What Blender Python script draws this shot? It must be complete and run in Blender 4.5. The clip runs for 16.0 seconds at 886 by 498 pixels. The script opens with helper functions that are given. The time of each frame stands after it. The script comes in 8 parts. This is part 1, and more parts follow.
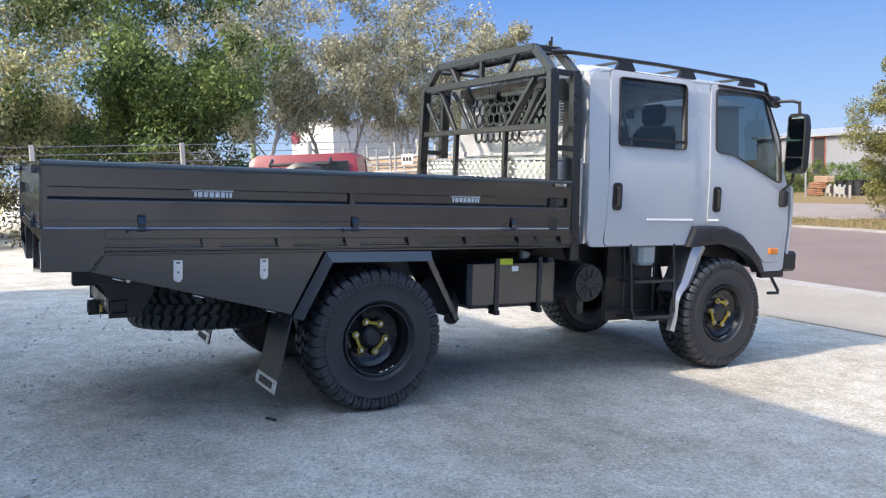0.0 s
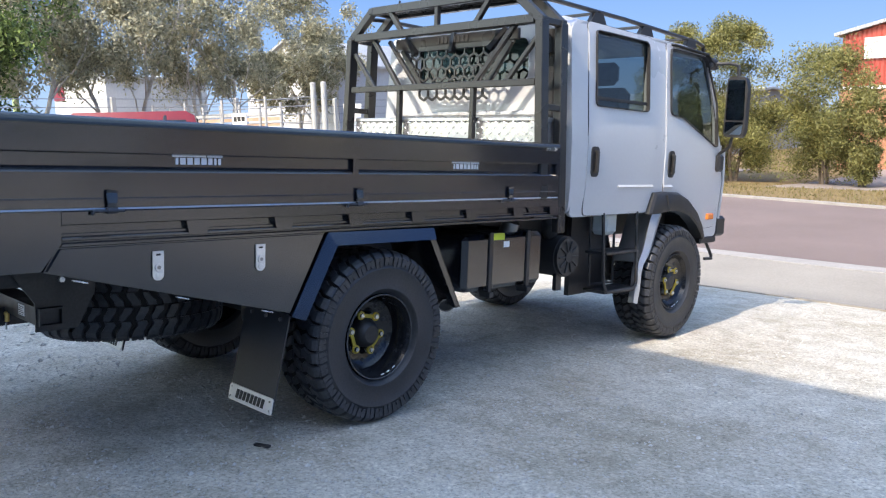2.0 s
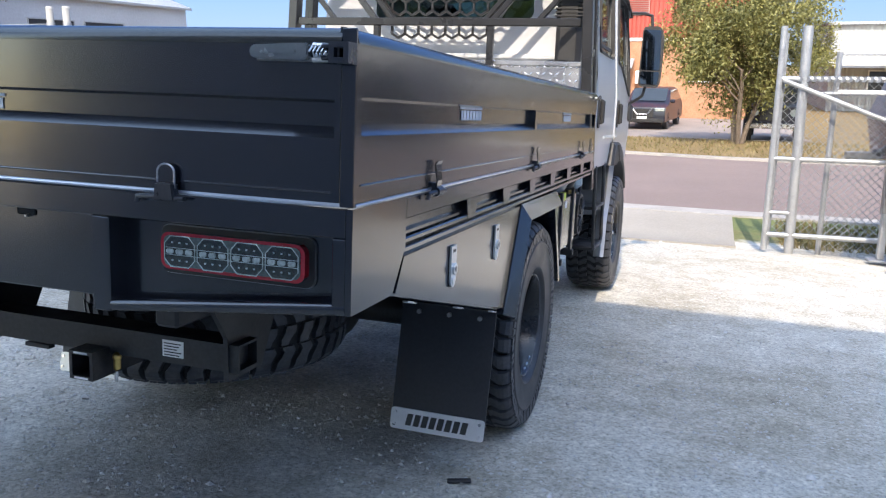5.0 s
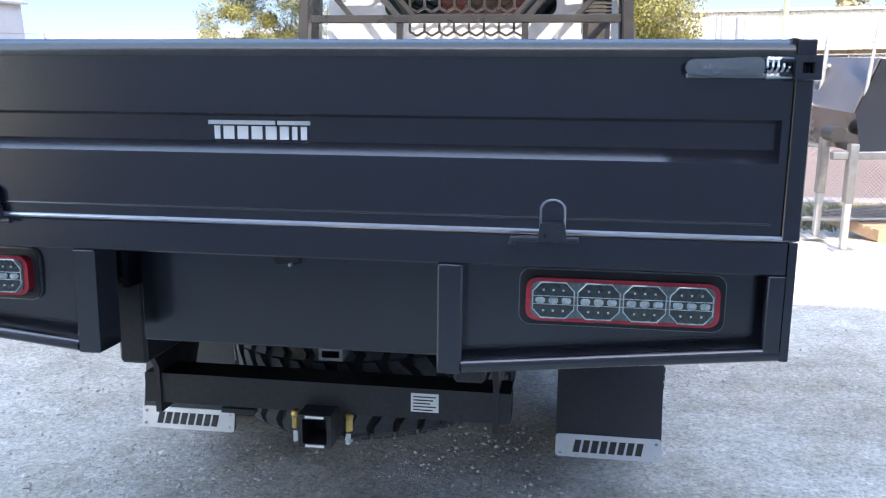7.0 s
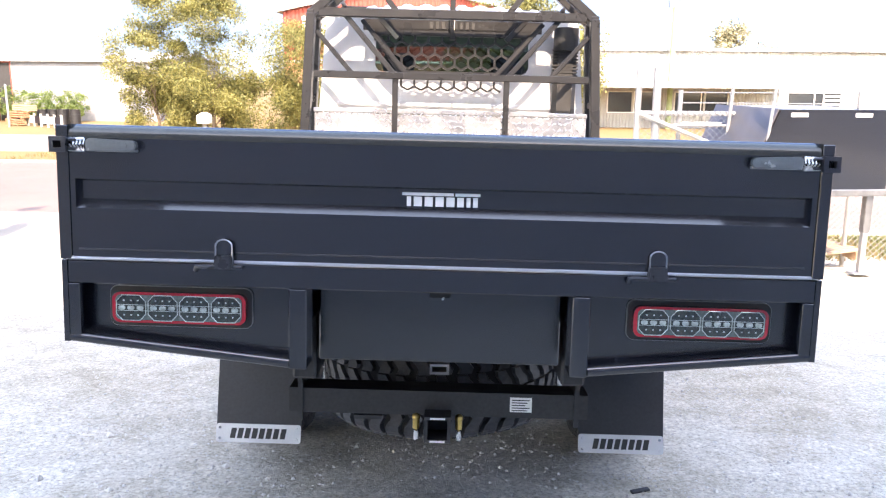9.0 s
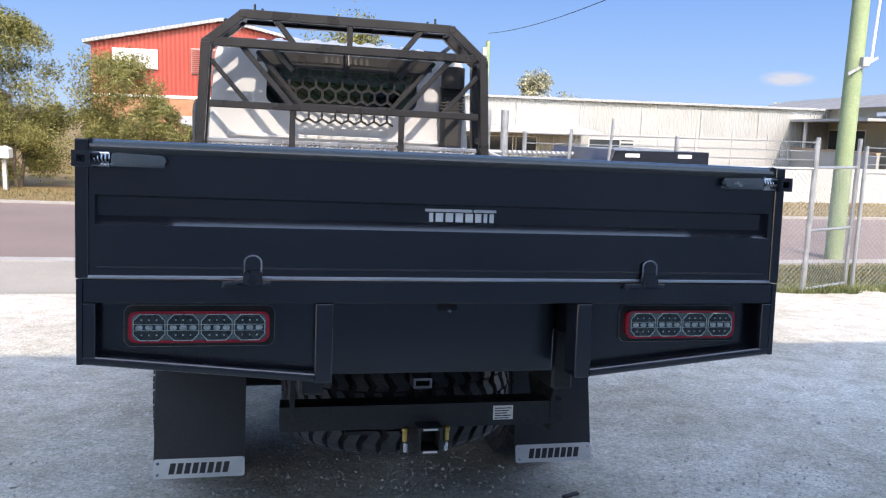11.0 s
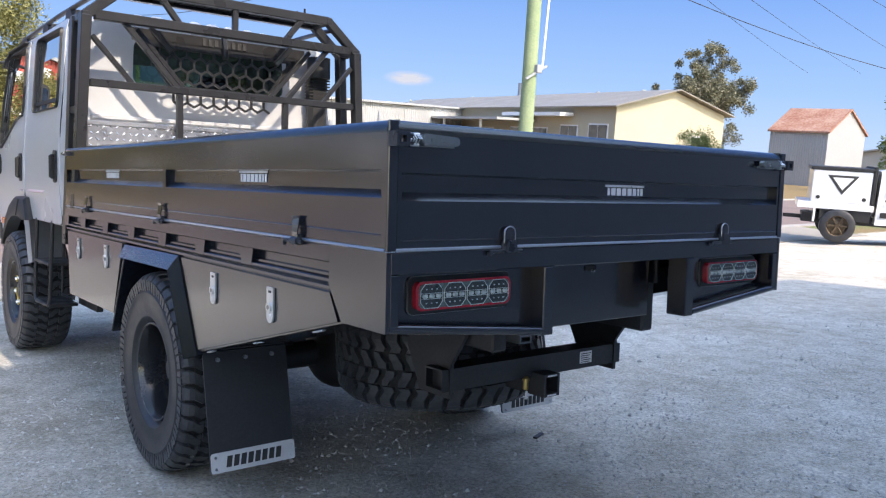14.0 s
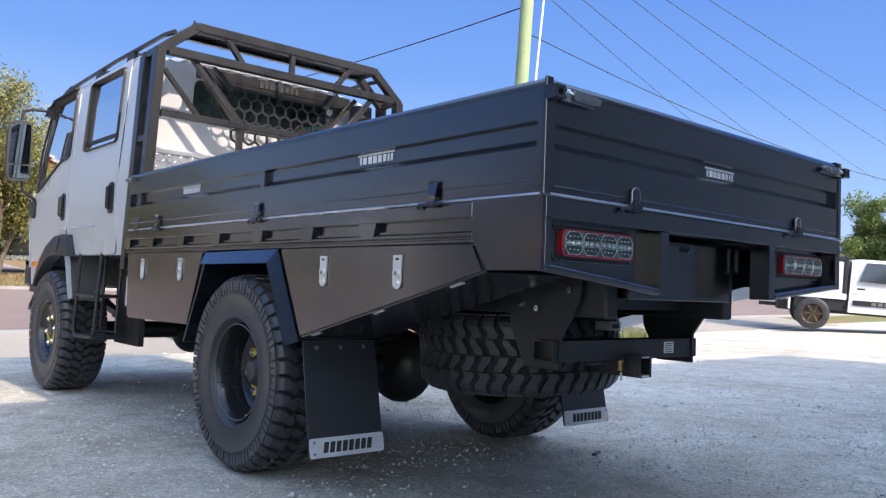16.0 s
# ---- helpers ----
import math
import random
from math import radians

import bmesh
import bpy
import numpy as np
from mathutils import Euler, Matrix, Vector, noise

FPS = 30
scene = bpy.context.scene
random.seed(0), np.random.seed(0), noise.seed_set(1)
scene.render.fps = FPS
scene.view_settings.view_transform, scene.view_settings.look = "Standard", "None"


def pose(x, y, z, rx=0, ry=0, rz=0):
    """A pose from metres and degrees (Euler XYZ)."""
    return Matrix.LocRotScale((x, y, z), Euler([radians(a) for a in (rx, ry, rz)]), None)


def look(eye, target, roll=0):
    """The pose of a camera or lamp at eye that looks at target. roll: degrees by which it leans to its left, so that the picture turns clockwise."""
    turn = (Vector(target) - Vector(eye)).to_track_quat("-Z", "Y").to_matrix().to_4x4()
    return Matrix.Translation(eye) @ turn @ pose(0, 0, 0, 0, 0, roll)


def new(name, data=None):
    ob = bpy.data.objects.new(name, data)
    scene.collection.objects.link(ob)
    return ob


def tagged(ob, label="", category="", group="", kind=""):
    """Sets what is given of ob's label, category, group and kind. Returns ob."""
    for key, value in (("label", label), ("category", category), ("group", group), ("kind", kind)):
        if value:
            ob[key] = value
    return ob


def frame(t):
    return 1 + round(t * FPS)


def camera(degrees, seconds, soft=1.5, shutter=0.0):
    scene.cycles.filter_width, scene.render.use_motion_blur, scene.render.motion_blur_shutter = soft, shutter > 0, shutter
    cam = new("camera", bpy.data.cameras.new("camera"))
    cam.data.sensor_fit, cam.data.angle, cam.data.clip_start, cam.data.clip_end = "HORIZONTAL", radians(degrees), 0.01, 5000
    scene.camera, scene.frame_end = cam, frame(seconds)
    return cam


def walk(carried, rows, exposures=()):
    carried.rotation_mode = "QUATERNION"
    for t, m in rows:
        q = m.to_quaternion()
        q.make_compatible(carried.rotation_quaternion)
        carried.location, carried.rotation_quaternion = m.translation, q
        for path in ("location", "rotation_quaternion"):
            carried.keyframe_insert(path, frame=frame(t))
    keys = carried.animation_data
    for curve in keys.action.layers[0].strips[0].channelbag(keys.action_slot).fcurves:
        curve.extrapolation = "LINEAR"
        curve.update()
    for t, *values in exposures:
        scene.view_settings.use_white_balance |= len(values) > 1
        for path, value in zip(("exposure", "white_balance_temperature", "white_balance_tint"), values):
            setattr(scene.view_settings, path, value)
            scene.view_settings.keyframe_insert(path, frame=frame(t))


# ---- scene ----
cam = camera(58.2, 16.0, soft=1.2)
PATH = [
    (0, (5.483, -0.286, 1.466), (3.766, 0.728, 1.303), 1.9),
    (0.5, (5.17, -0.339, 1.417), (3.498, 0.745, 1.247), 1.7),
    (1, (4.809, -0.498, 1.388), (3.22, 0.702, 1.199), 1.4),
    (1.5, (4.431, -0.713, 1.433), (2.954, 0.618, 1.214), 1.8),
    (2, (4.034, -0.848, 1.428), (2.667, 0.593, 1.192), 2.0),
    (2.5, (3.654, -1.032, 1.403), (2.39, 0.497, 1.151), 1.8),
    (3, (3.222, -1.174, 1.387), (2.061, 0.431, 1.113), 1.8),
    (3.5, (2.779, -1.247, 1.403), (1.728, 0.427, 1.097), 2.2),
    (3.7, (2.627, -1.29, 1.387), (1.615, 0.407, 1.074), 2.3),
    (5.8, (1.205, -1.455, 1.395), (0.781, 0.467, 1.043), 1.8),
    (6, (1.116, -1.456, 1.405), (0.711, 0.47, 1.047), 1.5),
    (6.5, (0.829, -1.44, 1.404), (0.508, 0.503, 1.056), 0.8),
    (7, (0.568, -1.47, 1.4), (0.295, 0.48, 1.05), 0.7),
    (7.5, (0.316, -1.599, 1.409), (0.11, 0.356, 1.037), 0.7),
    (8, (0.127, -1.774, 1.453), (0.037, 0.188, 1.078), 0.6),
    (8.5, (0.077, -1.914, 1.492), (0.017, 0.054, 1.141), 1.4),
    (8.7, (0.052, -1.98, 1.525), (0.01, -0.006, 1.203), 1.5),
    (10.8, (-0.403, -2.22, 1.446), (-0.065, -0.255, 1.293), 1.9),
    (11, (-0.541, -2.143, 1.443), (-0.1, -0.199, 1.278), 2.0),
    (11.5, (-0.818, -2.073, 1.435), (-0.174, -0.188, 1.258), 2.3),
    (12, (-1.146, -2.064, 1.429), (-0.303, -0.261, 1.238), 2.7),
    (12.5, (-1.382, -1.943, 1.41), (-0.391, -0.215, 1.226), 2.8),
    (13, (-1.638, -1.754, 1.408), (-0.543, -0.088, 1.249), 2.6),
    (13.5, (-1.962, -1.682, 1.366), (-0.792, -0.067, 1.216), 2.0),
    (14, (-2.191, -1.744, 1.351), (-0.953, -0.182, 1.194), 1.5),
    (14.5, (-2.416, -1.818, 1.348), (-1.121, -0.302, 1.188), 1.6),
    (15, (-2.632, -1.715, 1.317), (-1.307, -0.22, 1.214), 1.8),
    (15.5, (-2.69, -1.574, 1.099), (-1.367, -0.074, 1.093), 2.0),
    (16, (-2.717, -1.558, 0.885), (-1.414, -0.045, 0.986), 2.1),
]
EXPOSURES = [(0.0, 2.12, 6480, 12.5), (1.5, 2.25, 6480, 12.5), (3.7, 2.25, 6480, 12.5), (5.8, 2.55, 6400, 13), (7.0, 3.08, 6650, 15), (7.5, 3.5, 7150, 18), (8.0, 3.68, 7350, 19), (8.7, 3.62, 7550, 21), (10.8, 2.18, 6500, 15), (13.0, 2.2, 6500, 15), (16.0, 2.25, 6550, 15)]
# Yard and truck stand on a slope that falls towards the street.
SLOPE, LEAN_X = radians(4.0), radians(1.0)
TILT = Matrix.Rotation(LEAN_X, 4, "Y") @ Matrix.Rotation(-SLOPE, 4, "X")
walk(cam, [(t, TILT @ look(eye, target, roll)) for t, eye, target, roll in PATH], exposures=EXPOSURES)

# ---- world and sun ----
SUN_EL = radians(44)
world = bpy.data.worlds.new("sky")
scene.world = world
world.use_nodes = True
wn = world.node_tree.nodes
sky = wn.new("ShaderNodeTexSky")
sky.sky_type = "NISHITA"
sky.sun_disc = False
sky.sun_elevation, sky.sun_rotation = SUN_EL, radians(176)
sky.air_density, sky.dust_density, sky.ozone_density = 1.7, 1.4, 1.0
bgn = wn["Background"]
bgn.inputs["Strength"].default_value = 0.115
world.node_tree.links.new(sky.outputs[0], bgn.inputs["Color"])
sun = new("sun", bpy.data.lights.new("sun", "SUN"))
sun.data.energy, sun.data.angle, sun.data.color = 1.25, radians(0.53), (1.0, 0.88, 0.71)
sun.matrix_world = look((0, 0, 30), (-0.08 * math.cos(SUN_EL), math.cos(SUN_EL), 30 - math.sin(SUN_EL)))

# ---- materials ----


def mat(name, color, rough=0.5, metal=0.0, var=0.0, scale=8.0, fine=120.0, bump=0.0, coat=0.0, color2=None, rvar=0.0, spec=0.5, coat_rough=0.08):
    """A surface with two scales of variation in colour and roughness, and a fine relief."""
    m = bpy.data.materials.new(name)
    m.use_nodes = True
    n, l = m.node_tree.nodes, m.node_tree.links
    b = n["Principled BSDF"]
    b.inputs["Roughness"].default_value, b.inputs["Metallic"].default_value = rough, metal
    b.inputs["Coat Weight"].default_value = coat
    b.inputs["Coat Roughness"].default_value = coat_rough
    b.inputs["Specular IOR Level"].default_value = spec
    c = (*color, 1)
    b.inputs["Base Color"].default_value = c
    if not (var or bump or rvar or color2):
        return m
    co = n.new("ShaderNodeTexCoord")
    big, small = n.new("ShaderNodeTexNoise"), n.new("ShaderNodeTexNoise")
    big.inputs["Scale"].default_value, big.inputs["Detail"].default_value = scale, 5
    small.inputs["Scale"].default_value, small.inputs["Detail"].default_value = fine, 3
    for t in (big, small):
        l.new(co.outputs["Object"], t.inputs["Vector"])
    mix = n.new("ShaderNodeMath")
    mix.operation = "ADD"
    half = n.new("ShaderNodeMath")
    half.operation = "MULTIPLY"
    half.inputs[1].default_value = 0.5
    l.new(big.outputs["Fac"], mix.inputs[0]), l.new(small.outputs["Fac"], mix.inputs[1]), l.new(mix.outputs[0], half.inputs[0])
    ramp = n.new("ShaderNodeValToRGB")
    other = color2 or tuple(min(1, v * (1 + var)) for v in color)
    base = color if color2 else tuple(v * (1 - var) for v in color)
    ramp.color_ramp.elements[0].position, ramp.color_ramp.elements[1].position = 0.36, 0.64
    ramp.color_ramp.elements[0].color, ramp.color_ramp.elements[1].color = (*base, 1), (*other, 1)
    l.new(half.outputs[0], ramp.inputs[0]), l.new(ramp.outputs[0], b.inputs["Base Color"])
    if rvar:
        mr = n.new("ShaderNodeMapRange")
        mr.inputs[1].default_value, mr.inputs[2].default_value = 0.3, 0.7
        mr.inputs[3].default_value, mr.inputs[4].default_value = max(0.02, rough - rvar), min(1, rough + rvar)
        l.new(big.outputs["Fac"], mr.inputs[0]), l.new(mr.outputs[0], b.inputs["Roughness"])
    if bump:
        bp = n.new("ShaderNodeBump")
        bp.inputs["Strength"].default_value, bp.inputs["Distance"].default_value = min(1, bump * 2), 0.02 * bump
        l.new(small.outputs["Fac"], bp.inputs["Height"]), l.new(bp.outputs[0], b.inputs["Normal"])
    return m


def glass(name, tint=(1, 1, 1), rough=0.0):
    """A thin pane: clear by transparency, with gloss on top."""
    m = bpy.data.materials.new(name)
    m.use_nodes = True
    n, l = m.node_tree.nodes, m.node_tree.links
    n.remove(n["Principled BSDF"])
    tr, gl, mx, fr = n.new("ShaderNodeBsdfTransparent"), n.new("ShaderNodeBsdfGlossy"), n.new("ShaderNodeMixShader"), n.new("ShaderNodeFresnel")
    tr.inputs[0].default_value = (*tint, 1)
    gl.inputs["Roughness"].default_value = rough
    fr.inputs["IOR"].default_value = 1.6
    l.new(fr.outputs[0], mx.inputs[0]), l.new(tr.outputs[0], mx.inputs[1]), l.new(gl.outputs[0], mx.inputs[2])
    l.new(mx.outputs[0], n["Material Output"].inputs[0])
    return m


def gravel_mat():
    """Crushed rock in the yard, passing into dry and green grass on the verges."""
    m = bpy.data.materials.new("gravel and verge")
    m.use_nodes = True
    n, l = m.node_tree.nodes, m.node_tree.links
    b = n["Principled BSDF"]
    b.inputs["Roughness"].default_value = 0.92
    b.inputs["Specular IOR Level"].default_value = 0.3
    geo = n.new("ShaderNodeNewGeometry")

    def noise_tex(scale, detail=6, rough=0.6):
        t = n.new("ShaderNodeTexNoise")
        t.inputs["Scale"].default_value, t.inputs["Detail"].default_value, t.inputs["Roughness"].default_value = scale, detail, rough
        l.new(geo.outputs["Position"], t.inputs["Vector"])
        return t

    def ramp(src, stops):
        r = n.new("ShaderNodeValToRGB")
        e = r.color_ramp.elements
        while len(e) < len(stops):
            e.new(0.5)
        for el, (p, c) in zip(e, stops):
            el.position, el.color = p, (*c, 1)
        l.new(src, r.inputs[0])
        return r

    def mixc(kind, fac, a, c):
        x = n.new("ShaderNodeMix")
        x.data_type, x.blend_type = "RGBA", kind
        if isinstance(fac, float):
            x.inputs[0].default_value = fac
        else:
            l.new(fac, x.inputs[0])
        l.new(a, x.inputs[6]), l.new(c, x.inputs[7])
        return x.outputs[2]

    patch, mid, grain = noise_tex(0.55), noise_tex(5.0), noise_tex(60, 8, 0.75)
    vor = n.new("ShaderNodeTexVoronoi")
    vor.inputs["Scale"].default_value = 70
    l.new(geo.outputs["Position"], vor.inputs["Vector"])
    tone = ramp(patch.outputs["Fac"], [(0.3, (0.50, 0.455, 0.375)), (0.48, (0.63, 0.59, 0.515)), (0.7, (0.74, 0.71, 0.64))])
    mids = ramp(mid.outputs["Fac"], [(0.35, (0.76, 0.74, 0.70)), (0.62, (1.0, 1.0, 1.0))])
    grains = ramp(grain.outputs["Fac"], [(0.34, (0.45, 0.45, 0.45)), (0.47, (0.95, 0.95, 0.95)), (0.68, (1.22, 1.22, 1.2))])
    cells = ramp(vor.outputs["Color"], [(0.0, (0.72, 0.72, 0.70)), (1.0, (1.12, 1.12, 1.12))])
    peb = n.new("ShaderNodeTexVoronoi")
    peb.inputs["Scale"].default_value = 26
    l.new(geo.outputs["Position"], peb.inputs["Vector"])
    pebbles = ramp(peb.outputs["Distance"], [(0.0, (1.5, 1.49, 1.45)), (0.3, (1.1, 1.1, 1.1)), (0.62, (0.70, 0.69, 0.67))])
    gravel = mixc("MULTIPLY", 1.0, mixc("MULTIPLY", 0.8, mixc("MULTIPLY", 1.0, tone.outputs[0], mids.outputs[0]), cells.outputs[0]), grains.outputs[0])
    gravel = mixc("MULTIPLY", 0.3, gravel, pebbles.outputs[0])
    blades = noise_tex(30, 8, 0.8)
    dryness = noise_tex(0.35)
    dry = ramp(blades.outputs["Fac"], [(0.3, (0.13, 0.09, 0.04)), (0.7, (0.27, 0.195, 0.09))])
    green = ramp(blades.outputs["Fac"], [(0.3, (0.07, 0.085, 0.028)), (0.7, (0.20, 0.22, 0.085))])
    sep = n.new("ShaderNodeSeparateXYZ")
    l.new(geo.outputs["Position"], sep.inputs[0])

    def step(src, at, width, wob):
        a = n.new("ShaderNodeMath")
        a.operation = "MULTIPLY_ADD"
        l.new(mid.outputs["Fac"], a.inputs[0])
        a.inputs[1].default_value = wob
        l.new(src, a.inputs[2])
        r = n.new("ShaderNodeMapRange")
        r.inputs[1].default_value, r.inputs[2].default_value = at + wob / 2 - width, at + wob / 2 + width
        l.new(a.outputs[0], r.inputs[0])
        return r.outputs[0]

    nearside = n.new("ShaderNodeMapRange")
    nearside.inputs[1].default_value, nearside.inputs[2].default_value = 14.0, 18.0
    l.new(sep.outputs[1], nearside.inputs[0])
    wet = n.new("ShaderNodeMath")
    wet.operation = "MULTIPLY_ADD"
    l.new(dryness.outputs["Fac"], wet.inputs[0])
    wet.inputs[1].default_value = 1.0
    l.new(nearside.outputs[0], wet.inputs[2])
    wr = ramp(wet.outputs[0], [(0.45, (0, 0, 0)), (0.62, (1, 1, 1))])
    grass = mixc("MIX", wr.outputs[0], green.outputs[0], dry.outputs[0])
    col = mixc("MIX", step(sep.outputs[1], 9.25, 0.12, 0.8), gravel, grass)
    l.new(col, b.inputs["Base Color"])
    bp, bp2 = n.new("ShaderNodeBump"), n.new("ShaderNodeBump")
    bp.inputs["Strength"].default_value, bp.inputs["Distance"].default_value = 0.9, 0.012
    bp2.inputs["Strength"].default_value, bp2.inputs["Distance"].default_value = 0.7, 0.03
    l.new(grain.outputs["Fac"], bp.inputs["Height"]), l.new(mid.outputs["Fac"], bp2.inputs["Height"])
    l.new(bp2.outputs[0], bp.inputs["Normal"]), l.new(bp.outputs[0], b.inputs["Normal"])
    return m


def wave_mat(name, color, axis="X", scale=6.0, rough=0.45, dist=0.03, metal=0.0):
    """Ribbed metal sheeting, its ribs running up the wall or down the roof."""
    m = mat(name, color, rough, metal, var=0.07, scale=0.6, fine=9, rvar=0.1)
    n, l = m.node_tree.nodes, m.node_tree.links
    co, w, bp = n.new("ShaderNodeTexCoord"), n.new("ShaderNodeTexWave"), n.new("ShaderNodeBump")
    w.wave_type, w.bands_direction = "BANDS", axis
    w.inputs["Scale"].default_value = scale
    bp.inputs["Strength"].default_value, bp.inputs["Distance"].default_value = 1.0, dist
    l.new(co.outputs["Object"], w.inputs["Vector"]), l.new(w.outputs["Fac"], bp.inputs["Height"])
    l.new(bp.outputs[0], n["Principled BSDF"].inputs["Normal"])
    return m


def leaf_mat(name, a, b2):
    """Leaves that differ from clump to clump and let a little light through."""
    m = bpy.data.materials.new(name)
    m.use_nodes = True
    n, l = m.node_tree.nodes, m.node_tree.links
    b = n["Principled BSDF"]
    b.inputs["Roughness"].default_value = 0.55
    b.inputs["Specular IOR Level"].default_value = 0.35
    geo, r, clump, blend = n.new("ShaderNodeNewGeometry"), n.new("ShaderNodeValToRGB"), n.new("ShaderNodeTexNoise"), n.new("ShaderNodeMath")
    r.color_ramp.elements[0].color, r.color_ramp.elements[1].color = (*a, 1), (*b2, 1)
    r.color_ramp.elements[0].position, r.color_ramp.elements[1].position = 0.32, 0.72
    clump.inputs["Scale"].default_value, clump.inputs["Detail"].default_value = 1.1, 3
    blend.operation = "MULTIPLY_ADD"
    blend.inputs[1].default_value = 0.35
    scaled = n.new("ShaderNodeMath")
    scaled.operation = "MULTIPLY"
    scaled.inputs[1].default_value = 0.68
    l.new(geo.outputs["Position"], clump.inputs["Vector"]), l.new(clump.outputs["Fac"], scaled.inputs[0])
    l.new(geo.outputs["Random Per Island"], blend.inputs[0]), l.new(scaled.outputs[0], blend.inputs[2])
    l.new(blend.outputs[0], r.inputs[0]), l.new(r.outputs[0], b.inputs["Base Color"])
    tl, mx = n.new("ShaderNodeBsdfTranslucent"), n.new("ShaderNodeMixShader")
    l.new(r.outputs[0], tl.inputs[0])
    mx.inputs[0].default_value = 0.28
    l.new(b.outputs[0], mx.inputs[1]), l.new(tl.outputs[0], mx.inputs[2]), l.new(mx.outputs[0], n["Material Output"].inputs[0])
    return m


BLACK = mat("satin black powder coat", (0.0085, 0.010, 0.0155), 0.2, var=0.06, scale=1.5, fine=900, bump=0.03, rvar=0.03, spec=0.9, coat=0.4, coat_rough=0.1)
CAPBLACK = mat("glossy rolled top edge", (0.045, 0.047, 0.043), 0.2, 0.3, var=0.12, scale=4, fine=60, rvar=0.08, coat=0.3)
CHASSIS = mat("chassis black", (0.02, 0.02, 0.022), 0.45, var=0.4, scale=9, fine=80, rvar=0.15)
CAGE = mat("cage black", (0.022, 0.022, 0.023), 0.3, var=0.1, scale=5, fine=300, rvar=0.05)
WHITE = mat("white cab paint", (0.50, 0.51, 0.525), 0.3, var=0.02, scale=2, fine=40, coat=0.45, rvar=0.04)
PLASTIC = mat("black plastic", (0.02, 0.02, 0.021), 0.5, var=0.2, scale=20, fine=400, bump=0.1)
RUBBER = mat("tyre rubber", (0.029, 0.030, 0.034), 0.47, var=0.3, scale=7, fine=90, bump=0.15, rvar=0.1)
# The shade between the lugs is painted: a near-black band in the grooves.
GROOVESHADE = mat("groove rubber, shade painted in", (0.007, 0.007, 0.0075), 0.8, var=0.2, scale=9)
# Blocks lighter than the wall: the sky light they catch is painted in.
TREAD = mat("tread rubber, light painted in", (0.038, 0.040, 0.046), 0.42, spec=0.45, var=0.35, scale=9, fine=70, bump=0.15, rvar=0.12)
FLAP = mat("mudflap rubber", (0.024, 0.025, 0.03), 0.5, var=0.2, scale=6, fine=90)
RIM = mat("gloss black rim", (0.012, 0.0125, 0.015), 0.2, var=0.2, scale=9, fine=90, rvar=0.08)
# The rim's outer edge is lighter and half metallic.
RIMEDGE = mat("lighter black rim edge", (0.09, 0.092, 0.10), 0.25, 0.4, var=0.3, scale=20)
STEEL = mat("bright steel", (0.62, 0.62, 0.62), 0.28, 1.0, var=0.12, scale=14, fine=200, rvar=0.12)
BEAD = mat("bare hinge rod", (0.60, 0.62, 0.68), 0.3, 1.0)
LATCHSTEEL = mat("pressed stainless", (0.72, 0.72, 0.71), 0.38, 0.75, var=0.08, scale=20, fine=200, rvar=0.08)
DARKSTEEL = mat("dull steel", (0.28, 0.28, 0.28), 0.42, 0.9, var=0.2, scale=14, fine=200, rvar=0.1)
# Brighter copy of the plate's aluminium, painting the glint on its raised diamonds.
TREADGLINT = mat("tread aluminium, glint painted in", (0.80, 0.81, 0.83), 0.2, 0.8)
ALU = mat("checker plate aluminium", (0.52, 0.53, 0.55), 0.3, 0.8, var=0.1, scale=6, fine=120, rvar=0.1)
PLATE = mat("brushed plate", (0.66, 0.66, 0.66), 0.36, 0.35, var=0.1, scale=10, fine=300, rvar=0.08)
GALV = mat("galvanised pipe", (0.38, 0.39, 0.40), 0.45, 0.6, var=0.15, scale=8, fine=80, rvar=0.1)
YELLOW = mat("yellow plastic", (0.46, 0.33, 0.03), 0.45, var=0.1, scale=30)
LABEL = mat("yellow green label", (0.55, 0.62, 0.03), 0.5)
PAPER = mat("white sticker", (0.78, 0.78, 0.76), 0.5)
DECAL = mat("white decal", (0.75, 0.76, 0.78), 0.5)
PRINT = mat("dark print", (0.03, 0.03, 0.03), 0.6)
REDLENS = mat("red lens", (0.36, 0.010, 0.022), 0.12, coat=1.0, var=0.15, scale=60)
CLEARLENS = mat("clear lens", (0.46, 0.52, 0.50), 0.1, 0.4, coat=1.0, var=0.25, scale=60)
LED = mat("smoked lens field", (0.028, 0.036, 0.033), 0.1, 0.1, coat=1.0, var=0.3, scale=90)
LEDGREY = mat("clear grey lens field", (0.10, 0.12, 0.115), 0.15, 0.2, coat=1.0, var=0.3, scale=90)
ORANGE = mat("orange lens", (0.75, 0.22, 0.03), 0.2, coat=0.6)
BLUEGLASS = glass("clear cab glass", (0.40, 0.46, 0.48))
REARGLASS = glass("green tinted rear glass", (0.11, 0.17, 0.145))
# Base darkened to paint in the dim reflection of an angled mirror.
MIRROR = mat("mirror glass, dark reflection painted in", (0.42, 0.46, 0.46), 0.03, 1.0)
SEAT = mat("grey seat cloth", (0.06, 0.062, 0.066), 0.9, var=0.2, scale=20, fine=300, bump=0.2)
TRIM = mat("grey cab trim", (0.22, 0.22, 0.23), 0.7, var=0.1)
EDGE = mat("worn bright edge", (0.42, 0.42, 0.45), 0.34, 1.0, var=0.25, scale=60)
LEVER = mat("zinc lever", (0.27, 0.29, 0.29), 0.24, 0.7, var=0.1, scale=20, rvar=0.06)
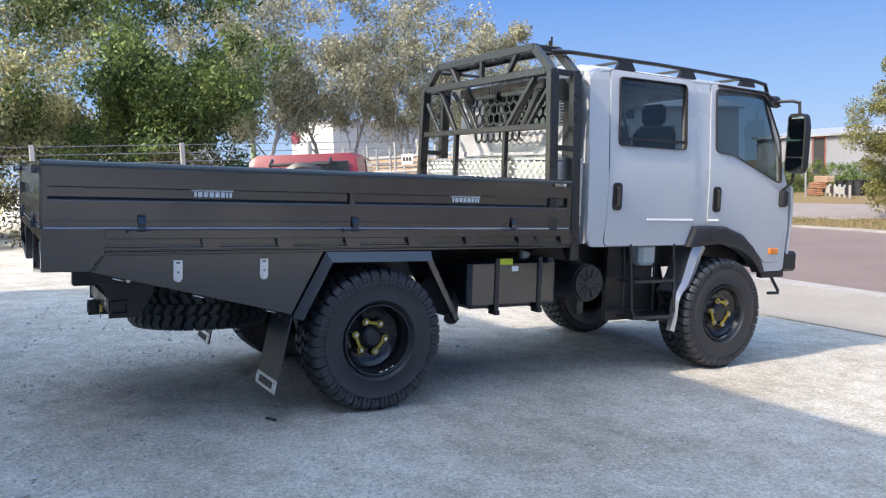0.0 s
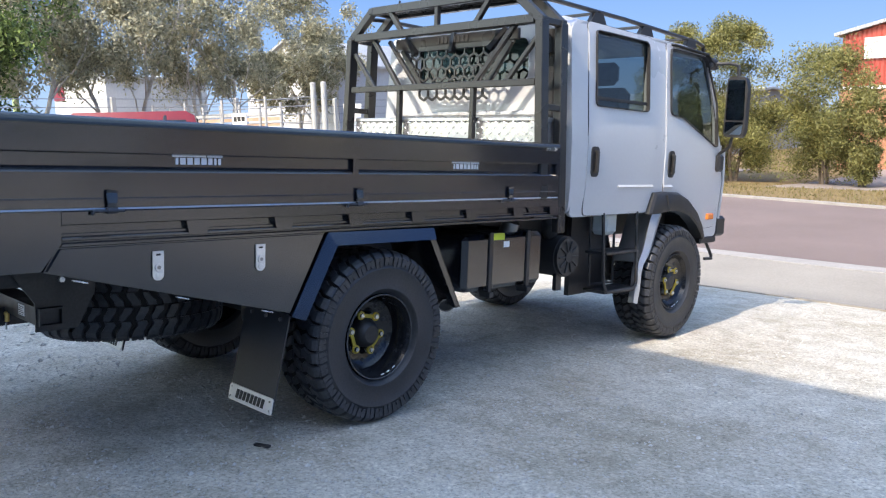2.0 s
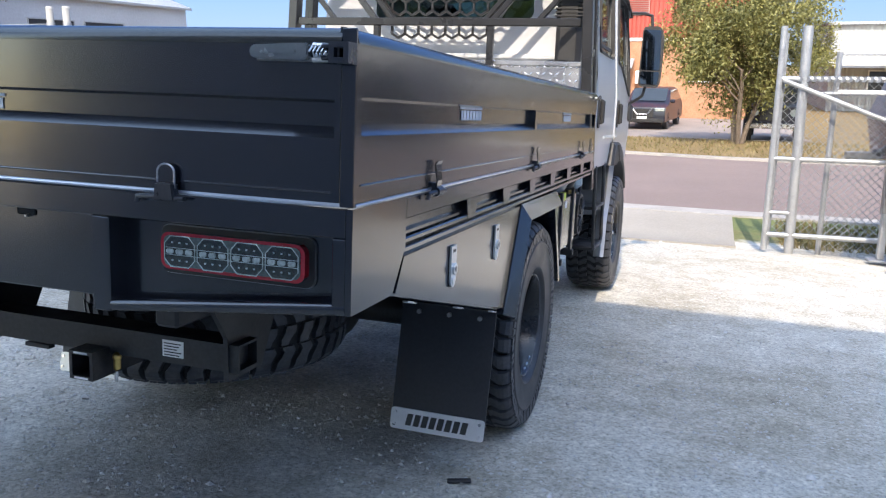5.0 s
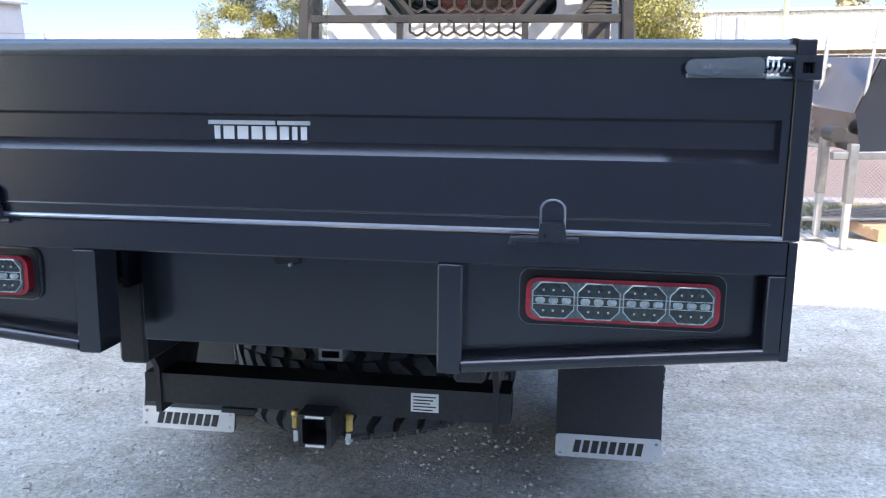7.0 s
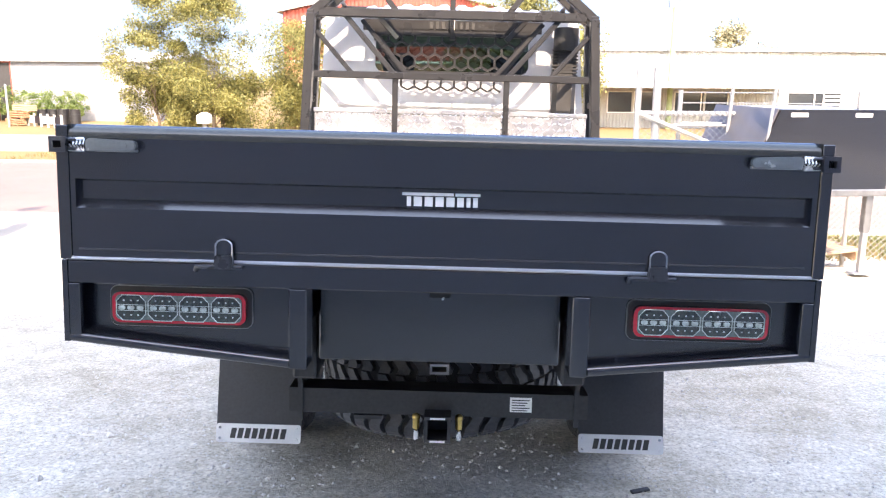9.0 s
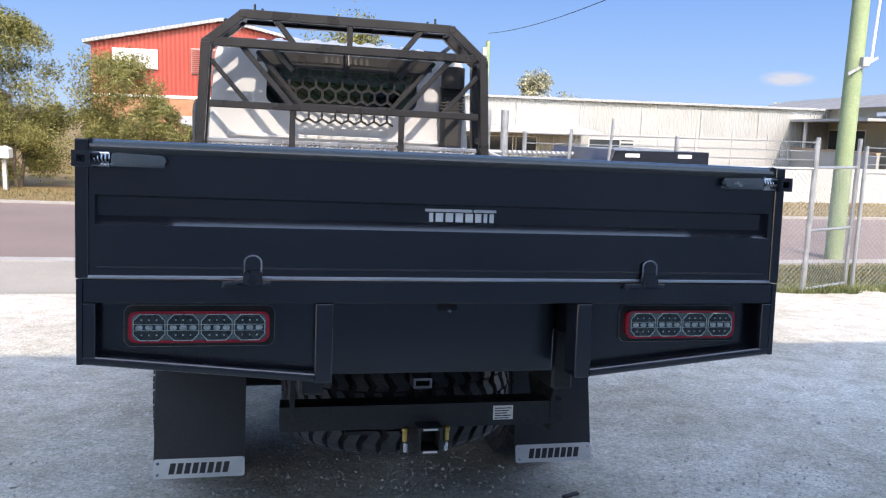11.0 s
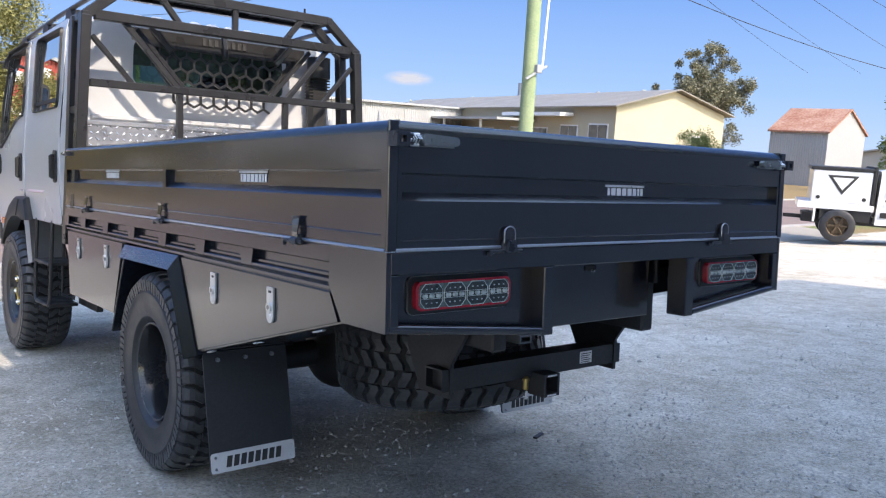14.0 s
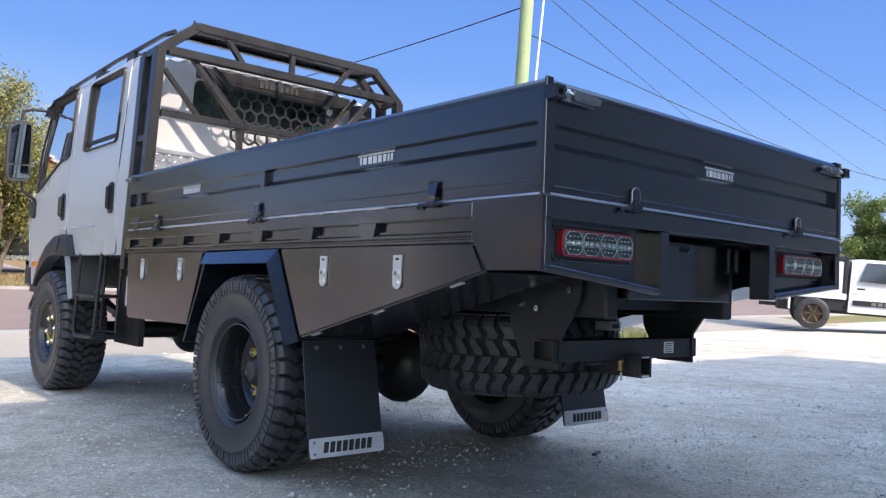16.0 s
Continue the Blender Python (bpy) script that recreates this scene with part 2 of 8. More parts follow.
HINGEBLACK = mat("glossy hinge black", (0.055, 0.058, 0.068), 0.3, 0.6, var=0.15, scale=30, rvar=0.06)
BRASS = mat("brass", (0.6, 0.42, 0.14), 0.3, 1.0, var=0.1)
BOTTLE = mat("milky bottle", (0.6, 0.68, 0.7), 0.4, coat=0.3)
GROUND = gravel_mat()
ROAD = mat("reddish asphalt", (0.15, 0.11, 0.097), 0.9, color2=(0.20, 0.15, 0.132), scale=0.5, fine=45, bump=0.5)
CONCRETE = mat("driveway concrete", (0.24, 0.215, 0.18), 0.85, color2=(0.31, 0.28, 0.235), scale=0.7, fine=40, bump=0.3)
PARKING = mat("worn pinkish concrete", (0.20, 0.165, 0.145), 0.9, color2=(0.28, 0.235, 0.205), scale=0.8, fine=30, bump=0.3)
KERB = mat("kerb concrete", (0.30, 0.28, 0.255), 0.85, var=0.15, scale=3, fine=50, bump=0.3)
REDWALL = wave_mat("red ribbed cladding", (0.34, 0.055, 0.038), "X", 1.6)
WHITEWALL = wave_mat("white ribbed cladding", (0.34, 0.345, 0.345), "X", 1.6)
GREYWALL = wave_mat("grey ribbed cladding", (0.30, 0.305, 0.315), "Y", 1.6)
ROOFMETAL = wave_mat("zinc roof sheeting", (0.32, 0.33, 0.34), "X", 1.6, 0.4)
RUSTROOF = mat("rusty roof sheeting", (0.24, 0.085, 0.045), 0.7, color2=(0.40, 0.25, 0.18), scale=0.8, fine=6)
BEIGE = mat("cream painted wall", (0.40, 0.365, 0.27), 0.8, var=0.06, scale=0.5, fine=20)
PALE = mat("pale wall", (0.38, 0.375, 0.36), 0.8, var=0.06, scale=0.6, fine=20)
# Painted shade for holes, gaps and the verandah; also plain dark doors.
SHADE = mat("painted gap shade and dark doors", (0.03, 0.03, 0.032), 0.7, var=0.2)
FASCIA = mat("grey fascia", (0.34, 0.34, 0.34), 0.6, var=0.1)
BRICK = mat("orange brick", (0.30, 0.14, 0.075), 0.9, color2=(0.40, 0.215, 0.125), scale=3.0, fine=22, bump=0.5)
WINDOWG = mat("dark window glass", (0.03, 0.036, 0.042), 0.08, coat=0.3, var=0.2, scale=1)
FRAMEW = mat("white window frame", (0.72, 0.72, 0.72), 0.5)
GREENPOLE = mat("green treated timber pole", (0.20, 0.27, 0.14), 0.8, color2=(0.30, 0.35, 0.20), scale=2.0, fine=30, bump=0.3)
TIMBER = mat("weathered timber", (0.34, 0.23, 0.15), 0.85, color2=(0.46, 0.33, 0.23), scale=4, fine=40, bump=0.3)
BARK = mat("grey gum bark", (0.34, 0.31, 0.27), 0.9, color2=(0.54, 0.51, 0.46), scale=3, fine=25, bump=0.6)
DARKBARK = mat("dark bark", (0.09, 0.07, 0.05), 0.95, color2=(0.17, 0.13, 0.10), scale=4, fine=25, bump=0.6)
GUM = leaf_mat("gum leaves", (0.15, 0.15, 0.095), (0.52, 0.485, 0.33))
DISTANTGUM = leaf_mat("distant gum leaves", (0.07, 0.075, 0.05), (0.26, 0.25, 0.16))
SCRUB = leaf_mat("scrub leaves", (0.13, 0.13, 0.065), (0.66, 0.62, 0.32))
DARKGREEN = leaf_mat("dark green leaves", (0.026, 0.046, 0.016), (0.24, 0.32, 0.09))
OLIVE = leaf_mat("olive leaves", (0.07, 0.075, 0.022), (0.31, 0.29, 0.10))
FRESHGREEN = leaf_mat("fresh green leaves", (0.07, 0.115, 0.03), (0.20, 0.26, 0.08))
UNDER = leaf_mat("undergrowth leaves", (0.035, 0.033, 0.018), (0.12, 0.105, 0.05))
BUSHGREEN = leaf_mat("bush leaves", (0.03, 0.055, 0.018), (0.09, 0.12, 0.04))
CARWHITE = mat("white car paint", (0.76, 0.77, 0.78), 0.3, coat=0.8, var=0.02)
CARDARK = mat("dark blue car paint", (0.008, 0.010, 0.022), 0.35, coat=0.1)
CARRED = mat("red car paint", (0.19, 0.012, 0.02), 0.4, coat=0.15, var=0.1)
WIRE = mat("wire", (0.30, 0.31, 0.32), 0.5, 0.7)
CABLE = mat("black cable", (0.02, 0.02, 0.022), 0.7)

# ---- mesh helpers ----


def box(bm, x0, x1, y0, y1, z0, z1, bevel=0.0):
    r = bmesh.ops.create_cube(bm, size=1.0)
    bmesh.ops.transform(bm, verts=r["verts"], matrix=Matrix.Translation(((x0 + x1) / 2, (y0 + y1) / 2, (z0 + z1) / 2)) @ Matrix.Diagonal((abs(x1 - x0), abs(y1 - y0), abs(z1 - z0), 1)))
    if bevel:
        es = list({e for v in r["verts"] for e in v.link_edges})
        bmesh.ops.bevel(bm, geom=es, offset=bevel, segments=1, affect="EDGES")


def prism(bm, pts, axis, a, b):
    """A polygon, given in the two other axes in x, y, z order, drawn out along an axis from a to b."""
    def at(p, v):
        return {"x": (v, p[0], p[1]), "y": (p[0], v, p[1]), "z": (p[0], p[1], v)}[axis]
    lo, hi = [bm.verts.new(at(p, a)) for p in pts], [bm.verts.new(at(p, b)) for p in pts]
    n = len(pts)
    fs = [bm.faces.new(lo[::-1]), bm.faces.new(hi)]
    for i in range(n):
        fs.append(bm.faces.new((lo[i], lo[(i + 1) % n], hi[(i + 1) % n], hi[i])))
    bmesh.ops.recalc_face_normals(bm, faces=fs)
    return fs


def tube(bm, p, q, r, n=12, r2=None):
    """A round bar from p to q with closed ends, tapering to r2."""
    p, q = Vector(p), Vector(q)
    m = (q - p).to_track_quat("Z", "Y").to_matrix()
    r2 = r if r2 is None else r2
    lo, hi = [], []
    for i in range(n):
        a = 2 * math.pi * i / n
        d = m @ Vector((math.cos(a), math.sin(a), 0))
        lo.append(bm.verts.new(p + d * r)), hi.append(bm.verts.new(q + d * r2))
    for i in range(n):
        j = (i + 1) % n
        bm.faces.new((lo[i], lo[j], hi[j], hi[i]))
    bm.faces.new(lo[::-1]), bm.faces.new(hi)


def bar(bm, p, q, w, h=None, up=(0, 0, 1), bevel=0.004):
    """A square or flat bar from p to q; h lies towards up."""
    p, q = Vector(p), Vector(q)
    d = (q - p).normalized()
    s = d.cross(Vector(up))
    s = s.normalized() if s.length > 1e-4 else Vector((1, 0, 0))
    u = s.cross(d)
    m = Matrix((s, d, u)).transposed().to_4x4()
    m.translation = (p + q) / 2
    r = bmesh.ops.create_cube(bm, size=1.0)
    bmesh.ops.transform(bm, verts=r["verts"], matrix=m @ Matrix.Diagonal((w, (q - p).length, h or w, 1)))
    if bevel:
        bmesh.ops.bevel(bm, geom=list({e for v in r["verts"] for e in v.link_edges}), offset=bevel, segments=1, affect="EDGES")


def pipe(bm, pts, r, n=8):
    """One round bar swept along the points, mitred at its bends."""
    pts = [Vector(p) for p in pts]
    closed = (pts[0] - pts[-1]).length < 1e-5
    if closed:
        pts.pop()
    k = len(pts)
    dirs = [(pts[(i + 1) % k] - pts[i]).normalized() for i in range(k)]
    if not closed:
        dirs[-1] = dirs[-2]
    side = dirs[0].orthogonal().normalized()
    rings = []
    for i, p in enumerate(pts):
        before = dirs[i - 1] if i or closed else dirs[0]
        mean = (before + dirs[i]).normalized()
        side = (side - mean * side.dot(mean)).normalized()
        other = mean.cross(side)
        bendv = dirs[i] - before
        bendv -= mean * bendv.dot(mean)
        wide = min(1.6, 1 / max(0.3, mean.dot(dirs[i]))) - 1
        bendv = bendv.normalized() if bendv.length > 1e-6 else Vector((0, 0, 0))
        ring = []
        for j in range(n):
            a = 2 * math.pi * j / n
            d = (side * math.cos(a) + other * math.sin(a)) * r
            ring.append(bm.verts.new(p + d + bendv * d.dot(bendv) * wide))
        rings.append(ring)
    for p, q in zip(rings, rings[1:] + (rings[:1] if closed else [])):
        for j in range(n):
            bm.faces.new((p[j], p[(j + 1) % n], q[(j + 1) % n], q[j]))
    if not closed:
        bm.faces.new(rings[0][::-1]), bm.faces.new(rings[-1])


def hollow(bm, axis, a, b, u0, u1, v0, v1, t):
    """A square tube with open ends along an axis."""
    def at(u, v, w):
        return {"x": (w, u, v), "y": (u, w, v)}[axis]
    out, inn = [(u0, v0), (u1, v0), (u1, v1), (u0, v1)], [(u0 + t, v0 + t), (u1 - t, v0 + t), (u1 - t, v1 - t), (u0 + t, v1 - t)]
    V = [[bm.verts.new(at(u, v, w)) for u, v in loop] for w in (a, b) for loop in (out, inn)]
    fs = []
    for i in range(4):
        j = (i + 1) % 4
        fs += [bm.faces.new((V[0][i], V[0][j], V[2][j], V[2][i])), bm.faces.new((V[1][i], V[1][j], V[3][j], V[3][i])), bm.faces.new((V[0][i], V[0][j], V[1][j], V[1][i])), bm.faces.new((V[2][i], V[2][j], V[3][j], V[3][i]))]
    bmesh.ops.recalc_face_normals(bm, faces=fs)


def lathe(bm, profile, n=40, axis="x", close=False):
    """A profile of (along, radius) turned about an axis through the origin."""
    rings = []
    for a, r in profile:
        ring = []
        for i in range(n):
            t = 2 * math.pi * i / n
            c, s = r * math.cos(t), r * math.sin(t)
            ring.append(bm.verts.new({"x": (a, c, s), "y": (c, a, s), "z": (c, s, a)}[axis]))
        rings.append(ring)
    fs = []
    for k in range(len(rings) if close else len(rings) - 1):
        u, v = rings[k], rings[(k + 1) % len(rings)]
        for i in range(n):
            fs.append(bm.faces.new((u[i], u[(i + 1) % n], v[(i + 1) % n], v[i])))
    bmesh.ops.recalc_face_normals(bm, faces=fs)
    for f in fs:
        f.smooth = True


def part(name, bm, material, parent=None, label="", smooth=False):
    me = bpy.data.meshes.new(name)
    if smooth:
        for f in bm.faces:
            f.smooth = True
    bm.to_mesh(me)
    bm.free()
    me.materials.append(material)
    ob = new(name, me)
    if smooth:
        me.set_sharp_from_angle(angle=radians(35))
    if parent is not None:
        ob.parent = parent
    if label:
        tagged(ob, label)
    return ob


def quick(name, material, parent, fn, *args, label="", smooth=False, **kw):
    bm = bmesh.new()
    fn(bm, *args, **kw)
    return part(name, bm, material, parent, label, smooth)


def thing(name, m=None, label="", category="", group="", kind=""):
    ob = new(name)
    if m is not None:
        ob.matrix_basis = m
    return tagged(ob, label, category, group, kind)


def rounded(x0, x1, y0, y1, r, n=4):
    """The corner points of a rounded rectangle."""
    pts = []
    for cx, cy, a0 in ((x1 - r, y1 - r, 0), (x0 + r, y1 - r, 90), (x0 + r, y0 + r, 180), (x1 - r, y0 + r, 270)):
        for i in range(n + 1):
            a = radians(a0 + 90 * i / n)
            pts.append((cx + r * math.cos(a), cy + r * math.sin(a)))
    return pts


def soften(pts, r, n=3):
    """A polygon with its corners rounded to about r."""
    out, k = [], len(pts)
    for i in range(k):
        p, a, b = Vector(pts[i]), Vector(pts[i - 1]), Vector(pts[(i + 1) % k])
        da, db = (a - p), (b - p)
        ra = min(r, da.length * 0.45, db.length * 0.45)
        s, e = p + da.normalized() * ra, p + db.normalized() * ra
        for j in range(n + 1):
            t = j / n
            out.append(tuple((1 - t) ** 2 * s + 2 * t * (1 - t) * p + t * t * e))
    return out


def sheet(bm, outer, holes, cuts, place):
    """A flat panel with holes, cut across at the given second coordinates and then bent to shape by place(u, v)."""
    es = []
    for loop in (outer, *holes):
        vs = [bm.verts.new((p[0], p[1], 0)) for p in loop]
        es += [bm.edges.new((vs[i], vs[(i + 1) % len(vs)])) for i in range(len(vs))]
    bmesh.ops.triangle_fill(bm, use_beauty=True, use_dissolve=False, edges=es, normal=(0, 0, 1))
    for c in cuts:
        bmesh.ops.bisect_plane(bm, geom=bm.verts[:] + bm.edges[:] + bm.faces[:], plane_co=(0, c, 0), plane_no=(0, 1, 0))
    for v in bm.verts:
        v.co = Vector(place(v.co.x, v.co.y))


def thick(ob, t, offset=-1.0):
    md = ob.modifiers.new("thickness", "SOLIDIFY")
    md.thickness, md.offset = t, offset
    ob.modifiers.new("crisp rim", "EDGE_SPLIT").split_angle = radians(32)
    return ob


# ---- ground ----
NRM = TILT.to_3x3() @ Vector((0, 0, 1))
STREET, FARSIDE = -0.78, -0.86


def smooth01(t):
    t = min(1.0, max(0.0, t))
    return t * t * (3 - 2 * t)


def gz(x, y):
    """The height of the ground."""
    cx, cy = min(9.0, max(-5.0, x)), max(-9.0, y)
    z = -(NRM.x * cx + NRM.y * cy) / NRM.z
    w = smooth01((x + 14) / 8)
    z = -0.1 * (1 - w) + z * w if y > -3 else z
    s = smooth01((y - 7.6) / 1.8)
    far = STREET + (FARSIDE - STREET) * smooth01((y - 11) / 8) - 0.3 * smooth01((y - 22) / 10)
    return z * (1 - s) + far * s


def bend(x):
    """The street swings away a little towards its left end."""
    return smooth01((4 - x) / 14)


def near_edge(x):
    return 11.3 + 1.0 * bend(x)


def far_edge(x):
    return 18.9 + 2.7 * bend(x)


def axis_steps(a, b, fine_a, fine_b, fine, coarse):
    out, v = [], a
    while v < b:
        out.append(v)
        v += fine if fine_a <= v < fine_b else max(fine, min(coarse, (fine_a - v) * 0.5 if v < fine_a else (v - fine_b) * 0.35 + fine))
    return out + [b]


def sky_backdrop():
    """The clear blue sky over the street, far behind everything, thinning out upwards into the open sky."""
    m = bpy.data.materials.new("clear blue sky")
    m.use_nodes = True
    n, l = m.node_tree.nodes, m.node_tree.links
    n.remove(n["Principled BSDF"])
    geo, sep, rise = n.new("ShaderNodeNewGeometry"), n.new("ShaderNodeSeparateXYZ"), n.new("ShaderNodeMapRange")
    ramp, em, tr, mx, fade = n.new("ShaderNodeValToRGB"), n.new("ShaderNodeEmission"), n.new("ShaderNodeBsdfTransparent"), n.new("ShaderNodeMixShader"), n.new("ShaderNodeMapRange")
    l.new(geo.outputs["Position"], sep.inputs[0])
    l.new(sep.outputs[2], rise.inputs[0]), l.new(sep.outputs[2], fade.inputs[0])
    rise.inputs[1].default_value, rise.inputs[2].default_value = 0.0, 270.0
    fade.inputs[1].default_value, fade.inputs[2].default_value = 330.0, 520.0
    stops = [(0.0, (0.50, 0.66, 0.88)), (0.15, (0.34, 0.55, 0.88)), (0.42, (0.17, 0.36, 0.80)), (1.0, (0.075, 0.21, 0.66))]
    e = ramp.color_ramp.elements
    while len(e) < len(stops):
        e.new(0.5)
    for el, (p, c) in zip(e, stops):
        el.position, el.color = p, (*c, 1)
    l.new(rise.outputs[0], ramp.inputs[0]), l.new(ramp.outputs[0], em.inputs[0])
    em.inputs[1].default_value = SKY_GLOW
    l.new(fade.outputs[0], mx.inputs[0]), l.new(em.outputs[0], mx.inputs[1]), l.new(tr.outputs[0], mx.inputs[2])
    l.new(mx.outputs[0], n["Material Output"].inputs[0])
    vs, fs = [], []
    for k in range(49):
        a = radians(-120 + 5 * k)
        vs += [(560 * math.sin(a), 560 * math.cos(a), -30), (560 * math.sin(a), 560 * math.cos(a), 530)]
    for k in range(48):
        fs.append((2 * k, 2 * k + 2, 2 * k + 3, 2 * k + 1))
    me = bpy.data.meshes.new("backdrop")
    me.from_pydata(vs, [], fs)
    me.materials.append(m)
    for p in me.polygons:
        p.use_smooth = True
    tagged(new("backdrop", me), "clear blue sky over the street", "sky", kind="structure")


SKY_GLOW = 0.25
CLOUD = (299, 421, 35)
sky_backdrop()


def small_cloud():
    """A thin scrap of cloud low over the far roofs."""
    m = bpy.data.materials.new("thin cloud")
    m.use_nodes = True
    n, l = m.node_tree.nodes, m.node_tree.links
    n.remove(n["Principled BSDF"])
    co, gr, nz, mul, em, tr, mx = [n.new(k) for k in ("ShaderNodeTexCoord", "ShaderNodeTexGradient", "ShaderNodeTexNoise", "ShaderNodeMath", "ShaderNodeEmission", "ShaderNodeBsdfTransparent", "ShaderNodeMixShader")]
    gr.gradient_type = "SPHERICAL"
    nz.inputs["Scale"].default_value, nz.inputs["Detail"].default_value = 2.2, 5
    mul.operation, mul.use_clamp = "MULTIPLY", True
    em.inputs[0].default_value, em.inputs[1].default_value = (0.80, 0.84, 0.93, 1), 0.2
    l.new(co.outputs["Object"], gr.inputs[0]), l.new(co.outputs["Object"], nz.inputs["Vector"])
    lift = n.new("ShaderNodeMath")
    lift.operation = "MULTIPLY"
    lift.inputs[1].default_value = 3.2
    l.new(gr.outputs["Fac"], lift.inputs[0]), l.new(lift.outputs[0], mul.inputs[0]), l.new(nz.outputs["Fac"], mul.inputs[1])
    l.new(mul.outputs[0], mx.inputs[0]), l.new(tr.outputs[0], mx.inputs[1]), l.new(em.outputs[0], mx.inputs[2])
    l.new(mx.outputs[0], n["Material Output"].inputs[0])
    me = bpy.data.meshes.new("cloud")
    me.from_pydata([(-1, 0, -1), (1, 0, -1), (1, 0, 1), (-1, 0, 1)], [], [(0, 1, 2, 3)])
    me.materials.append(m)
    ob = tagged(new("cloud", me), "thin scrap of white cloud in the blue sky", "cloud", kind="structure")
    ob.matrix_basis = pose(CLOUD[0], CLOUD[1], CLOUD[2], 0, 0, -30) @ Matrix.Diagonal((17, 1, 5, 1))


small_cloud()


def build_ground():
    xs, ys = axis_steps(-600, 600, -9, 14, 0.28, 80), axis_steps(-600, 900, -6, 10.5, 0.25, 80)
    vs = []
    for y in ys:
        for x in xs:
            near = -9 < x < 14 and -6 < y < 9
            vs.append((x, y, gz(x, y) + (0.012 * noise.noise((x * 1.3, y * 1.3, 0)) if near else 0)))
    nx = len(xs)
    fs = [(j * nx + i, j * nx + i + 1, (j + 1) * nx + i + 1, (j + 1) * nx + i) for j in range(len(ys) - 1) for i in range(nx - 1)]
    me = bpy.data.meshes.new("ground")
    me.from_pydata(vs, [], fs)
    me.materials.append(GROUND)
    for p in me.polygons:
        p.use_smooth = True
    tagged(new("ground", me), "pale crushed gravel yard sloping to grassy verges", "ground", kind="structure")


build_ground()


def ribbon(name, x0, x1, low, high, rise, material, label, cat, rows=4, deep=0.3):
    """A strip of paving between two edges given as functions of x, lying on the ground."""
    xs = sorted({x0, x1, *[x for x in range(-60, 61, 2) if x0 < x < x1]})
    bm = bmesh.new()
    grid = []
    for x in xs:
        ys = [low(x) + (high(x) - low(x)) * j / rows for j in range(rows + 1)]
        top = [bm.verts.new((x, y, gz(x, y) + rise)) for y in ys]
        grid.append(top + [bm.verts.new((x, ys[-1], gz(x, ys[-1]) - deep)), bm.verts.new((x, ys[0], gz(x, ys[0]) - deep))])
    n = rows + 3
    for u, v in zip(grid, grid[1:]):
        for i in range(n):
            bm.faces.new((u[i], u[(i + 1) % n], v[(i + 1) % n], v[i]))
    bm.faces.new(grid[0][::-1]), bm.faces.new(grid[-1])
    bmesh.ops.recalc_face_normals(bm, faces=bm.faces)
    tagged(part(name, bm, material), label, cat, kind="structure")


ribbon("road", -300, 300, near_edge, far_edge, 0.012, ROAD, "wide reddish asphalt street with worn surface", "road", 8)
ribbon("kerb_far", -300, 300, far_edge, lambda x: far_edge(x) + 0.22, 0.07, KERB, "long grey concrete kerb along the far verge", "kerb", 2)
ribbon("gutter_near", -300, 300, lambda x: near_edge(x) - 0.4, near_edge, 0.03, KERB, "shallow grey concrete gutter along the street", "gutter", 2)
ribbon("driveway_apron", -9, 2.05, lambda x: 8.45, lambda x: near_edge(x) - 0.4, 0.02, CONCRETE, "pale concrete driveway apron between gravel and street", "driveway", 8)
ribbon("driveway_second", 12.6, 22.0, lambda x: 8.8, lambda x: near_edge(x) - 0.4, 0.02, CONCRETE, "second pale concrete driveway crossing the verge", "driveway", 8)
ribbon("parking_far", -6.5, 4.6, lambda x: 25.6, lambda x: 38.4, 0.03, PARKING, "worn pinkish concrete parking before a brick building", "parking", 10)
ribbon("side_lane", -34, -11.5, lambda x: 26.5, lambda x: 37.0, 0.03, PARKING, "pale dusty side lane beyond the far verge", "lane", 10)


def stones():
    """Loose stones on the yard, thick near the truck."""
    rnd = random.Random(4)
    vs, fs = [], []
    shape = [(0.5, 0, 0), (-0.45, 0.1, 0), (0.05, 0.5, 0), (-0.05, -0.5, 0), (0.05, 0.02, 0.45), (0, 0, -0.4)]
    tri = [(0, 2, 4), (2, 1, 4), (1, 3, 4), (3, 0, 4), (2, 0, 5), (1, 2, 5), (3, 1, 5), (0, 3, 5)]
    for k in range(34000):
        x, y = rnd.uniform(-5, 7.5), rnd.uniform(-3.5, 8.6)
        if k % 3:
            x, y = rnd.gauss(0.5, 2.6), rnd.gauss(0.2, 2.2)
            if y < -3.6 or y > 8.6:
                continue
        s = 0.0035 + 0.008 * rnd.random() ** 3 + (0.012 if rnd.random() < 0.008 else 0)
        a, c, z = rnd.uniform(0, 6.28), len(vs), gz(x, y) + 0.25 * s
        ca, sa = math.cos(a), math.sin(a)
        ex, ey, ez = rnd.uniform(0.8, 1.6), rnd.uniform(0.7, 1.1), rnd.uniform(0.6, 1.0)
        for px, py, pz in shape:
            px, py = px * ex * s * 2, py * ey * s * 2
            vs.append((x + ca * px - sa * py, y + sa * px + ca * py, z + pz * ez * s * 2))
        fs += [tuple(c + i for i in t) for t in tri]
    me = bpy.data.meshes.new("loose_stones")
    me.from_pydata(vs, [], fs)
    me.materials.append(STONE)
    tagged(new("loose_stones", me), "loose grey stones scattered over the gravel yard", "gravel", kind="stuff")


STONE = mat("loose stone", (0.36, 0.345, 0.315), 0.9, color2=(0.66, 0.64, 0.60), scale=3.0, fine=60)
stones()

# ---- the truck, in its own frame: x to its right, y ahead, z up ----
truck = thing("truck", TILT, "white crew cab truck with a black steel tray, parked on gravel", "truck")
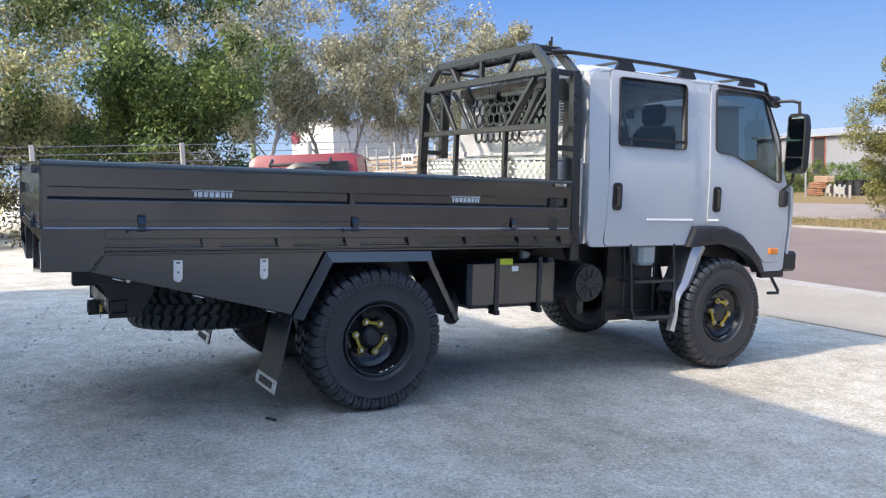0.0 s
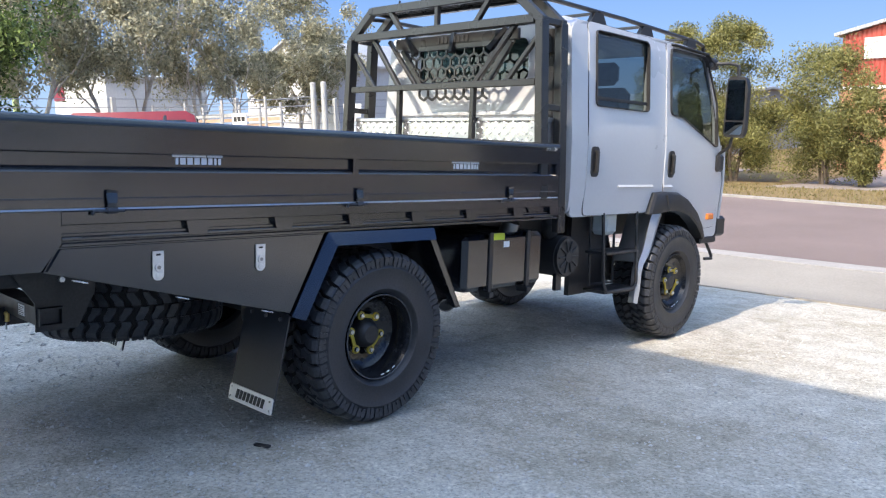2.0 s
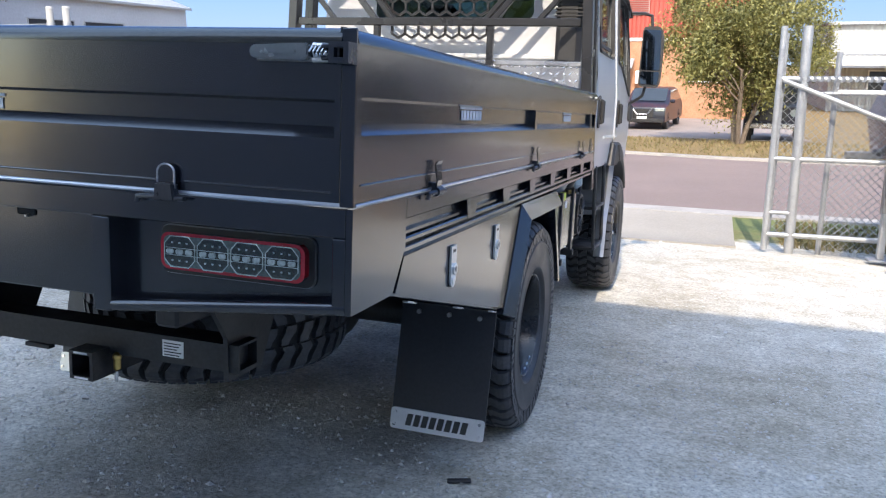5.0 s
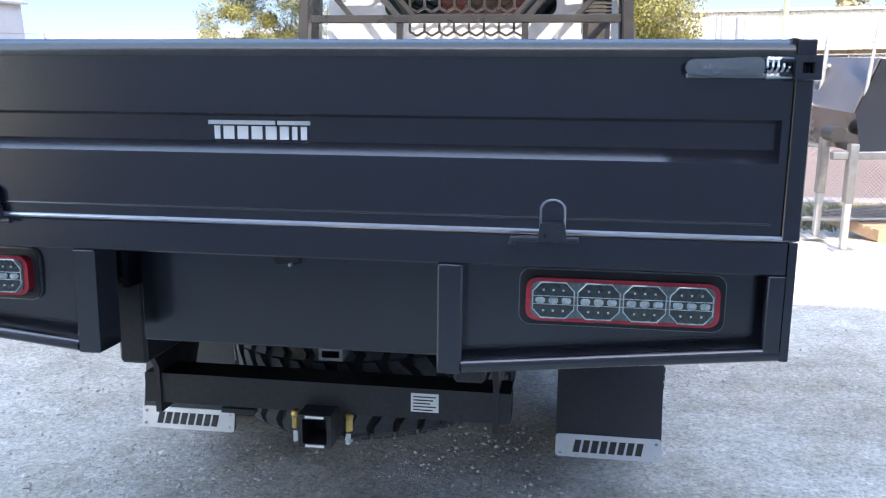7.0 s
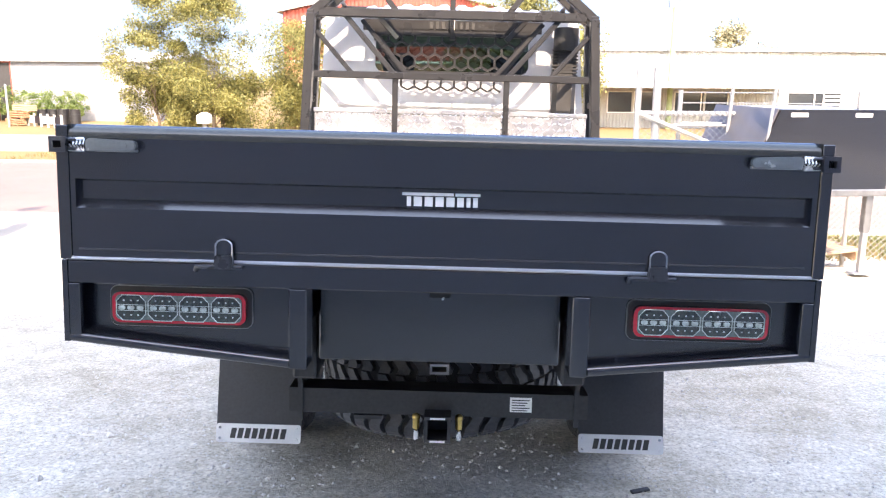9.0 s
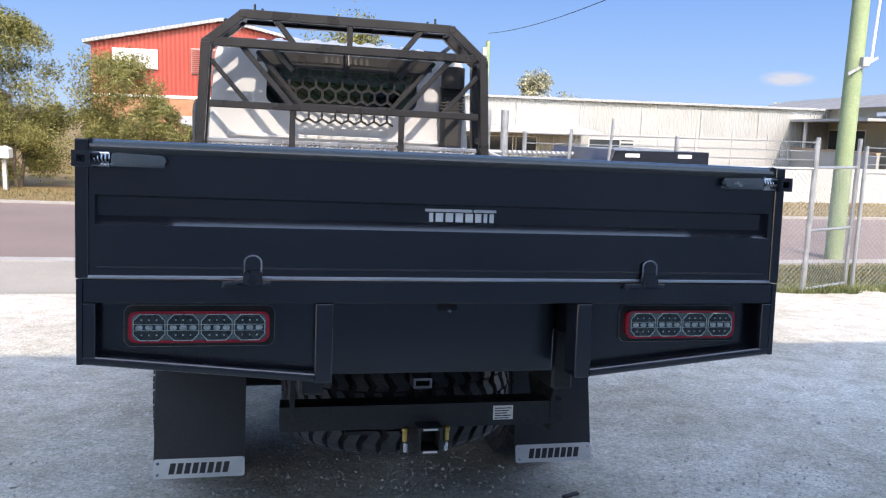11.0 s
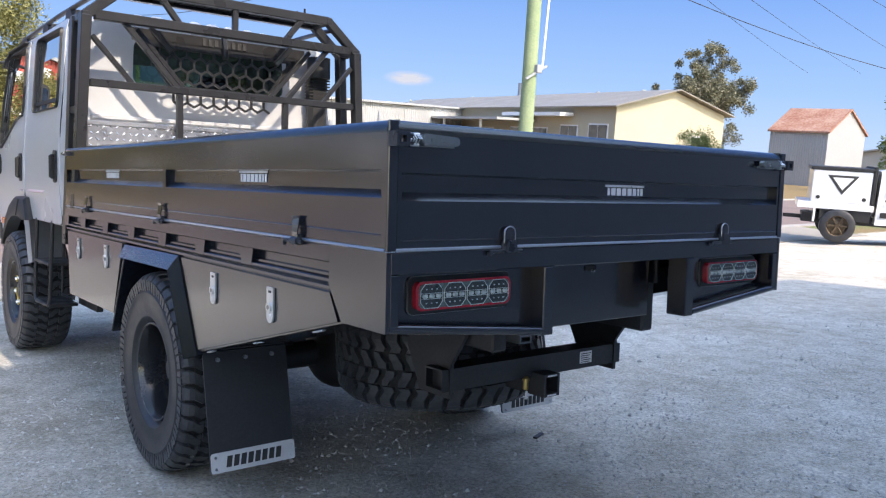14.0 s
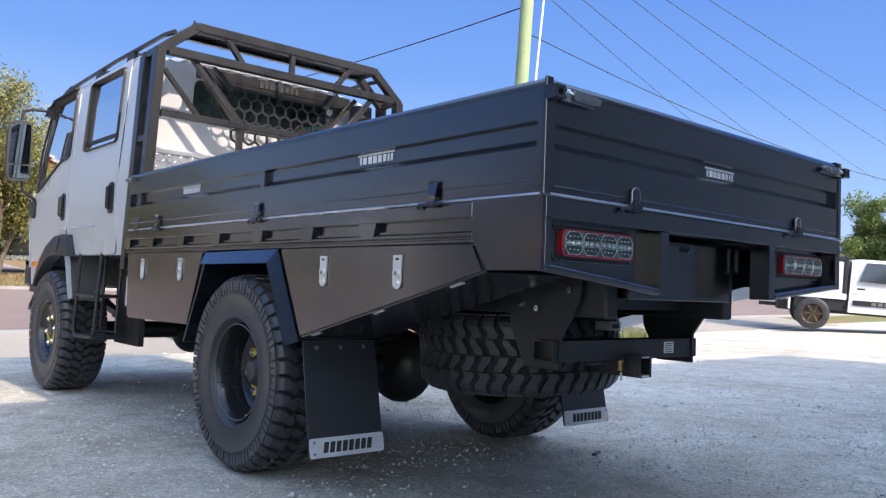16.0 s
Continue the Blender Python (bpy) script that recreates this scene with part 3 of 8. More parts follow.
HW, TAIL, FRONT = 1.0, 0.0, 3.45
SEAM, TOP, LOW = 1.17, 1.519, 0.95


def side_profile(out, inn, dz=-0.006):
    """The section of a drop side: (across, height), its face at out, its back at inn."""
    d = -1 if out > inn else 1
    rec = out + d * 0.022
    return [(inn, SEAM + 0.011), (out, SEAM + 0.011), (out, 1.322 + dz), (rec, 1.345 + dz), (rec, 1.392 + dz), (out, 1.398 + dz), (out, TOP - 0.028), (inn, TOP - 0.028)]


def flat_profile(out, inn):
    return [(inn, SEAM + 0.011), (out, SEAM + 0.011), (out, TOP - 0.028), (inn, TOP - 0.028)]


def cap_profile(out, inn):
    """The rolled top edge of a drop side."""
    d = 1 if out > inn else -1
    o, i, z = out + d * 0.002, inn - d * 0.004, TOP - 0.028
    return [(i, z)] + [(o, z)] + [(o + (i - o) * (1 - math.cos(radians(a))), z + 0.004 + 0.030 * math.sin(radians(a))) for a in range(0, 91, 10)]


def build_side(sx):
    name = "drop_side"
    bm = bmesh.new()
    o, i = sx * HW, sx * (HW - 0.034)
    for a, b, rec in ((0.006, 0.03, 0), (0.03, 1.69, 1), (1.69, 1.725, 0), (1.725, 3.385, 1), (3.385, FRONT - 0.03, 0)):
        pr = side_profile(o, i) if rec else flat_profile(o, i)
        prism(bm, pr, "y", a, b)
    bmesh.ops.remove_doubles(bm, verts=bm.verts, dist=1e-4)
    side = part(name, bm, BLACK, truck, "black pressed steel drop side with a recessed band")
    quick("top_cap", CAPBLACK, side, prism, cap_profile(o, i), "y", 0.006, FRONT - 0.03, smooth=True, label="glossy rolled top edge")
    quick("hinge_rod", BEAD, side, tube, (o - sx * 0.002, 0.01, SEAM + 0.006), (o - sx * 0.002, FRONT - 0.04, SEAM + 0.006), 0.0042, 10, smooth=True, label="bright bare hinge rod")
    quick("pressed_line", BLACK, side, tube, (o, 0.03, SEAM + 0.046), (o, FRONT - 0.06, SEAM + 0.046), 0.0026, 8, smooth=True)
    for y in (0.485, 1.725, 2.915):
        hook(side, Matrix.Translation((o, y, SEAM + 0.01)) @ Matrix.Rotation(radians(90 if sx > 0 else -90), 4, "Z"), False)
    for y0, w in ((0.75, 0.23), (2.42, 0.23)):
        y1 = y0 + w
        logo(side, Matrix.Translation((o - sx * 0.0205, y0 if sx > 0 else y1, 1.349)) @ Matrix.Rotation(radians(90 if sx > 0 else -90), 4, "Z"), w, 0.04)
    latch(side, Matrix.Translation((o, FRONT - 0.10, 1.485)) @ Matrix.Rotation(radians(90 if sx > 0 else -90), 4, "Z"), 0.6)


def logo(parent, m, w, h):
    """A white painted mark: a top bar over a row of upright blocks."""
    bm = bmesh.new()
    prism(bm, [(0, 0.78 * h), (w * 0.66, 0.78 * h), (w * 0.66, h), (0, h)], "y", -0.0015, 0)
    prism(bm, [(w * 0.68, 0.78 * h), (w, 0.78 * h), (w, h), (w * 0.68, h)], "y", -0.0015, 0)
    x = 0.06 * w
    for bw in (0.055, 0.105, 0.105, 0.105, 0.105, 0.085, 0.05, 0.06):
        box(bm, x, x + bw * w, -0.0015, 0, 0, 0.70 * h)
        x += (bw + 0.034) * w
    bmesh.ops.transform(bm, verts=bm.verts, matrix=m)
    part("logo", bm, DECAL, parent, "white painted block mark")


def hook(parent, m, rim=True):
    """A swing-over hinge: an upright rounded tongue with a rolled rim, on a pin in a bracket."""
    def put(name, bm, label="", smooth=False, mtl=HINGEBLACK):
        bmesh.ops.transform(bm, verts=bm.verts, matrix=m)
        part(name, bm, mtl, parent, label, smooth)
    bm = bmesh.new()
    arc = [(0.021 * math.cos(radians(a)), 0.052 + 0.021 * math.sin(radians(a))) for a in range(0, 181, 20)]
    if rim:
        prism(bm, [(-0.021, 0.0), (0.021, 0.0)] + arc, "y", -0.013, -0.004)
    else:
        # a thin strap that leans away from the panel and curls at its tip
        strip = [(-0.012, -0.004, 0.0155), (-0.016, 0.018, 0.018), (-0.013, 0.040, 0.021), (-0.010, 0.058, 0.021), (-0.016, 0.068, 0.019)]
        rows = [[bm.verts.new((x, y + dy, z)) for x, dy in ((-w, -0.002), (w, -0.002), (w, 0.002), (-w, 0.002))] for y, z, w in strip]
        fs = [bm.faces.new((p[i], p[(i + 1) % 4], q[(i + 1) % 4], q[i])) for p, q in zip(rows, rows[1:]) for i in range(4)]
        fs += [bm.faces.new(rows[0][::-1]), bm.faces.new(rows[-1])]
        bmesh.ops.recalc_face_normals(bm, faces=fs)
    put("hinge_tongue", bm, "black rounded hinge tongue", False, BLACK)
    bm = bmesh.new()
    if rim:
        pipe(bm, [(0.0215, -0.013, 0.012)] + [(1.03 * x, -0.013, z) for x, z in arc] + [(-0.0215, -0.013, 0.012)], 0.0024, 6)
        put("hinge_rim", bm, "bright worn rim", True, EDGE)
        bm = bmesh.new()
    pipe(bm, [(-0.075, -0.012, -0.026), (-0.072, -0.014, -0.013), (-0.06, -0.015, -0.011), (0.048, -0.015, -0.011)], 0.0065, 10)
    put("hinge_pin", bm, "", True)
    bm = bmesh.new()
    if rim:
        prism(bm, [(-0.027, -0.018), (0.027, -0.018), (0.022, 0.026), (-0.022, 0.026)], "y", -0.024, 0.0)
        bmesh.ops.bevel(bm, geom=bm.edges[:], offset=0.003, segments=2, affect="EDGES")
    else:
        tube(bm, (-0.02, -0.013, -0.010), (0.02, -0.013, -0.010), 0.0125, 14)
        prism(bm, [(-0.016, -0.022), (0.016, -0.022), (0.013, 0.012), (-0.013, 0.012)], "y", -0.010, 0.0)
    put("hinge_bracket", bm)


def latch(parent, m, s=1.0):
    """An over-centre latch: a rounded bright lever, its spring and fork, and a square keeper."""
    def put(name, bm, mtl, label="", smooth=True):
        bmesh.ops.transform(bm, verts=bm.verts, matrix=m @ Matrix.Scale(s, 4))
        part(name, bm, mtl, parent, label, smooth)
    bm = bmesh.new()
    prism(bm, soften([(-0.155, -0.014), (-0.155, 0.012), (-0.025, 0.017), (-0.025, -0.017)], 0.012, 3), "y", -0.034, -0.012)
    bmesh.ops.bevel(bm, geom=bm.edges[:], offset=0.003, segments=2, affect="EDGES")
    put("latch_lever", bm, LEVER, "zinc over-centre latch lever")
    bm = bmesh.new()
    prism(bm, rounded(-0.135, -0.05, -0.006, 0.006, 0.0055, 3), "y", -0.0375, -0.033)
    bmesh.ops.bevel(bm, geom=bm.edges[:], offset=0.0015, segments=2, affect="EDGES")
    put("lever_rib", bm, LEVER)
    bm = bmesh.new()
    box(bm, -0.15, 0.0, -0.014, 0.0, -0.018, -0.010, 0.002)
    put("latch_base", bm, DARKSTEEL)
    bm = bmesh.new()
    pipe(bm, [(-0.022 + 0.0022 * k, -0.022 - 0.012 * math.cos(1.57 * k), 0.012 * math.sin(1.57 * k)) for k in range(17)], 0.0022, 6)
    put("latch_spring", bm, STEEL)
    bm = bmesh.new()
    pipe(bm, [(-0.02, -0.02, 0.013), (0.03, -0.019, 0.011), (0.03, -0.019, -0.013), (-0.02, -0.02, -0.015)], 0.0055, 8)
    put("latch_fork", bm, STEEL)
    bm = bmesh.new()
    hollow(bm, "y", -0.04, 0, 0.022, 0.064, -0.021, 0.019, 0.011)
    box(bm, 0.0, 0.024, -0.03, -0.004, -0.016, -0.006, 0.003)
    box(bm, 0.0, 0.024, -0.03, -0.004, 0.006, 0.016, 0.003)
    put("latch_keeper", bm, HINGEBLACK, "black square latch keeper", False)


def build_tray():
    # floor and coaming
    quick("tray_floor", CHASSIS, truck, box, -0.963, 0.963, 0.037, FRONT - 0.03, 1.12, 1.162)
    for sx in (1, -1):
        o = sx * HW

        def bx(bm, a, b, *r, **k):
            box(bm, min(sx * a, sx * b), max(sx * a, sx * b), *r, **k)
        rail = quick("coaming_rail", BLACK, truck, bx, 0.94, 1.0, 0.30, 3.43, 1.118, SEAM, bevel=0.003, label="black folded side rail")
        quick("web", BLACK, rail, bx, 0.955, 0.972, 0.30, 3.43, 1.05, 1.118)
        quick("lower_flange", BLACK, rail, bx, 0.9725, 0.998, 0.30, 3.43, 1.058, 1.072, bevel=0.003)
        quick("rope_strip", BLACK, rail, bx, 0.9725, 0.985, 0.30, 3.43, 1.076, 1.084)
        quick("bottom_strip", BLACK, rail, bx, 0.94, 0.996, 0.30, 3.43, 1.036, 1.049, bevel=0.002)
        for k in range(7):
            y = 0.866 + 0.4325 * k if k < 6 else 3.40
            if y > 3.38 and k < 6:
                continue
            bm = bmesh.new()
            prism(bm, [(y - 0.05, 1.06), (y + 0.03, 1.06), (y + 0.045, 1.119), (y - 0.065, 1.119)] if sx > 0 else [(y - 0.03, 1.06), (y + 0.05, 1.06), (y + 0.065, 1.119), (y - 0.045, 1.119)], "x", sx * 0.95, sx * 0.999)
            part("stake_pocket", bm, BLACK, rail)
        # rear corner panel with its slanted front edge
        bm = bmesh.new()
        prism(bm, [(0.0, LOW), (0.225, LOW), (0.30, 1.052), (0.30, SEAM), (0.0, SEAM)], "x", sx * 0.985, sx * 0.9995)
        part("corner_panel", bm, BLACK, truck)
        bm = bmesh.new()
        prism(bm, [(0.24, 0.955), (0.275, 0.955), (0.345, 1.055), (0.315, 1.055)], "x", sx * 0.93, sx * 0.97)
        part("corner_gusset", bm, CHASSIS, truck)
        # corner post
        quick("corner_post", BLACK, truck, box, min(o - sx * 0.03, o + sx * 0.001), max(o - sx * 0.03, o + sx * 0.001), -0.004, 0.0055, SEAM + 0.003, TOP + 0.003, 0.002)
        build_side(sx)
    # tailgate
    bm = bmesh.new()
    for a, b, rec in ((-0.968, -0.955, 0), (-0.955, 0.955, 1), (0.955, 0.968, 0)):
        prism(bm, [(p[0], p[1]) for p in (side_profile(0.0, 0.034, -0.013) if rec else flat_profile(0.0, 0.034))], "x", a, b)
    bmesh.ops.remove_doubles(bm, verts=bm.verts, dist=1e-4)
    gate = part("tailgate", bm, BLACK, truck, "black pressed steel tailgate with a recessed band")
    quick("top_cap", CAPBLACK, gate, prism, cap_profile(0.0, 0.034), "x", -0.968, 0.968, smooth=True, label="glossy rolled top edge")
    quick("hinge_rod", BEAD, gate, tube, (-0.985, 0.001, SEAM + 0.006), (0.985, 0.001, SEAM + 0.006), 0.0045, 10, smooth=True, label="bright bare hinge rod")
    quick("pressed_line", BLACK, gate, tube, (-0.95, 0.0, SEAM + 0.031), (0.95, 0.0, SEAM + 0.031), 0.0026, 8, smooth=True)
    for x in (-0.566, 0.566):
        hook(gate, Matrix.Translation((x, 0, SEAM + 0.004)) @ Matrix.Diagonal((1, 1, 0.86, 1)))
    logo(gate, Matrix.Translation((-0.105, 0.0205, 1.335)), 0.205, 0.036)
    latch(gate, Matrix.Translation((0.937, 0, 1.474)))
    latch(gate, Matrix.Translation((-0.937, 0, 1.474)) @ Matrix.Diagonal((-1, 1, 1, 1)))
    # rear frame below the gate
    quick("rear_beam", BLACK, truck, box, -0.985, 0.985, 0.0, 0.06, 1.108, SEAM, 0.003)
    for sx in (1, -1):
        def bx(bm, a, b, *r):
            box(bm, min(sx * a, sx * b), max(sx * a, sx * b), *r)
        bm = bmesh.new()
        prism(bm, [(sx * 0.40, 0.901), (sx * 0.985, 0.955), (sx * 0.985, 1.11), (sx * 0.40, 1.11)], "y", 0.055, 0.07)
        panel = part("light_panel", bm, BLACK, truck)
        bm = bmesh.new()
        tube(bm, (sx * 0.985, 0.012, 0.962), (sx * 0.40, 0.012, 0.904), 0.014, 14)
        part("lower_tube", bm, BLACK, truck, smooth=True)
        quick("post", BLACK, truck, bx, 0.352, 0.40, 0.0, 0.085, 0.889, 1.108, 0.003)
        quick("end_strip", BLACK, truck, bx, 0.955, 0.985, 0.0, 0.02, 0.96, 1.108, 0.002)
        tail_light(panel, sx)
        # folded web behind the light bays, with a square hole beside the centre box
        bm = bmesh.new()
        prism(bm, [(0.14, 0.998), (0.30, 0.998), (0.30, 1.11), (0.14, 1.11)], "x", sx * 0.36, sx * 0.375)
        part("side_web", bm, BLACK, truck)
    cb = quick("centre_box", BLACK, truck, box, -0.345, 0.345, 0.165, 0.42, 0.872, 1.10, 0.004)
    # dark block on the face, its colour standing for the shade in a slot
    quick("slot", SHADE, cb, box, -0.03, 0.03, 0.160, 0.166, 1.062, 1.082, 0.004)
    quick("slot_pin", STEEL, cb, tube, (0.008, 0.15, 1.062), (0.008, 0.166, 1.062), 0.004, 8)


def tail_light(parent, sx):
    frame = bmesh.new()
    x0, x1, z0, z1 = (0.52, 0.88, 0.999, 1.083)
    a, b = (x0, x1) if sx > 0 else (-x1, -x0)
    bm = bmesh.new()
    prism(bm, rounded(a - 0.012, b + 0.012, z0 - 0.012, z1 + 0.012, 0.02), "y", 0.045, 0.055)
    lamp = part("tail_light", bm, PLASTIC, parent, "oblong red-rimmed LED tail light")
    quick("red_rim", REDLENS, lamp, prism, rounded(a, b, z0, z1, 0.022), "y", 0.026, 0.0455)
    w = (b - a - 0.02) / 4
    for k in range(4):
        c = a + 0.01 + w * (k + 0.5)
        zc = (z0 + z1) / 2
        quick("lens", LED, lamp, prism, soften([(c - w * 0.47, zc - 0.018), (c - w * 0.28, zc - 0.033), (c + w * 0.28, zc - 0.033), (c + w * 0.47, zc - 0.018), (c + w * 0.47, zc + 0.018), (c + w * 0.28, zc + 0.033), (c - w * 0.28, zc + 0.033), (c - w * 0.47, zc + 0.018)], 0.01, 2), "y", 0.0225, 0.027)
        ring = [(c + w * 0.46 * u, 0.0215, zc + 0.0345 * v) for u, v in ((-1, -0.5), (-0.6, -1), (0.6, -1), (1, -0.5), (1, 0.5), (0.6, 1), (-0.6, 1), (-1, 0.5), (-1, -0.5))]
        quick("lens_rim", CLEARLENS, lamp, pipe, ring, 0.0013, 6, smooth=True)
        bm = bmesh.new()
        for j in range(3):
            xx = c + w * 0.29 * (j - 1)
            box(bm, xx - 0.009, xx + 0.009, 0.019, 0.0225, zc - 0.006, zc + 0.006, 0.003)
        for j in range(3):
            for dz in (-0.02, 0.02):
                xx = c + w * 0.22 * (j - 1)
                box(bm, xx - 0.002, xx + 0.002, 0.0205, 0.023, zc + dz - 0.002, zc + dz + 0.002)
        part("reflector", bm, CLEARLENS, lamp)
    quick("lens_field", LEDGREY, lamp, prism, rounded(a + 0.01, b - 0.01, z0 + 0.008, z1 - 0.007, 0.014), "y", 0.0235, 0.0262)
    for z in (z0 + 0.034, z1 - 0.034):
        quick("clear_strip", CLEARLENS, lamp, box, a + 0.014, b - 0.014, 0.0218, 0.0228, z - 0.0008, z + 0.0008)
    prism(frame, rounded(a - 0.014, b + 0.014, z0 - 0.014, z1 + 0.014, 0.022), "y", 0.048, 0.0545)
    part("bezel_edge", frame, DARKSTEEL, lamp)


def toolbox_latch(parent, sx, y, z):
    o = sx * HW
    bm = bmesh.new()
    arc = [(y - 0.024 * math.cos(radians(k)), z - 0.038 - 0.024 * math.sin(radians(k))) for k in range(0, 181, 15)]
    prism(bm, [(y + 0.024, z + 0.058), (y - 0.024, z + 0.058)] + arc, "x", o, o + sx * 0.006)
    plate = part("latch", bm, LATCHSTEEL, parent, "stainless folding toolbox latch")
    quick("lock_slot", PRINT, plate, box, min(o, o + sx * 0.0068), max(o, o + sx * 0.0068), y - 0.010, y + 0.010, z + 0.040, z + 0.048)
    quick("lock_barrel", LATCHSTEEL, plate, tube, (o + sx * 0.005, y, z - 0.008), (o + sx * 0.013, y, z - 0.008), 0.0165, 18, smooth=True)
    quick("key_disc", DARKSTEEL, plate, tube, (o + sx * 0.012, y, z - 0.008), (o + sx * 0.0145, y, z - 0.008), 0.008, 12, smooth=True)
    quick("finger_lip", LATCHSTEEL, plate, tube, (o + sx * 0.005, y, z - 0.041), (o + sx * 0.009, y, z - 0.041), 0.0145, 16, 0.011, smooth=True)


def build_under():
    for sx in (1, -1):
        poly = [(0.237, 0.944), (1.335, 0.662), (1.53, 1.034), (0.29, 1.034)]
        bm = bmesh.new()
        prism(bm, poly, "x", sx * 0.6, sx * 0.985)
        tb = part("toolbox", bm, BLACK, truck, "black tapered under-tray toolbox")
        inset = [(0.249, 0.948), (1.325, 0.673), (1.512, 1.028), (0.298, 1.028)]
        quick("door", BLACK, tb, prism, inset, "x", sx * 0.985, sx * 0.998)
        for y in (0.674, 1.158):
            toolbox_latch(tb, sx, y, 0.942)
        for t in (0.12, 0.5, 0.88):
            y, z = 0.237 + t * 1.1, 0.944 - t * 0.282
            quick("hinge", STEEL, tb, bar, (sx * 0.99, y - 0.03, z - 0.002), (sx * 0.99, y + 0.03, z - 0.018), 0.02, 0.006, label="small bright hinge")
        # wheel guard: three plates with a rolled lip
        bm = bmesh.new()
        for (y0, z0), (y1, z1) in (((1.345, 0.645), (1.555, 1.03)), ((1.555, 1.01), (2.27, 1.0)), ((2.27, 1.0), (2.50, 0.56))):
            bar(bm, (sx * 0.80, y0, z0), (sx * 0.80, y1, z1), 0.4, 0.012)
        guard = part("wheel_guard", bm, BLACK, truck, "black angular wheel guard")
        # its rim flares out from the tray in two bent facets
        line = [(1.338, 0.645), (1.545, 1.034), (2.275, 1.026)]
        edge = [(1.392, 0.625), (1.575, 0.972), (2.262, 0.966)]
        bm = bmesh.new()
        vi = [bm.verts.new((sx * 0.972, y, z)) for y, z in line]
        vm = [bm.verts.new((sx * 0.998, y, z)) for y, z in line]
        vo = [bm.verts.new((sx * 1.034, y, z)) for y, z in edge]
        vb = [bm.verts.new((sx * 0.97, y, z)) for y, z in edge]
        fs = []
        for i in range(2):
            for p, q in ((vi, vm), (vm, vo), (vo, vb), (vb, vi)):
                fs.append(bm.faces.new((p[i], p[i + 1], q[i + 1], q[i])))
        for i in (0, 2):
            fs.append(bm.faces.new((vi[i], vm[i], vo[i], vb[i])))
        bmesh.ops.recalc_face_normals(bm, faces=fs)
        part("guard_lip", bm, BLACK, guard)
        if sx > 0:
            quick("guard_brace", BLACK, guard, prism, [(2.235, 0.985), (2.28, 0.985), (2.51, 0.56), (2.475, 0.555)], "x", sx * 0.965, sx * 1.0)
        # mud flap
        bm = bmesh.new()
        xa, xb = (0.603, 0.972)
        prism(bm, [(1.345, 0.66), (1.353, 0.66), (1.255, 0.18), (1.247, 0.18)], "x", sx * xa, sx * xb)
        flap = part("mud_flap", bm, FLAP, truck, "black rubber mud flap with a metal plate")
        bm = bmesh.new()
        prism(bm, rounded(min(sx * xa, sx * xb), max(sx * xa, sx * xb), 0.165, 0.245, 0.012, 3), "y", 0, 0.006)
        pl = part("flap_plate", bm, PLATE, flap, "brushed metal plate with dark cut-out marks")
        pl.matrix_basis = Matrix.Translation((0, 1.2535, 0.216)) @ Matrix.Rotation(radians(-11), 4, "X") @ Matrix.Translation((0, -0.007, -0.205))
        for k in range(8):
            c = sx * (xa + xb) / 2 + (k - 3.5) * 0.031
            quick("mark", PRINT, pl, prism, [(c - 0.015, 0.183), (c + 0.007, 0.183), (c + 0.015, 0.227), (c - 0.007, 0.227)], "y", -0.0025, 0.0005)
        for x in (xa + 0.018, xb - 0.018):
            for z in (0.182, 0.228):
                quick("rivet", STEEL, pl, tube, (sx * x, -0.006, z), (sx * x, 0.002, z), 0.006, 8)
        for k in range(3):
            x = xa + 0.07 + 0.12 * k
            quick("bolt", DARKSTEEL, flap, tube, (sx * x, 1.325, 0.62), (sx * x, 1.35, 0.62), 0.009, 8)
    # front toolbox on the near side of the kerb
    bm = bmesh.new()
    prism(bm, [(2.30, 1.034), (2.46, 0.652), (3.36, 0.645), (3.40, 1.034)], "x", -0.6, -0.985)
    tb = part("toolbox", bm, BLACK, truck, "black square under-tray toolbox")
    quick("door", BLACK, tb, prism, [(2.315, 1.028), (2.468, 0.66), (3.352, 0.653), (3.388, 1.028)], "x", -0.985, -0.998)
    for y in (2.58, 3.12):
        toolbox_latch(tb, -1, y, 0.942)
    quick("step_box", ALU, truck, box, -0.93, -0.62, 3.42, 3.6, 0.70, 0.90, 0.01, label="bare aluminium box")
    # fuel tank
    bm = bmesh.new()
    box(bm, 0.5, 0.925, 2.62, 3.385, 0.61, 0.953, 0.03)
    tank = part("fuel_tank", bm, BLACK, truck, "black fuel tank held by two straps", True)
    for y in (2.85, 3.22):
        bm = bmesh.new()
        for x0, x1, z0, z1 in ((0.92, 0.935, 0.59, 0.965), (0.5, 0.93, 0.953, 0.963), (0.5, 0.935, 0.595, 0.607)):
            box(bm, x0, x1, y - 0.018, y + 0.018, z0, z1, 0.003)
        box(bm, 0.86, 0.95, y - 0.02, y + 0.02, 0.565, 0.6, 0.004)
        part("strap", bm, CHASSIS, tank)
    quick("yellow_label", LABEL, tank, box, 0.9, 0.927, 2.87, 2.98, 0.917, 0.957)
    quick("white_label", PAPER, tank, box, 0.9, 0.927, 2.975, 3.03, 0.868, 0.905)
    quick("filler_cap", DARKSTEEL, tank, tube, (0.82, 3.12, 0.93), (0.86, 3.13, 1.02), 0.055, 16, label="grey filler cap", smooth=True)
    # air cleaner drum
    bm = bmesh.new()
    tube(bm, (0.45, 3.71, 0.755), (0.88, 3.71, 0.755), 0.145, 28)
    tube(bm, (0.88, 3.71, 0.755), (0.905, 3.71, 0.755), 0.132, 28)
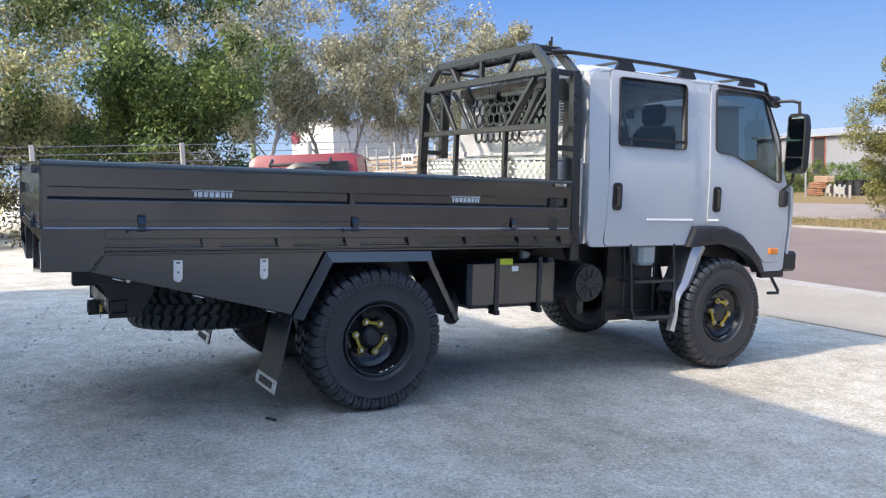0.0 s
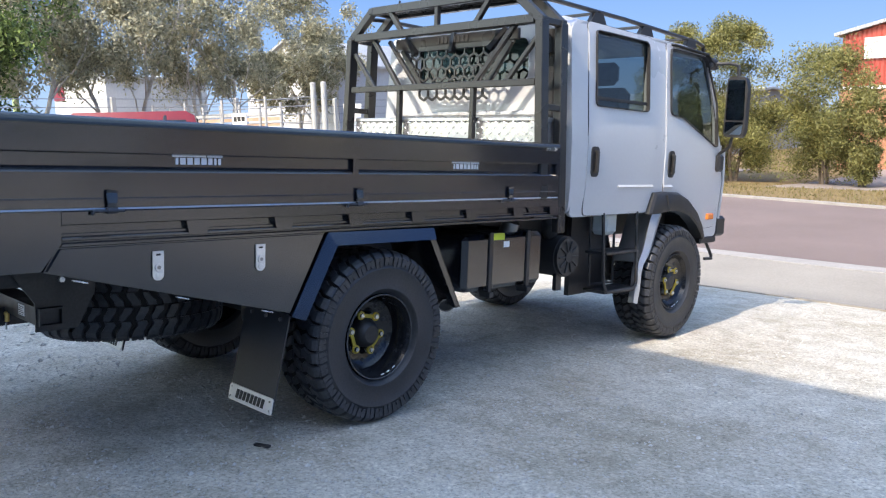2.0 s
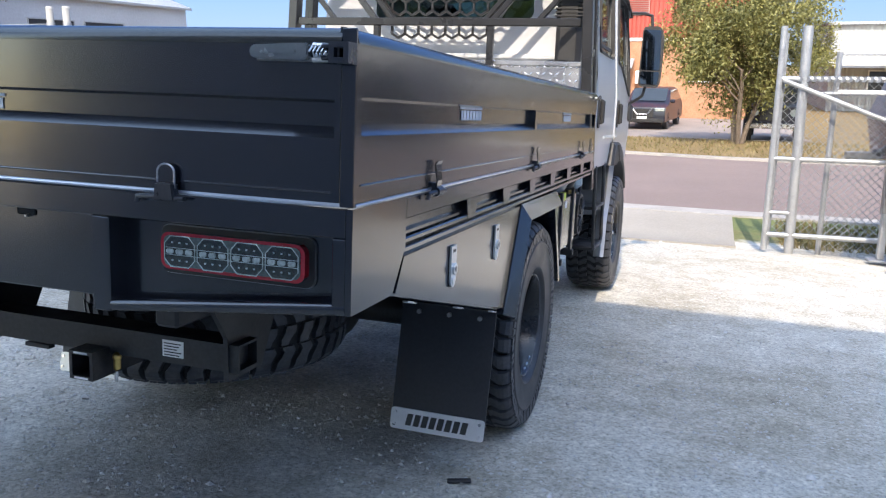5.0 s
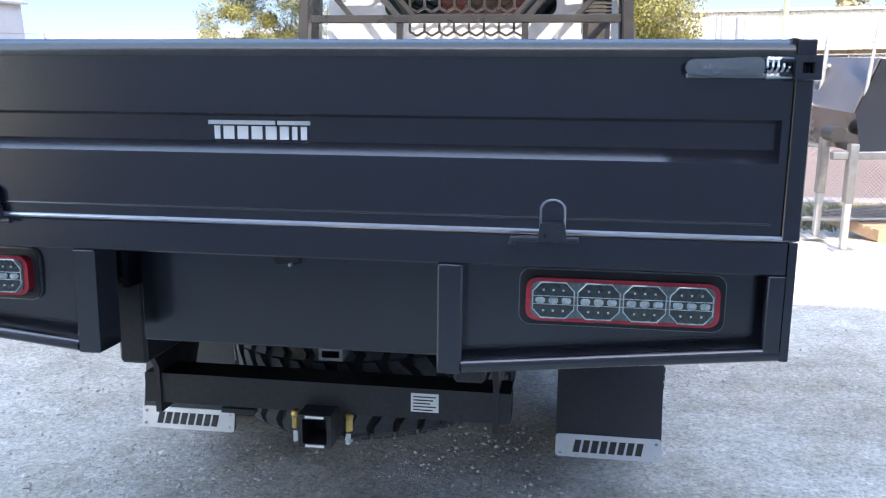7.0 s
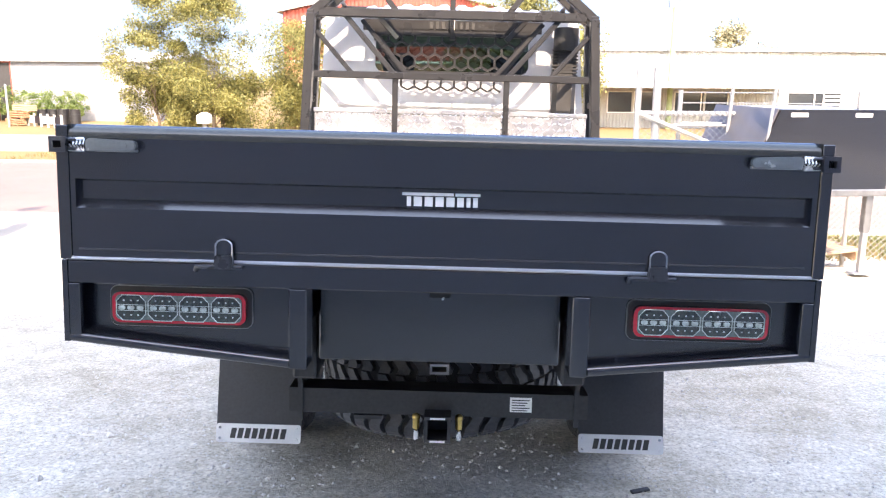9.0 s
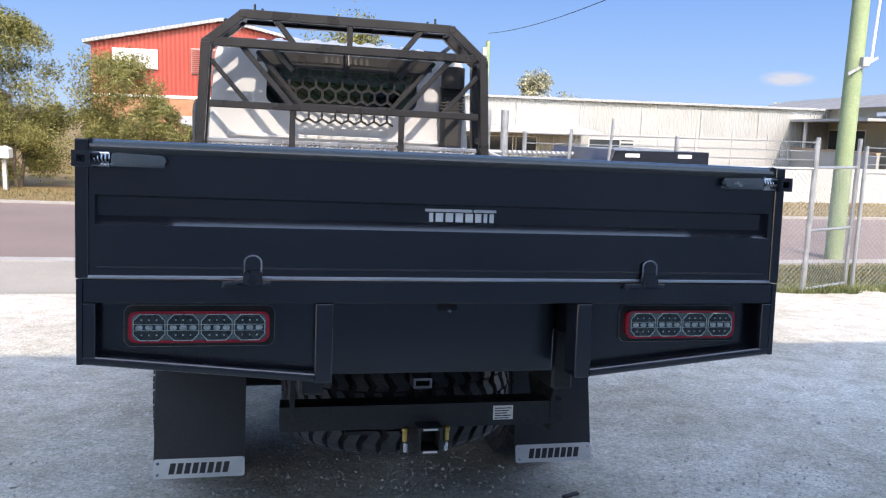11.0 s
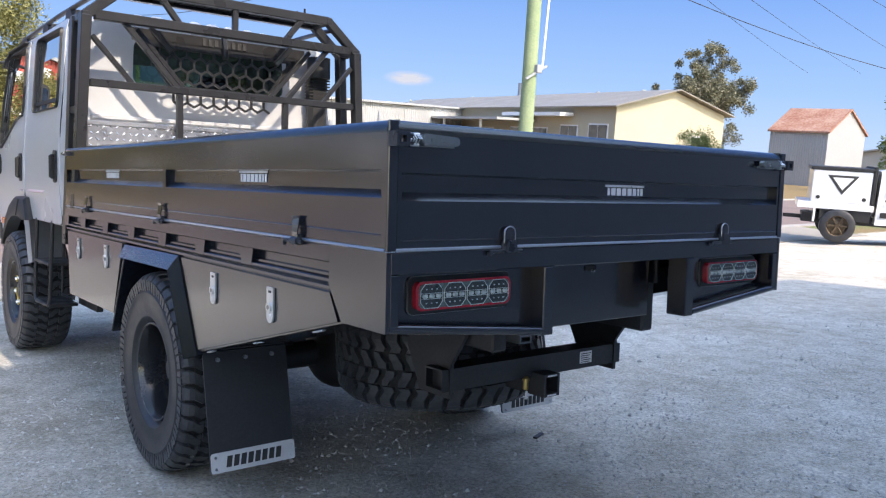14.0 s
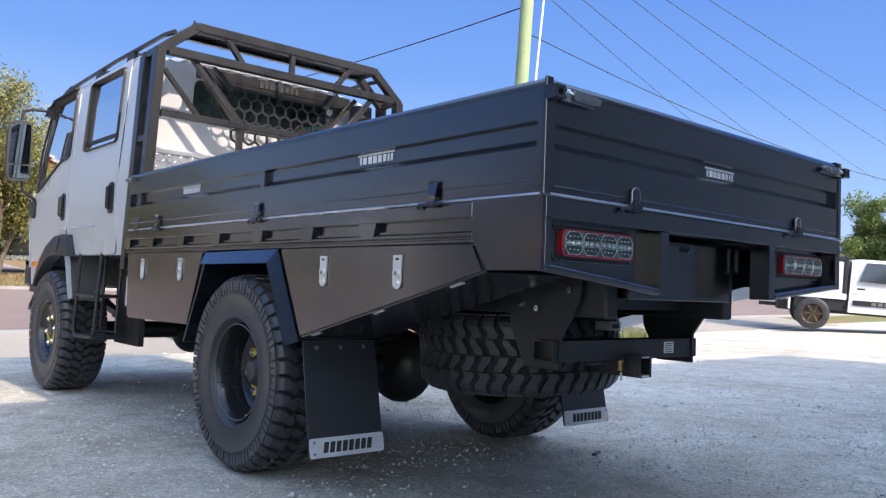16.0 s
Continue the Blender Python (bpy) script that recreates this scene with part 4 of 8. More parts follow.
    drum = part("air_cleaner", bm, PLASTIC, truck, "black ribbed air cleaner drum", True)
    for k in range(10):
        a = 2 * math.pi * k / 10
        quick("rib", PLASTIC, drum, bar, (0.91, 3.71 + 0.03 * math.cos(a), 0.755 + 0.03 * math.sin(a)), (0.91, 3.71 + 0.115 * math.cos(a), 0.755 + 0.115 * math.sin(a)), 0.012, 0.014, (1, 0, 0))
    bm = bmesh.new()
    tube(bm, (0.905, 3.71, 0.755), (0.915, 3.71, 0.755), 0.04, 16)
    part("centre_boss", bm, PLASTIC, drum, smooth=True)
    quick("bracket", CHASSIS, drum, box, 0.84, 0.87, 3.63, 3.69, 0.52, 0.66)
    # chassis, axles, springs, shaft, spare wheel, exhaust
    for sx in (1, -1):
        quick("chassis_rail", CHASSIS, truck, box, min(sx * 0.36, sx * 0.43), max(sx * 0.36, sx * 0.43), 0.2, 6.0, 0.80, 1.0, 0.008)
    for y in (0.45, 1.3, 2.5, 3.6, 4.6, 5.8):
        quick("chassis_crossmember", CHASSIS, truck, box, -0.36, 0.36, y - 0.05, y + 0.05, 0.83, 0.97)
    for y in (0.45, 0.9, 1.4, 1.9, 2.4, 2.9, 3.35):
        quick("tray_bearer", CHASSIS, truck, box, -0.95, 0.95, y - 0.03, y + 0.03, 1.03, 1.128)
    for y, dx in ((1.92, 0.0), (5.12, 0.18)):
        bm = bmesh.new()
        tube(bm, (-0.75, y, 0.46), (0.75, y, 0.46), 0.07, 16)
        bmesh.ops.create_uvsphere(bm, u_segments=20, v_segments=12, radius=0.2, matrix=Matrix.Translation((dx, y, 0.46)) @ Matrix.Diagonal((0.8, 1.05, 1.0, 1)))
        part("axle", bm, CHASSIS, truck, smooth=True)
        for sx in (1, -1):
            bm = bmesh.new()
            n = 9
            for k in range(n):
                for leaf in range(4):
                    if abs(k - 4) > 4.4 - leaf:
                        continue
                    ya, yb = y + (k - 4.5) * 0.13, y + (k - 3.5) * 0.13
                    za, zb = [0.6 + 0.12 * ((yy - y) / 0.58) ** 2 - leaf * 0.016 for yy in (ya, yb)]
                    bar(bm, (sx * 0.40, ya, za), (sx * 0.40, yb, zb), 0.07, 0.014, bevel=0)
            part("leaf_spring", bm, CHASSIS, truck)
            quick("shock_absorber", CHASSIS, truck, tube, (sx * 0.50, y - 0.2, 0.5), (sx * 0.46, y - 0.32, 0.98), 0.035, 12, smooth=True)
    quick("drive_shaft", CHASSIS, truck, tube, (0.0, 1.95, 0.5), (0.06, 3.9, 0.72), 0.045, 12, smooth=True)
    bm = bmesh.new()
    box(bm, -0.25, 0.3, 3.8, 5.0, 0.62, 1.0, 0.06)
    part("gearbox", bm, CHASSIS, truck, smooth=True)
    bm = bmesh.new()
    pipe(bm, [(0.6, 3.6, 0.72), (0.62, 2.75, 0.72), (0.72, 2.62, 0.68), (0.9, 2.50, 0.555)], 0.045, 14)
    ex = part("exhaust", bm, CHASSIS, truck, "black exhaust tail pipe", True)
    bm = bmesh.new()
    lathe(bm, [(0.0, 0.046), (0.005, 0.05), (0.01, 0.046), (-0.06, 0.04)], 16, "z")
    d = (Vector((0.9, 2.50, 0.555)) - Vector((0.72, 2.62, 0.68))).normalized()
    bmesh.ops.transform(bm, verts=bm.verts, matrix=Matrix.Translation((0.9, 2.5, 0.555)) @ d.to_track_quat("Z", "Y").to_matrix().to_4x4())
    part("tip", bm, DARKSTEEL, ex)
    # rope rails under the front of the tray
    quick("rope_rail", BLACK, truck, pipe, [(0.975, 2.64, 1.052), (0.975, 2.98, 1.052), (0.975, 3.04, 1.075), (0.975, 3.06, 1.12)], 0.011, 10, smooth=True)
    quick("rope_rail", BLACK, truck, pipe, [(0.975, 3.13, 1.12), (0.975, 3.16, 1.075), (0.975, 3.2, 1.055), (0.975, 3.42, 1.052)], 0.011, 10, smooth=True)
    # tow bar
    bm = bmesh.new()
    hollow(bm, "x", -0.48, 0.48, 0.40, 0.50, 0.628, 0.708, 0.007)
    tow = part("tow_bar", bm, CHASSIS, truck, "black square tube tow bar with hitch")
    for sx in (1, -1):
        bm = bmesh.new()
        prism(bm, [(0.395, 0.602), (0.57, 0.602), (0.65, 0.757), (0.66, 0.96), (0.29, 0.96), (0.305, 0.855), (0.392, 0.727)], "x", sx * 0.435, sx * 0.450)
        gp = part("side_plate", bm, CHASSIS, tow)
        for y, z in ((0.584, 0.842), (0.501, 0.827), (0.345, 0.90)):
            quick("bolt", STEEL, gp, tube, (sx * 0.44, y, z), (sx * 0.468, y, z), 0.013, 6)
    bm = bmesh.new()
    hollow(bm, "y", 0.33, 0.62, -0.042, 0.042, 0.562, 0.648, 0.011)
    hitch = part("receiver", bm, CHASSIS, tow)
    # dark sheet that paints the shade inside the square tube
    quick("receiver_shade", SHADE, hitch, box, -0.032, 0.032, 0.42, 0.43, 0.573, 0.637)
    for z in (0.6395, 0.5645):
        quick("print", PAPER, hitch, box, -0.024, 0.024, 0.3285, 0.3305, z, z + 0.006)
    for x in (-0.07, 0.068):
        bm = bmesh.new()
        tube(bm, (x, 0.40, 0.585), (x, 0.40, 0.62), 0.011, 10)
        bmesh.ops.create_icosphere(bm, subdivisions=2, radius=0.014, matrix=Matrix.Translation((x, 0.40, 0.622)))
        part("pin_cap", bm, BRASS, hitch, "brass safety chain pin", True)
        quick("chain_ring", STEEL, hitch, bar, (x, 0.395, 0.583), (x, 0.395, 0.545), 0.014, 0.008)
    quick("plate_label", PAPER, tow, box, 0.23, 0.30, 0.3975, 0.4, 0.648, 0.696, label="white data label")
    bm = bmesh.new()
    for k in range(5):
        box(bm, 0.236, 0.236 + 0.057 * (1 - 0.12 * (k % 3)), 0.3965, 0.3976, 0.689 - 0.0085 * k - 0.003, 0.689 - 0.0085 * k)
    part("print", bm, PRINT, tow)
    bm = bmesh.new()
    hollow(bm, "y", 0.48, 0.56, -0.032, 0.032, 0.74, 0.775, 0.008)
    part("plug_box", bm, DARKSTEEL, tow)
    quick("wiring_clip", PLASTIC, tow, box, -0.27, -0.18, 0.395, 0.42, 0.612, 0.624)


build_tray()
build_under()


def tyre_mesh():
    """A lugged off-road tyre about the x axis, 0.46 m in radius, centred at x = 0: its carcass and its tread blocks."""
    bm = bmesh.new()
    R = 0.447
    prof = [(0.115, 0.222), (0.135, 0.236), (0.150, 0.252), (0.160, 0.256), (0.161, 0.262), (0.157, 0.268), (0.168, 0.32), (0.166, 0.362), (0.169, 0.366), (0.168, 0.371), (0.1625, 0.375), (0.160, 0.405), (0.150, 0.430), (0.10, R - 0.002), (0, R)]
    prof = prof + [(-a, r) for a, r in prof[-2::-1]]
    lathe(bm, prof + [(-0.09, 0.23), (0.09, 0.23)], 72, "x", True)
    tyre = bpy.data.meshes.new("tyre")
    bm.to_mesh(tyre)
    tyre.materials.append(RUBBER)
    bm.clear()
    # dark band over the carcass that paints the grooves' shade
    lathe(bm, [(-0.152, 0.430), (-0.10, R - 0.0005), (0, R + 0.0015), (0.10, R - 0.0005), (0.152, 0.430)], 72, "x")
    base = bpy.data.meshes.new("groove_shade_band")
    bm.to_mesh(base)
    base.materials.append(GROOVESHADE)
    bm.clear()
    N = 40
    st = 2 * math.pi / N

    def block(rows, a):
        """rows: (x, low angle, high angle, radius) sections of a block; it stands 18 mm out of the carcass."""
        lo, hi = [], []
        for x, d0, d1, r in rows:
            for lst, rr, pad in ((lo, r - 0.018, -0.012), (hi, r, 0.06)):
                lst.append([bm.verts.new((x, rr * math.cos(a + st * d), rr * math.sin(a + st * d))) for d in (d0 + pad, d1 - pad)])
        fs = []
        for i in range(len(rows) - 1):
            fs.append(bm.faces.new((hi[i][0], hi[i][1], hi[i + 1][1], hi[i + 1][0])))
            for j in (0, 1):
                fs.append(bm.faces.new((lo[i][j], lo[i + 1][j], hi[i + 1][j], hi[i][j])))
        for i in (0, -1):
            fs.append(bm.faces.new((lo[i][0], lo[i][1], hi[i][1], hi[i][0])))
        bmesh.ops.recalc_face_normals(bm, faces=fs)

    for k in range(N):
        a = k * st
        for sx in (1, -1):
            o = 0.0 if sx > 0 else 0.5
            z = 0.06 if k % 2 else -0.04
            # hooked block beside the centre line
            block([(sx * 0.004, o - 0.34, o + 0.30, R + 0.0155), (sx * 0.026, o - 0.30, o + 0.40, R + 0.0155), (sx * 0.046, o - 0.06 + z, o + 0.60, R + 0.015), (sx * 0.066, o + 0.10 + z, o + 0.62, R + 0.0145)], a)
            # long shoulder block with a wavy flank, folding over on to the wall
            e = 0.008 if k % 2 else 0.0
            block([(sx * 0.072, o - 0.16, o + 0.58, R + 0.0144), (sx * 0.088, o - 0.26, o + 0.46, R + 0.0138), (sx * 0.104, o - 0.10, o + 0.60, R + 0.013), (sx * 0.120, o + 0.03, o + 0.80, R + 0.0115), (sx * 0.142, o + 0.03, o + 0.87, R + 0.005),
                   (sx * 0.157, o + 0.02, o + 0.88, R - 0.008), (sx * (0.166 + e * 0.3), o + 0.03, o + 0.87, R - 0.022 - e)], a)
            # fine ribs on the upper wall
            for d, w in ((0.02, 0.36), (0.50, 0.34)):
                q = [Vector((sx * x, r * math.cos(a + st * (o + dd)), r * math.sin(a + st * (o + dd)))) for x, r, dd in ((0.1625, 0.374 + e, d + 0.03), (0.1625, 0.374 + e, d + w), (0.1665, 0.426, d + w + 0.03), (0.1665, 0.426, d))]
                vo, vi = [bm.verts.new(p + Vector((sx * 0.0035, 0, 0))) for p in q], [bm.verts.new(p - Vector((sx * 0.008, 0, 0))) for p in q]
                fs = [bm.faces.new(vo)] + [bm.faces.new((vi[i], vi[(i + 1) % 4], vo[(i + 1) % 4], vo[i])) for i in range(4)]
                bmesh.ops.recalc_face_normals(bm, faces=fs)
    tread = bpy.data.meshes.new("tread")
    bm.to_mesh(tread)
    bm.free()
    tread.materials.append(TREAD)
    return tyre, base, tread


TYRE, TREADBASE, LUGS = tyre_mesh()


def wheel(parent, name, m, dish, hub, pointers=True):
    """dish: the x of the wheel disc from the tyre's middle; hub: the x of the hub's end."""
    w = new(name)
    w.parent = parent
    w.matrix_basis = m
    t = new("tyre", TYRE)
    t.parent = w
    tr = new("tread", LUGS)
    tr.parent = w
    tb = new("groove_shade_band", TREADBASE)
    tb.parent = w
    bm = bmesh.new()
    lathe(bm, [(0.125, 0.233), (0.142, 0.228), (0.142, 0.22), (0.125, 0.212), (0.11, 0.205), (dish + 0.03, 0.195), (dish + 0.012, 0.175), (dish, 0.15), (dish, 0.0)], 48, "x")
    lathe(bm, [(-0.125, 0.233), (-0.142, 0.226), (-0.12, 0.21), (dish, 0.195)], 48, "x")
    rim = part("rim", bm, RIM, w, "gloss black steel rim", True)
    quick("rim_flange", RIMEDGE, rim, lathe, [(0.134, 0.229), (0.143, 0.229), (0.146, 0.2255), (0.143, 0.222), (0.134, 0.222)], 48, "x", True)
    for a in (255, 266, 277):
        quick("balance_weight", STEEL, rim, bar, (0.128, 0.214 * math.cos(radians(a)), 0.214 * math.sin(radians(a))), (0.128, 0.214 * math.cos(radians(a + 7)), 0.214 * math.sin(radians(a + 7))), 0.012, 0.006)
    bm = bmesh.new()
    lathe(bm, [(dish, 0.082), (dish + (hub - dish) * 0.6, 0.075), (hub - 0.012, 0.062), (hub, 0.045), (hub, 0.0)], 24, "x")
    part("hub", bm, CHASSIS, w, smooth=True)
    for k in range(6):
        a = math.pi / 6 + k * math.pi / 3
        y, z = 0.105 * math.cos(a), 0.105 * math.sin(a)
        bm = bmesh.new()
        tube(bm, (dish, y, z), (dish + 0.03, y, z), 0.017, 6)
        part("wheel_nut", bm, STEEL, w)
    if pointers:
        for k in range(3):
            a, b = math.pi / 6 + k * 2 * math.pi / 3, math.pi / 6 + (k * 2 + 1) * math.pi / 3
            p, q = [(dish + 0.03, 0.105 * math.cos(c), 0.105 * math.sin(c)) for c in (a, b)]
            bm = bmesh.new()
            for c in (p, q):
                tube(bm, c, (c[0] + 0.008, c[1], c[2]), 0.025, 14, 0.023)
            mid = [(u + v) / 2 for u, v in zip(p, q)]
            for c in (p, q):
                bar(bm, c, mid, 0.02, 0.009, (1, 0, 0), 0)
            link = part("nut_pointer", bm, YELLOW, w, "yellow nut position link")
            for c in (p, q):
                quick("nut_cap", STEEL, link, tube, (c[0] + 0.006, c[1], c[2]), (c[0] + 0.018, c[1], c[2]), 0.0175, 6, 0.012)
    # holes are dark discs, their shade put into the colour
    for k in range(10):
        a = k * math.pi / 5
        quick("vent_hole_shade", SHADE, w, tube, (dish + 0.0005, 0.16 * math.cos(a), 0.16 * math.sin(a)), (dish + 0.006, 0.157 * math.cos(a), 0.157 * math.sin(a)), 0.012, 10)
    return w


XW = 0.835
for y, dish, hub in ((1.92, -0.01, 0.07), (5.12, 0.085, 0.125)):
    wheel(truck, "wheel", pose(XW, y, 0.462, 20, 0, 0), dish, hub)
    wheel(truck, "wheel", pose(-XW, y, 0.462, 40, 0, 180), dish, hub)
# spare lying flat below the tail
wheel(truck, "spare_wheel", pose(0.0, 1.03, 0.638, 0, 90, 0) @ pose(0, 0, 0, 0, -3, 0), -0.02, 0.0, False)


def cab_x(z):
    """Half the cab's width at a height: it leans in towards the roof."""
    pts = ((0.7, 0.915), (1.0, 0.925), (1.25, 0.942), (1.55, 0.94), (1.85, 0.915), (2.28, 0.883), (2.36, 0.862), (2.6, 0.80))
    for (a, xa), (b, xb) in zip(pts, pts[1:]):
        if z <= b:
            return xa + (xb - xa) * (z - a) / (b - a)
    return pts[-1][1]


CUTS = (1.0, 1.12, 1.25, 1.4, 1.55, 1.7, 1.85, 2.0, 2.15, 2.28, 2.33)
ARCH = [(5.14 + 0.62 * math.cos(radians(a)), 0.462 + 0.62 * math.sin(radians(a))) for a in range(32, 113, 8)]
REARWIN = soften([(3.928, 2.318), (3.915, 1.80), (4.632, 1.80), (4.642, 2.32)], 0.04)
FRONTWIN = soften([(4.985, 2.318), (4.982, 1.80), (5.20, 1.785), (5.80, 1.56), (5.795, 1.93), (5.60, 2.312)], 0.05)


def build_cab():
    for sx in (1, -1):
        def place(u, v, out=0.0):
            return (sx * (cab_x(v) + out), u, v)
        outer = soften([(3.66, 1.035), (3.645, 2.30), (3.74, 2.365), (5.24, 2.375), (5.60, 2.345), (5.90, 1.56), (5.95, 1.2), (5.945, 0.80), (5.87, 0.79)], 0.04, 3) + ARCH + [(4.80, 1.035)]
        bm = bmesh.new()
        sheet(bm, outer, [REARWIN, FRONTWIN], CUTS, place)
        thick(part("cab_side", bm, WHITE, truck, "white painted cab side", True), 0.03, 1.0 if sx < 0 else -1.0)
        for nm, loop, hole in (("rear_door", soften([(3.805, 1.038), (3.83, 1.7), (3.845, 2.37), (4.745, 2.36), (4.758, 1.9), (4.735, 1.2), (4.70, 1.038)], 0.05), REARWIN),
                               ("front_door", soften([(4.935, 2.36), (5.62, 2.35), (5.868, 1.56), (5.90, 1.2), (5.885, 0.88), (5.68, 0.87), (5.35, 1.13), (4.90, 1.165)], 0.05), FRONTWIN)):
            bm = bmesh.new()
            sheet(bm, loop, [[tuple(Vector(p)) for p in hole]], CUTS, lambda u, v: place(u, v, 0.007))
            dr = thick(part(nm, bm, WHITE, truck, "white painted cab door", True), 0.008, 1.0 if sx < 0 else -1.0)
            # dark shut line round the door
            bm = bmesh.new()
            ring = [Vector(place(p[0], p[1], 0.002)) for p in loop]
            for a, b in zip(ring, ring[1:] + ring[:1]):
                bar(bm, a, b, 0.007, 0.006, (sx, 0, 0), 0)
            part("seal", bm, PLASTIC, dr)
            bm = bmesh.new()
            ring = [Vector(place(p[0], p[1], 0.008)) for p in hole]
            for a, b in zip(ring, ring[1:] + ring[:1]):
                bar(bm, a, b, 0.006, 0.03, (sx, 0, 0), 0)
            part("window_seal", bm, PLASTIC, dr)
            bm = bmesh.new()
            sheet(bm, hole, [], (1.7, 1.85, 2.0, 2.15), lambda u, v: place(u, v, -0.008))
            g = part("window", bm, BLUEGLASS, dr, "lightly tinted side glass")
            g.visible_shadow = False
            if nm == "rear_door":
                bm = bmesh.new()
                bar(bm, place(3.925, 1.855, -0.002), place(4.625, 1.86, -0.002), 0.008, 0.022, (0, 0, 1), 0)
                part("window_bar", bm, PLASTIC, dr)
        for y, z in ((3.905, 1.414), (5.0, 1.412)):
            hx = cab_x(z) + 0.008
            bm = bmesh.new()
            prism(bm, rounded(y - 0.045, y + 0.045, z - 0.105, z + 0.105, 0.03), "x", sx * (hx - 0.004), sx * (hx + 0.008))
            h = part("door_handle", bm, PLASTIC, truck, "black upright door handle")
            bm = bmesh.new()
            bar(bm, (sx * (hx + 0.026), y - 0.005, z - 0.075), (sx * (hx + 0.026), y - 0.005, z + 0.075), 0.022, 0.03, (1, 0, 0), 0.008)
            for dz in (-0.07, 0.07):
                bar(bm, (sx * hx, y - 0.005, z + dz), (sx * (hx + 0.03), y - 0.005, z + dz), 0.02)
            part("grip", bm, PLASTIC, h)
        quick("door_crease", WHITE, truck, prism, [(cab_x(1.24) * sx, 1.232), ((cab_x(1.24) + 0.02) * sx, 1.236), ((cab_x(1.24) + 0.008) * sx, 1.252), (cab_x(1.24) * sx, 1.252)], "y", 4.225, 4.728)
        quick("door_crease", WHITE, truck, prism, [(cab_x(1.24) * sx, 1.229), ((cab_x(1.24) + 0.02) * sx, 1.233), ((cab_x(1.24) + 0.008) * sx, 1.249), (cab_x(1.24) * sx, 1.249)], "y", 4.905, 5.03)
        # angular flare over the front wheel: a flat-topped band with a folded lower lip
        rim = [(4.665, 1.025), (4.735, 1.19), (4.90, 1.197), (5.10, 1.19), (5.29, 1.13), (5.45, 1.03), (5.57, 0.90), (5.62, 0.80)]
        lip = [(4.80, 1.03), (4.875, 1.04), (5.02, 1.045), (5.15, 1.036), (5.30, 0.99), (5.43, 0.915), (5.52, 0.835), (5.55, 0.79)]
        bm = bmesh.new()
        rows = []
        for (ya, za), (yb, zb) in zip(rim, lip):
            rows.append([bm.verts.new(p) for p in ((sx * 0.915, ya, za), (sx * 0.968, ya, za), (sx * 0.985, ya + 0.12 * (yb - ya), za + 0.12 * (zb - za)),
                                                   (sx * 1.0, yb - 0.15 * (yb - ya), zb - 0.15 * (zb - za)), (sx * 0.99, yb, zb), (sx * 0.90, yb, zb))])
        for p, q in zip(rows, rows[1:]):
            for i in range(6):
                bm.faces.new((p[i], p[(i + 1) % 6], q[(i + 1) % 6], q[i]))
        bm.faces.new(rows[0])
        bm.faces.new(rows[-1][::-1])
        bmesh.ops.recalc_face_normals(bm, faces=bm.faces)
        flare = part("wheel_flare", bm, PLASTIC, truck, "black plastic wheel arch flare", True)
        quick("joint", SHADE, flare, bar, (sx * 0.990, 4.895, 1.175), (sx * 1.0, 4.925, 1.055), 0.005, 0.012, (1, 0, 0), 0)
        # bent splash guard behind the front wheel, thinning to a stay
        bm = bmesh.new()
        curve = [(4.83, 1.035, 0.075), (4.79, 0.97, 0.075), (4.755, 0.88, 0.07), (4.72, 0.79, 0.062), (4.68, 0.71, 0.05), (4.625, 0.65, 0.032), (4.60, 0.58, 0.018), (4.59, 0.45, 0.013), (4.565, 0.34, 0.013)]
        rows = []
        for y, z, w in curve if sx > 0 else curve[:5]:
            rows.append([bm.verts.new(p) for p in ((sx * 0.70, y + w * 0.2, z - 0.01), (sx * 0.90, y - w * 0.2, z), (sx * 0.945, y - w * 0.6, z + w * 0.25), (sx * 0.965, y + w * 0.15, z), (sx * 0.95, y + w * 0.75, z - w * 0.25))])
        for p, q in zip(rows, rows[1:]):
            for i in range(4):
                if i or p in rows[:5]:
                    bm.faces.new((p[i], p[i + 1], q[i + 1], q[i]))
        thick(part("splash_guard", bm, GUARDGREY, truck, "bright grey bent splash guard", True), 0.01)
        # entry steps: bent tube frames with two treads
        bm = bmesh.new()
        pipe(bm, [(sx * 0.93, 4.085, 1.05), (sx * 0.945, 4.115, 0.53), (sx * 0.945, 4.16, 0.465), (sx * 0.945, 4.53, 0.455), (sx * 0.945, 4.58, 0.50), (sx * 0.93, 4.55, 1.05)], 0.0125, 10)
        quick("entry_step_brace", CHASSIS, truck, pipe, [(sx * 0.76, 4.18, 1.05), (sx * 0.78, 4.18, 0.50), (sx * 0.78, 4.50, 0.49), (sx * 0.76, 4.52, 1.05)], 0.010, 10, smooth=True)
        st = part("entry_step", bm, CHASSIS, truck, "black tube entry step", True)
        for z in (0.462, 0.748):
            quick("tread", CHASSIS, st, box, min(sx * 0.76, sx * 0.95), max(sx * 0.76, sx * 0.95), 4.13, 4.56, z - 0.009, z + 0.012, 0.004)
        quick("step_panel", CHASSIS, truck, box, min(sx * 0.60, sx * 0.64), max(sx * 0.60, sx * 0.64), 4.12, 4.62, 0.40, 1.0)
        quick("side_indicator", ORANGE, truck, box, min(sx * 0.915, sx * 0.95), max(sx * 0.915, sx * 0.95), 5.715, 5.835, 0.945, 0.998, 0.008, label="orange side indicator")
        quick("emblem_bar", DARKSTEEL, truck, box, min(sx * 0.925, sx * 0.931), max(sx * 0.925, sx * 0.931), 5.735, 5.85, 1.075, 1.095)
        mirror(sx)
        # visor over the door glass, rain gutter
        bm = bmesh.new()
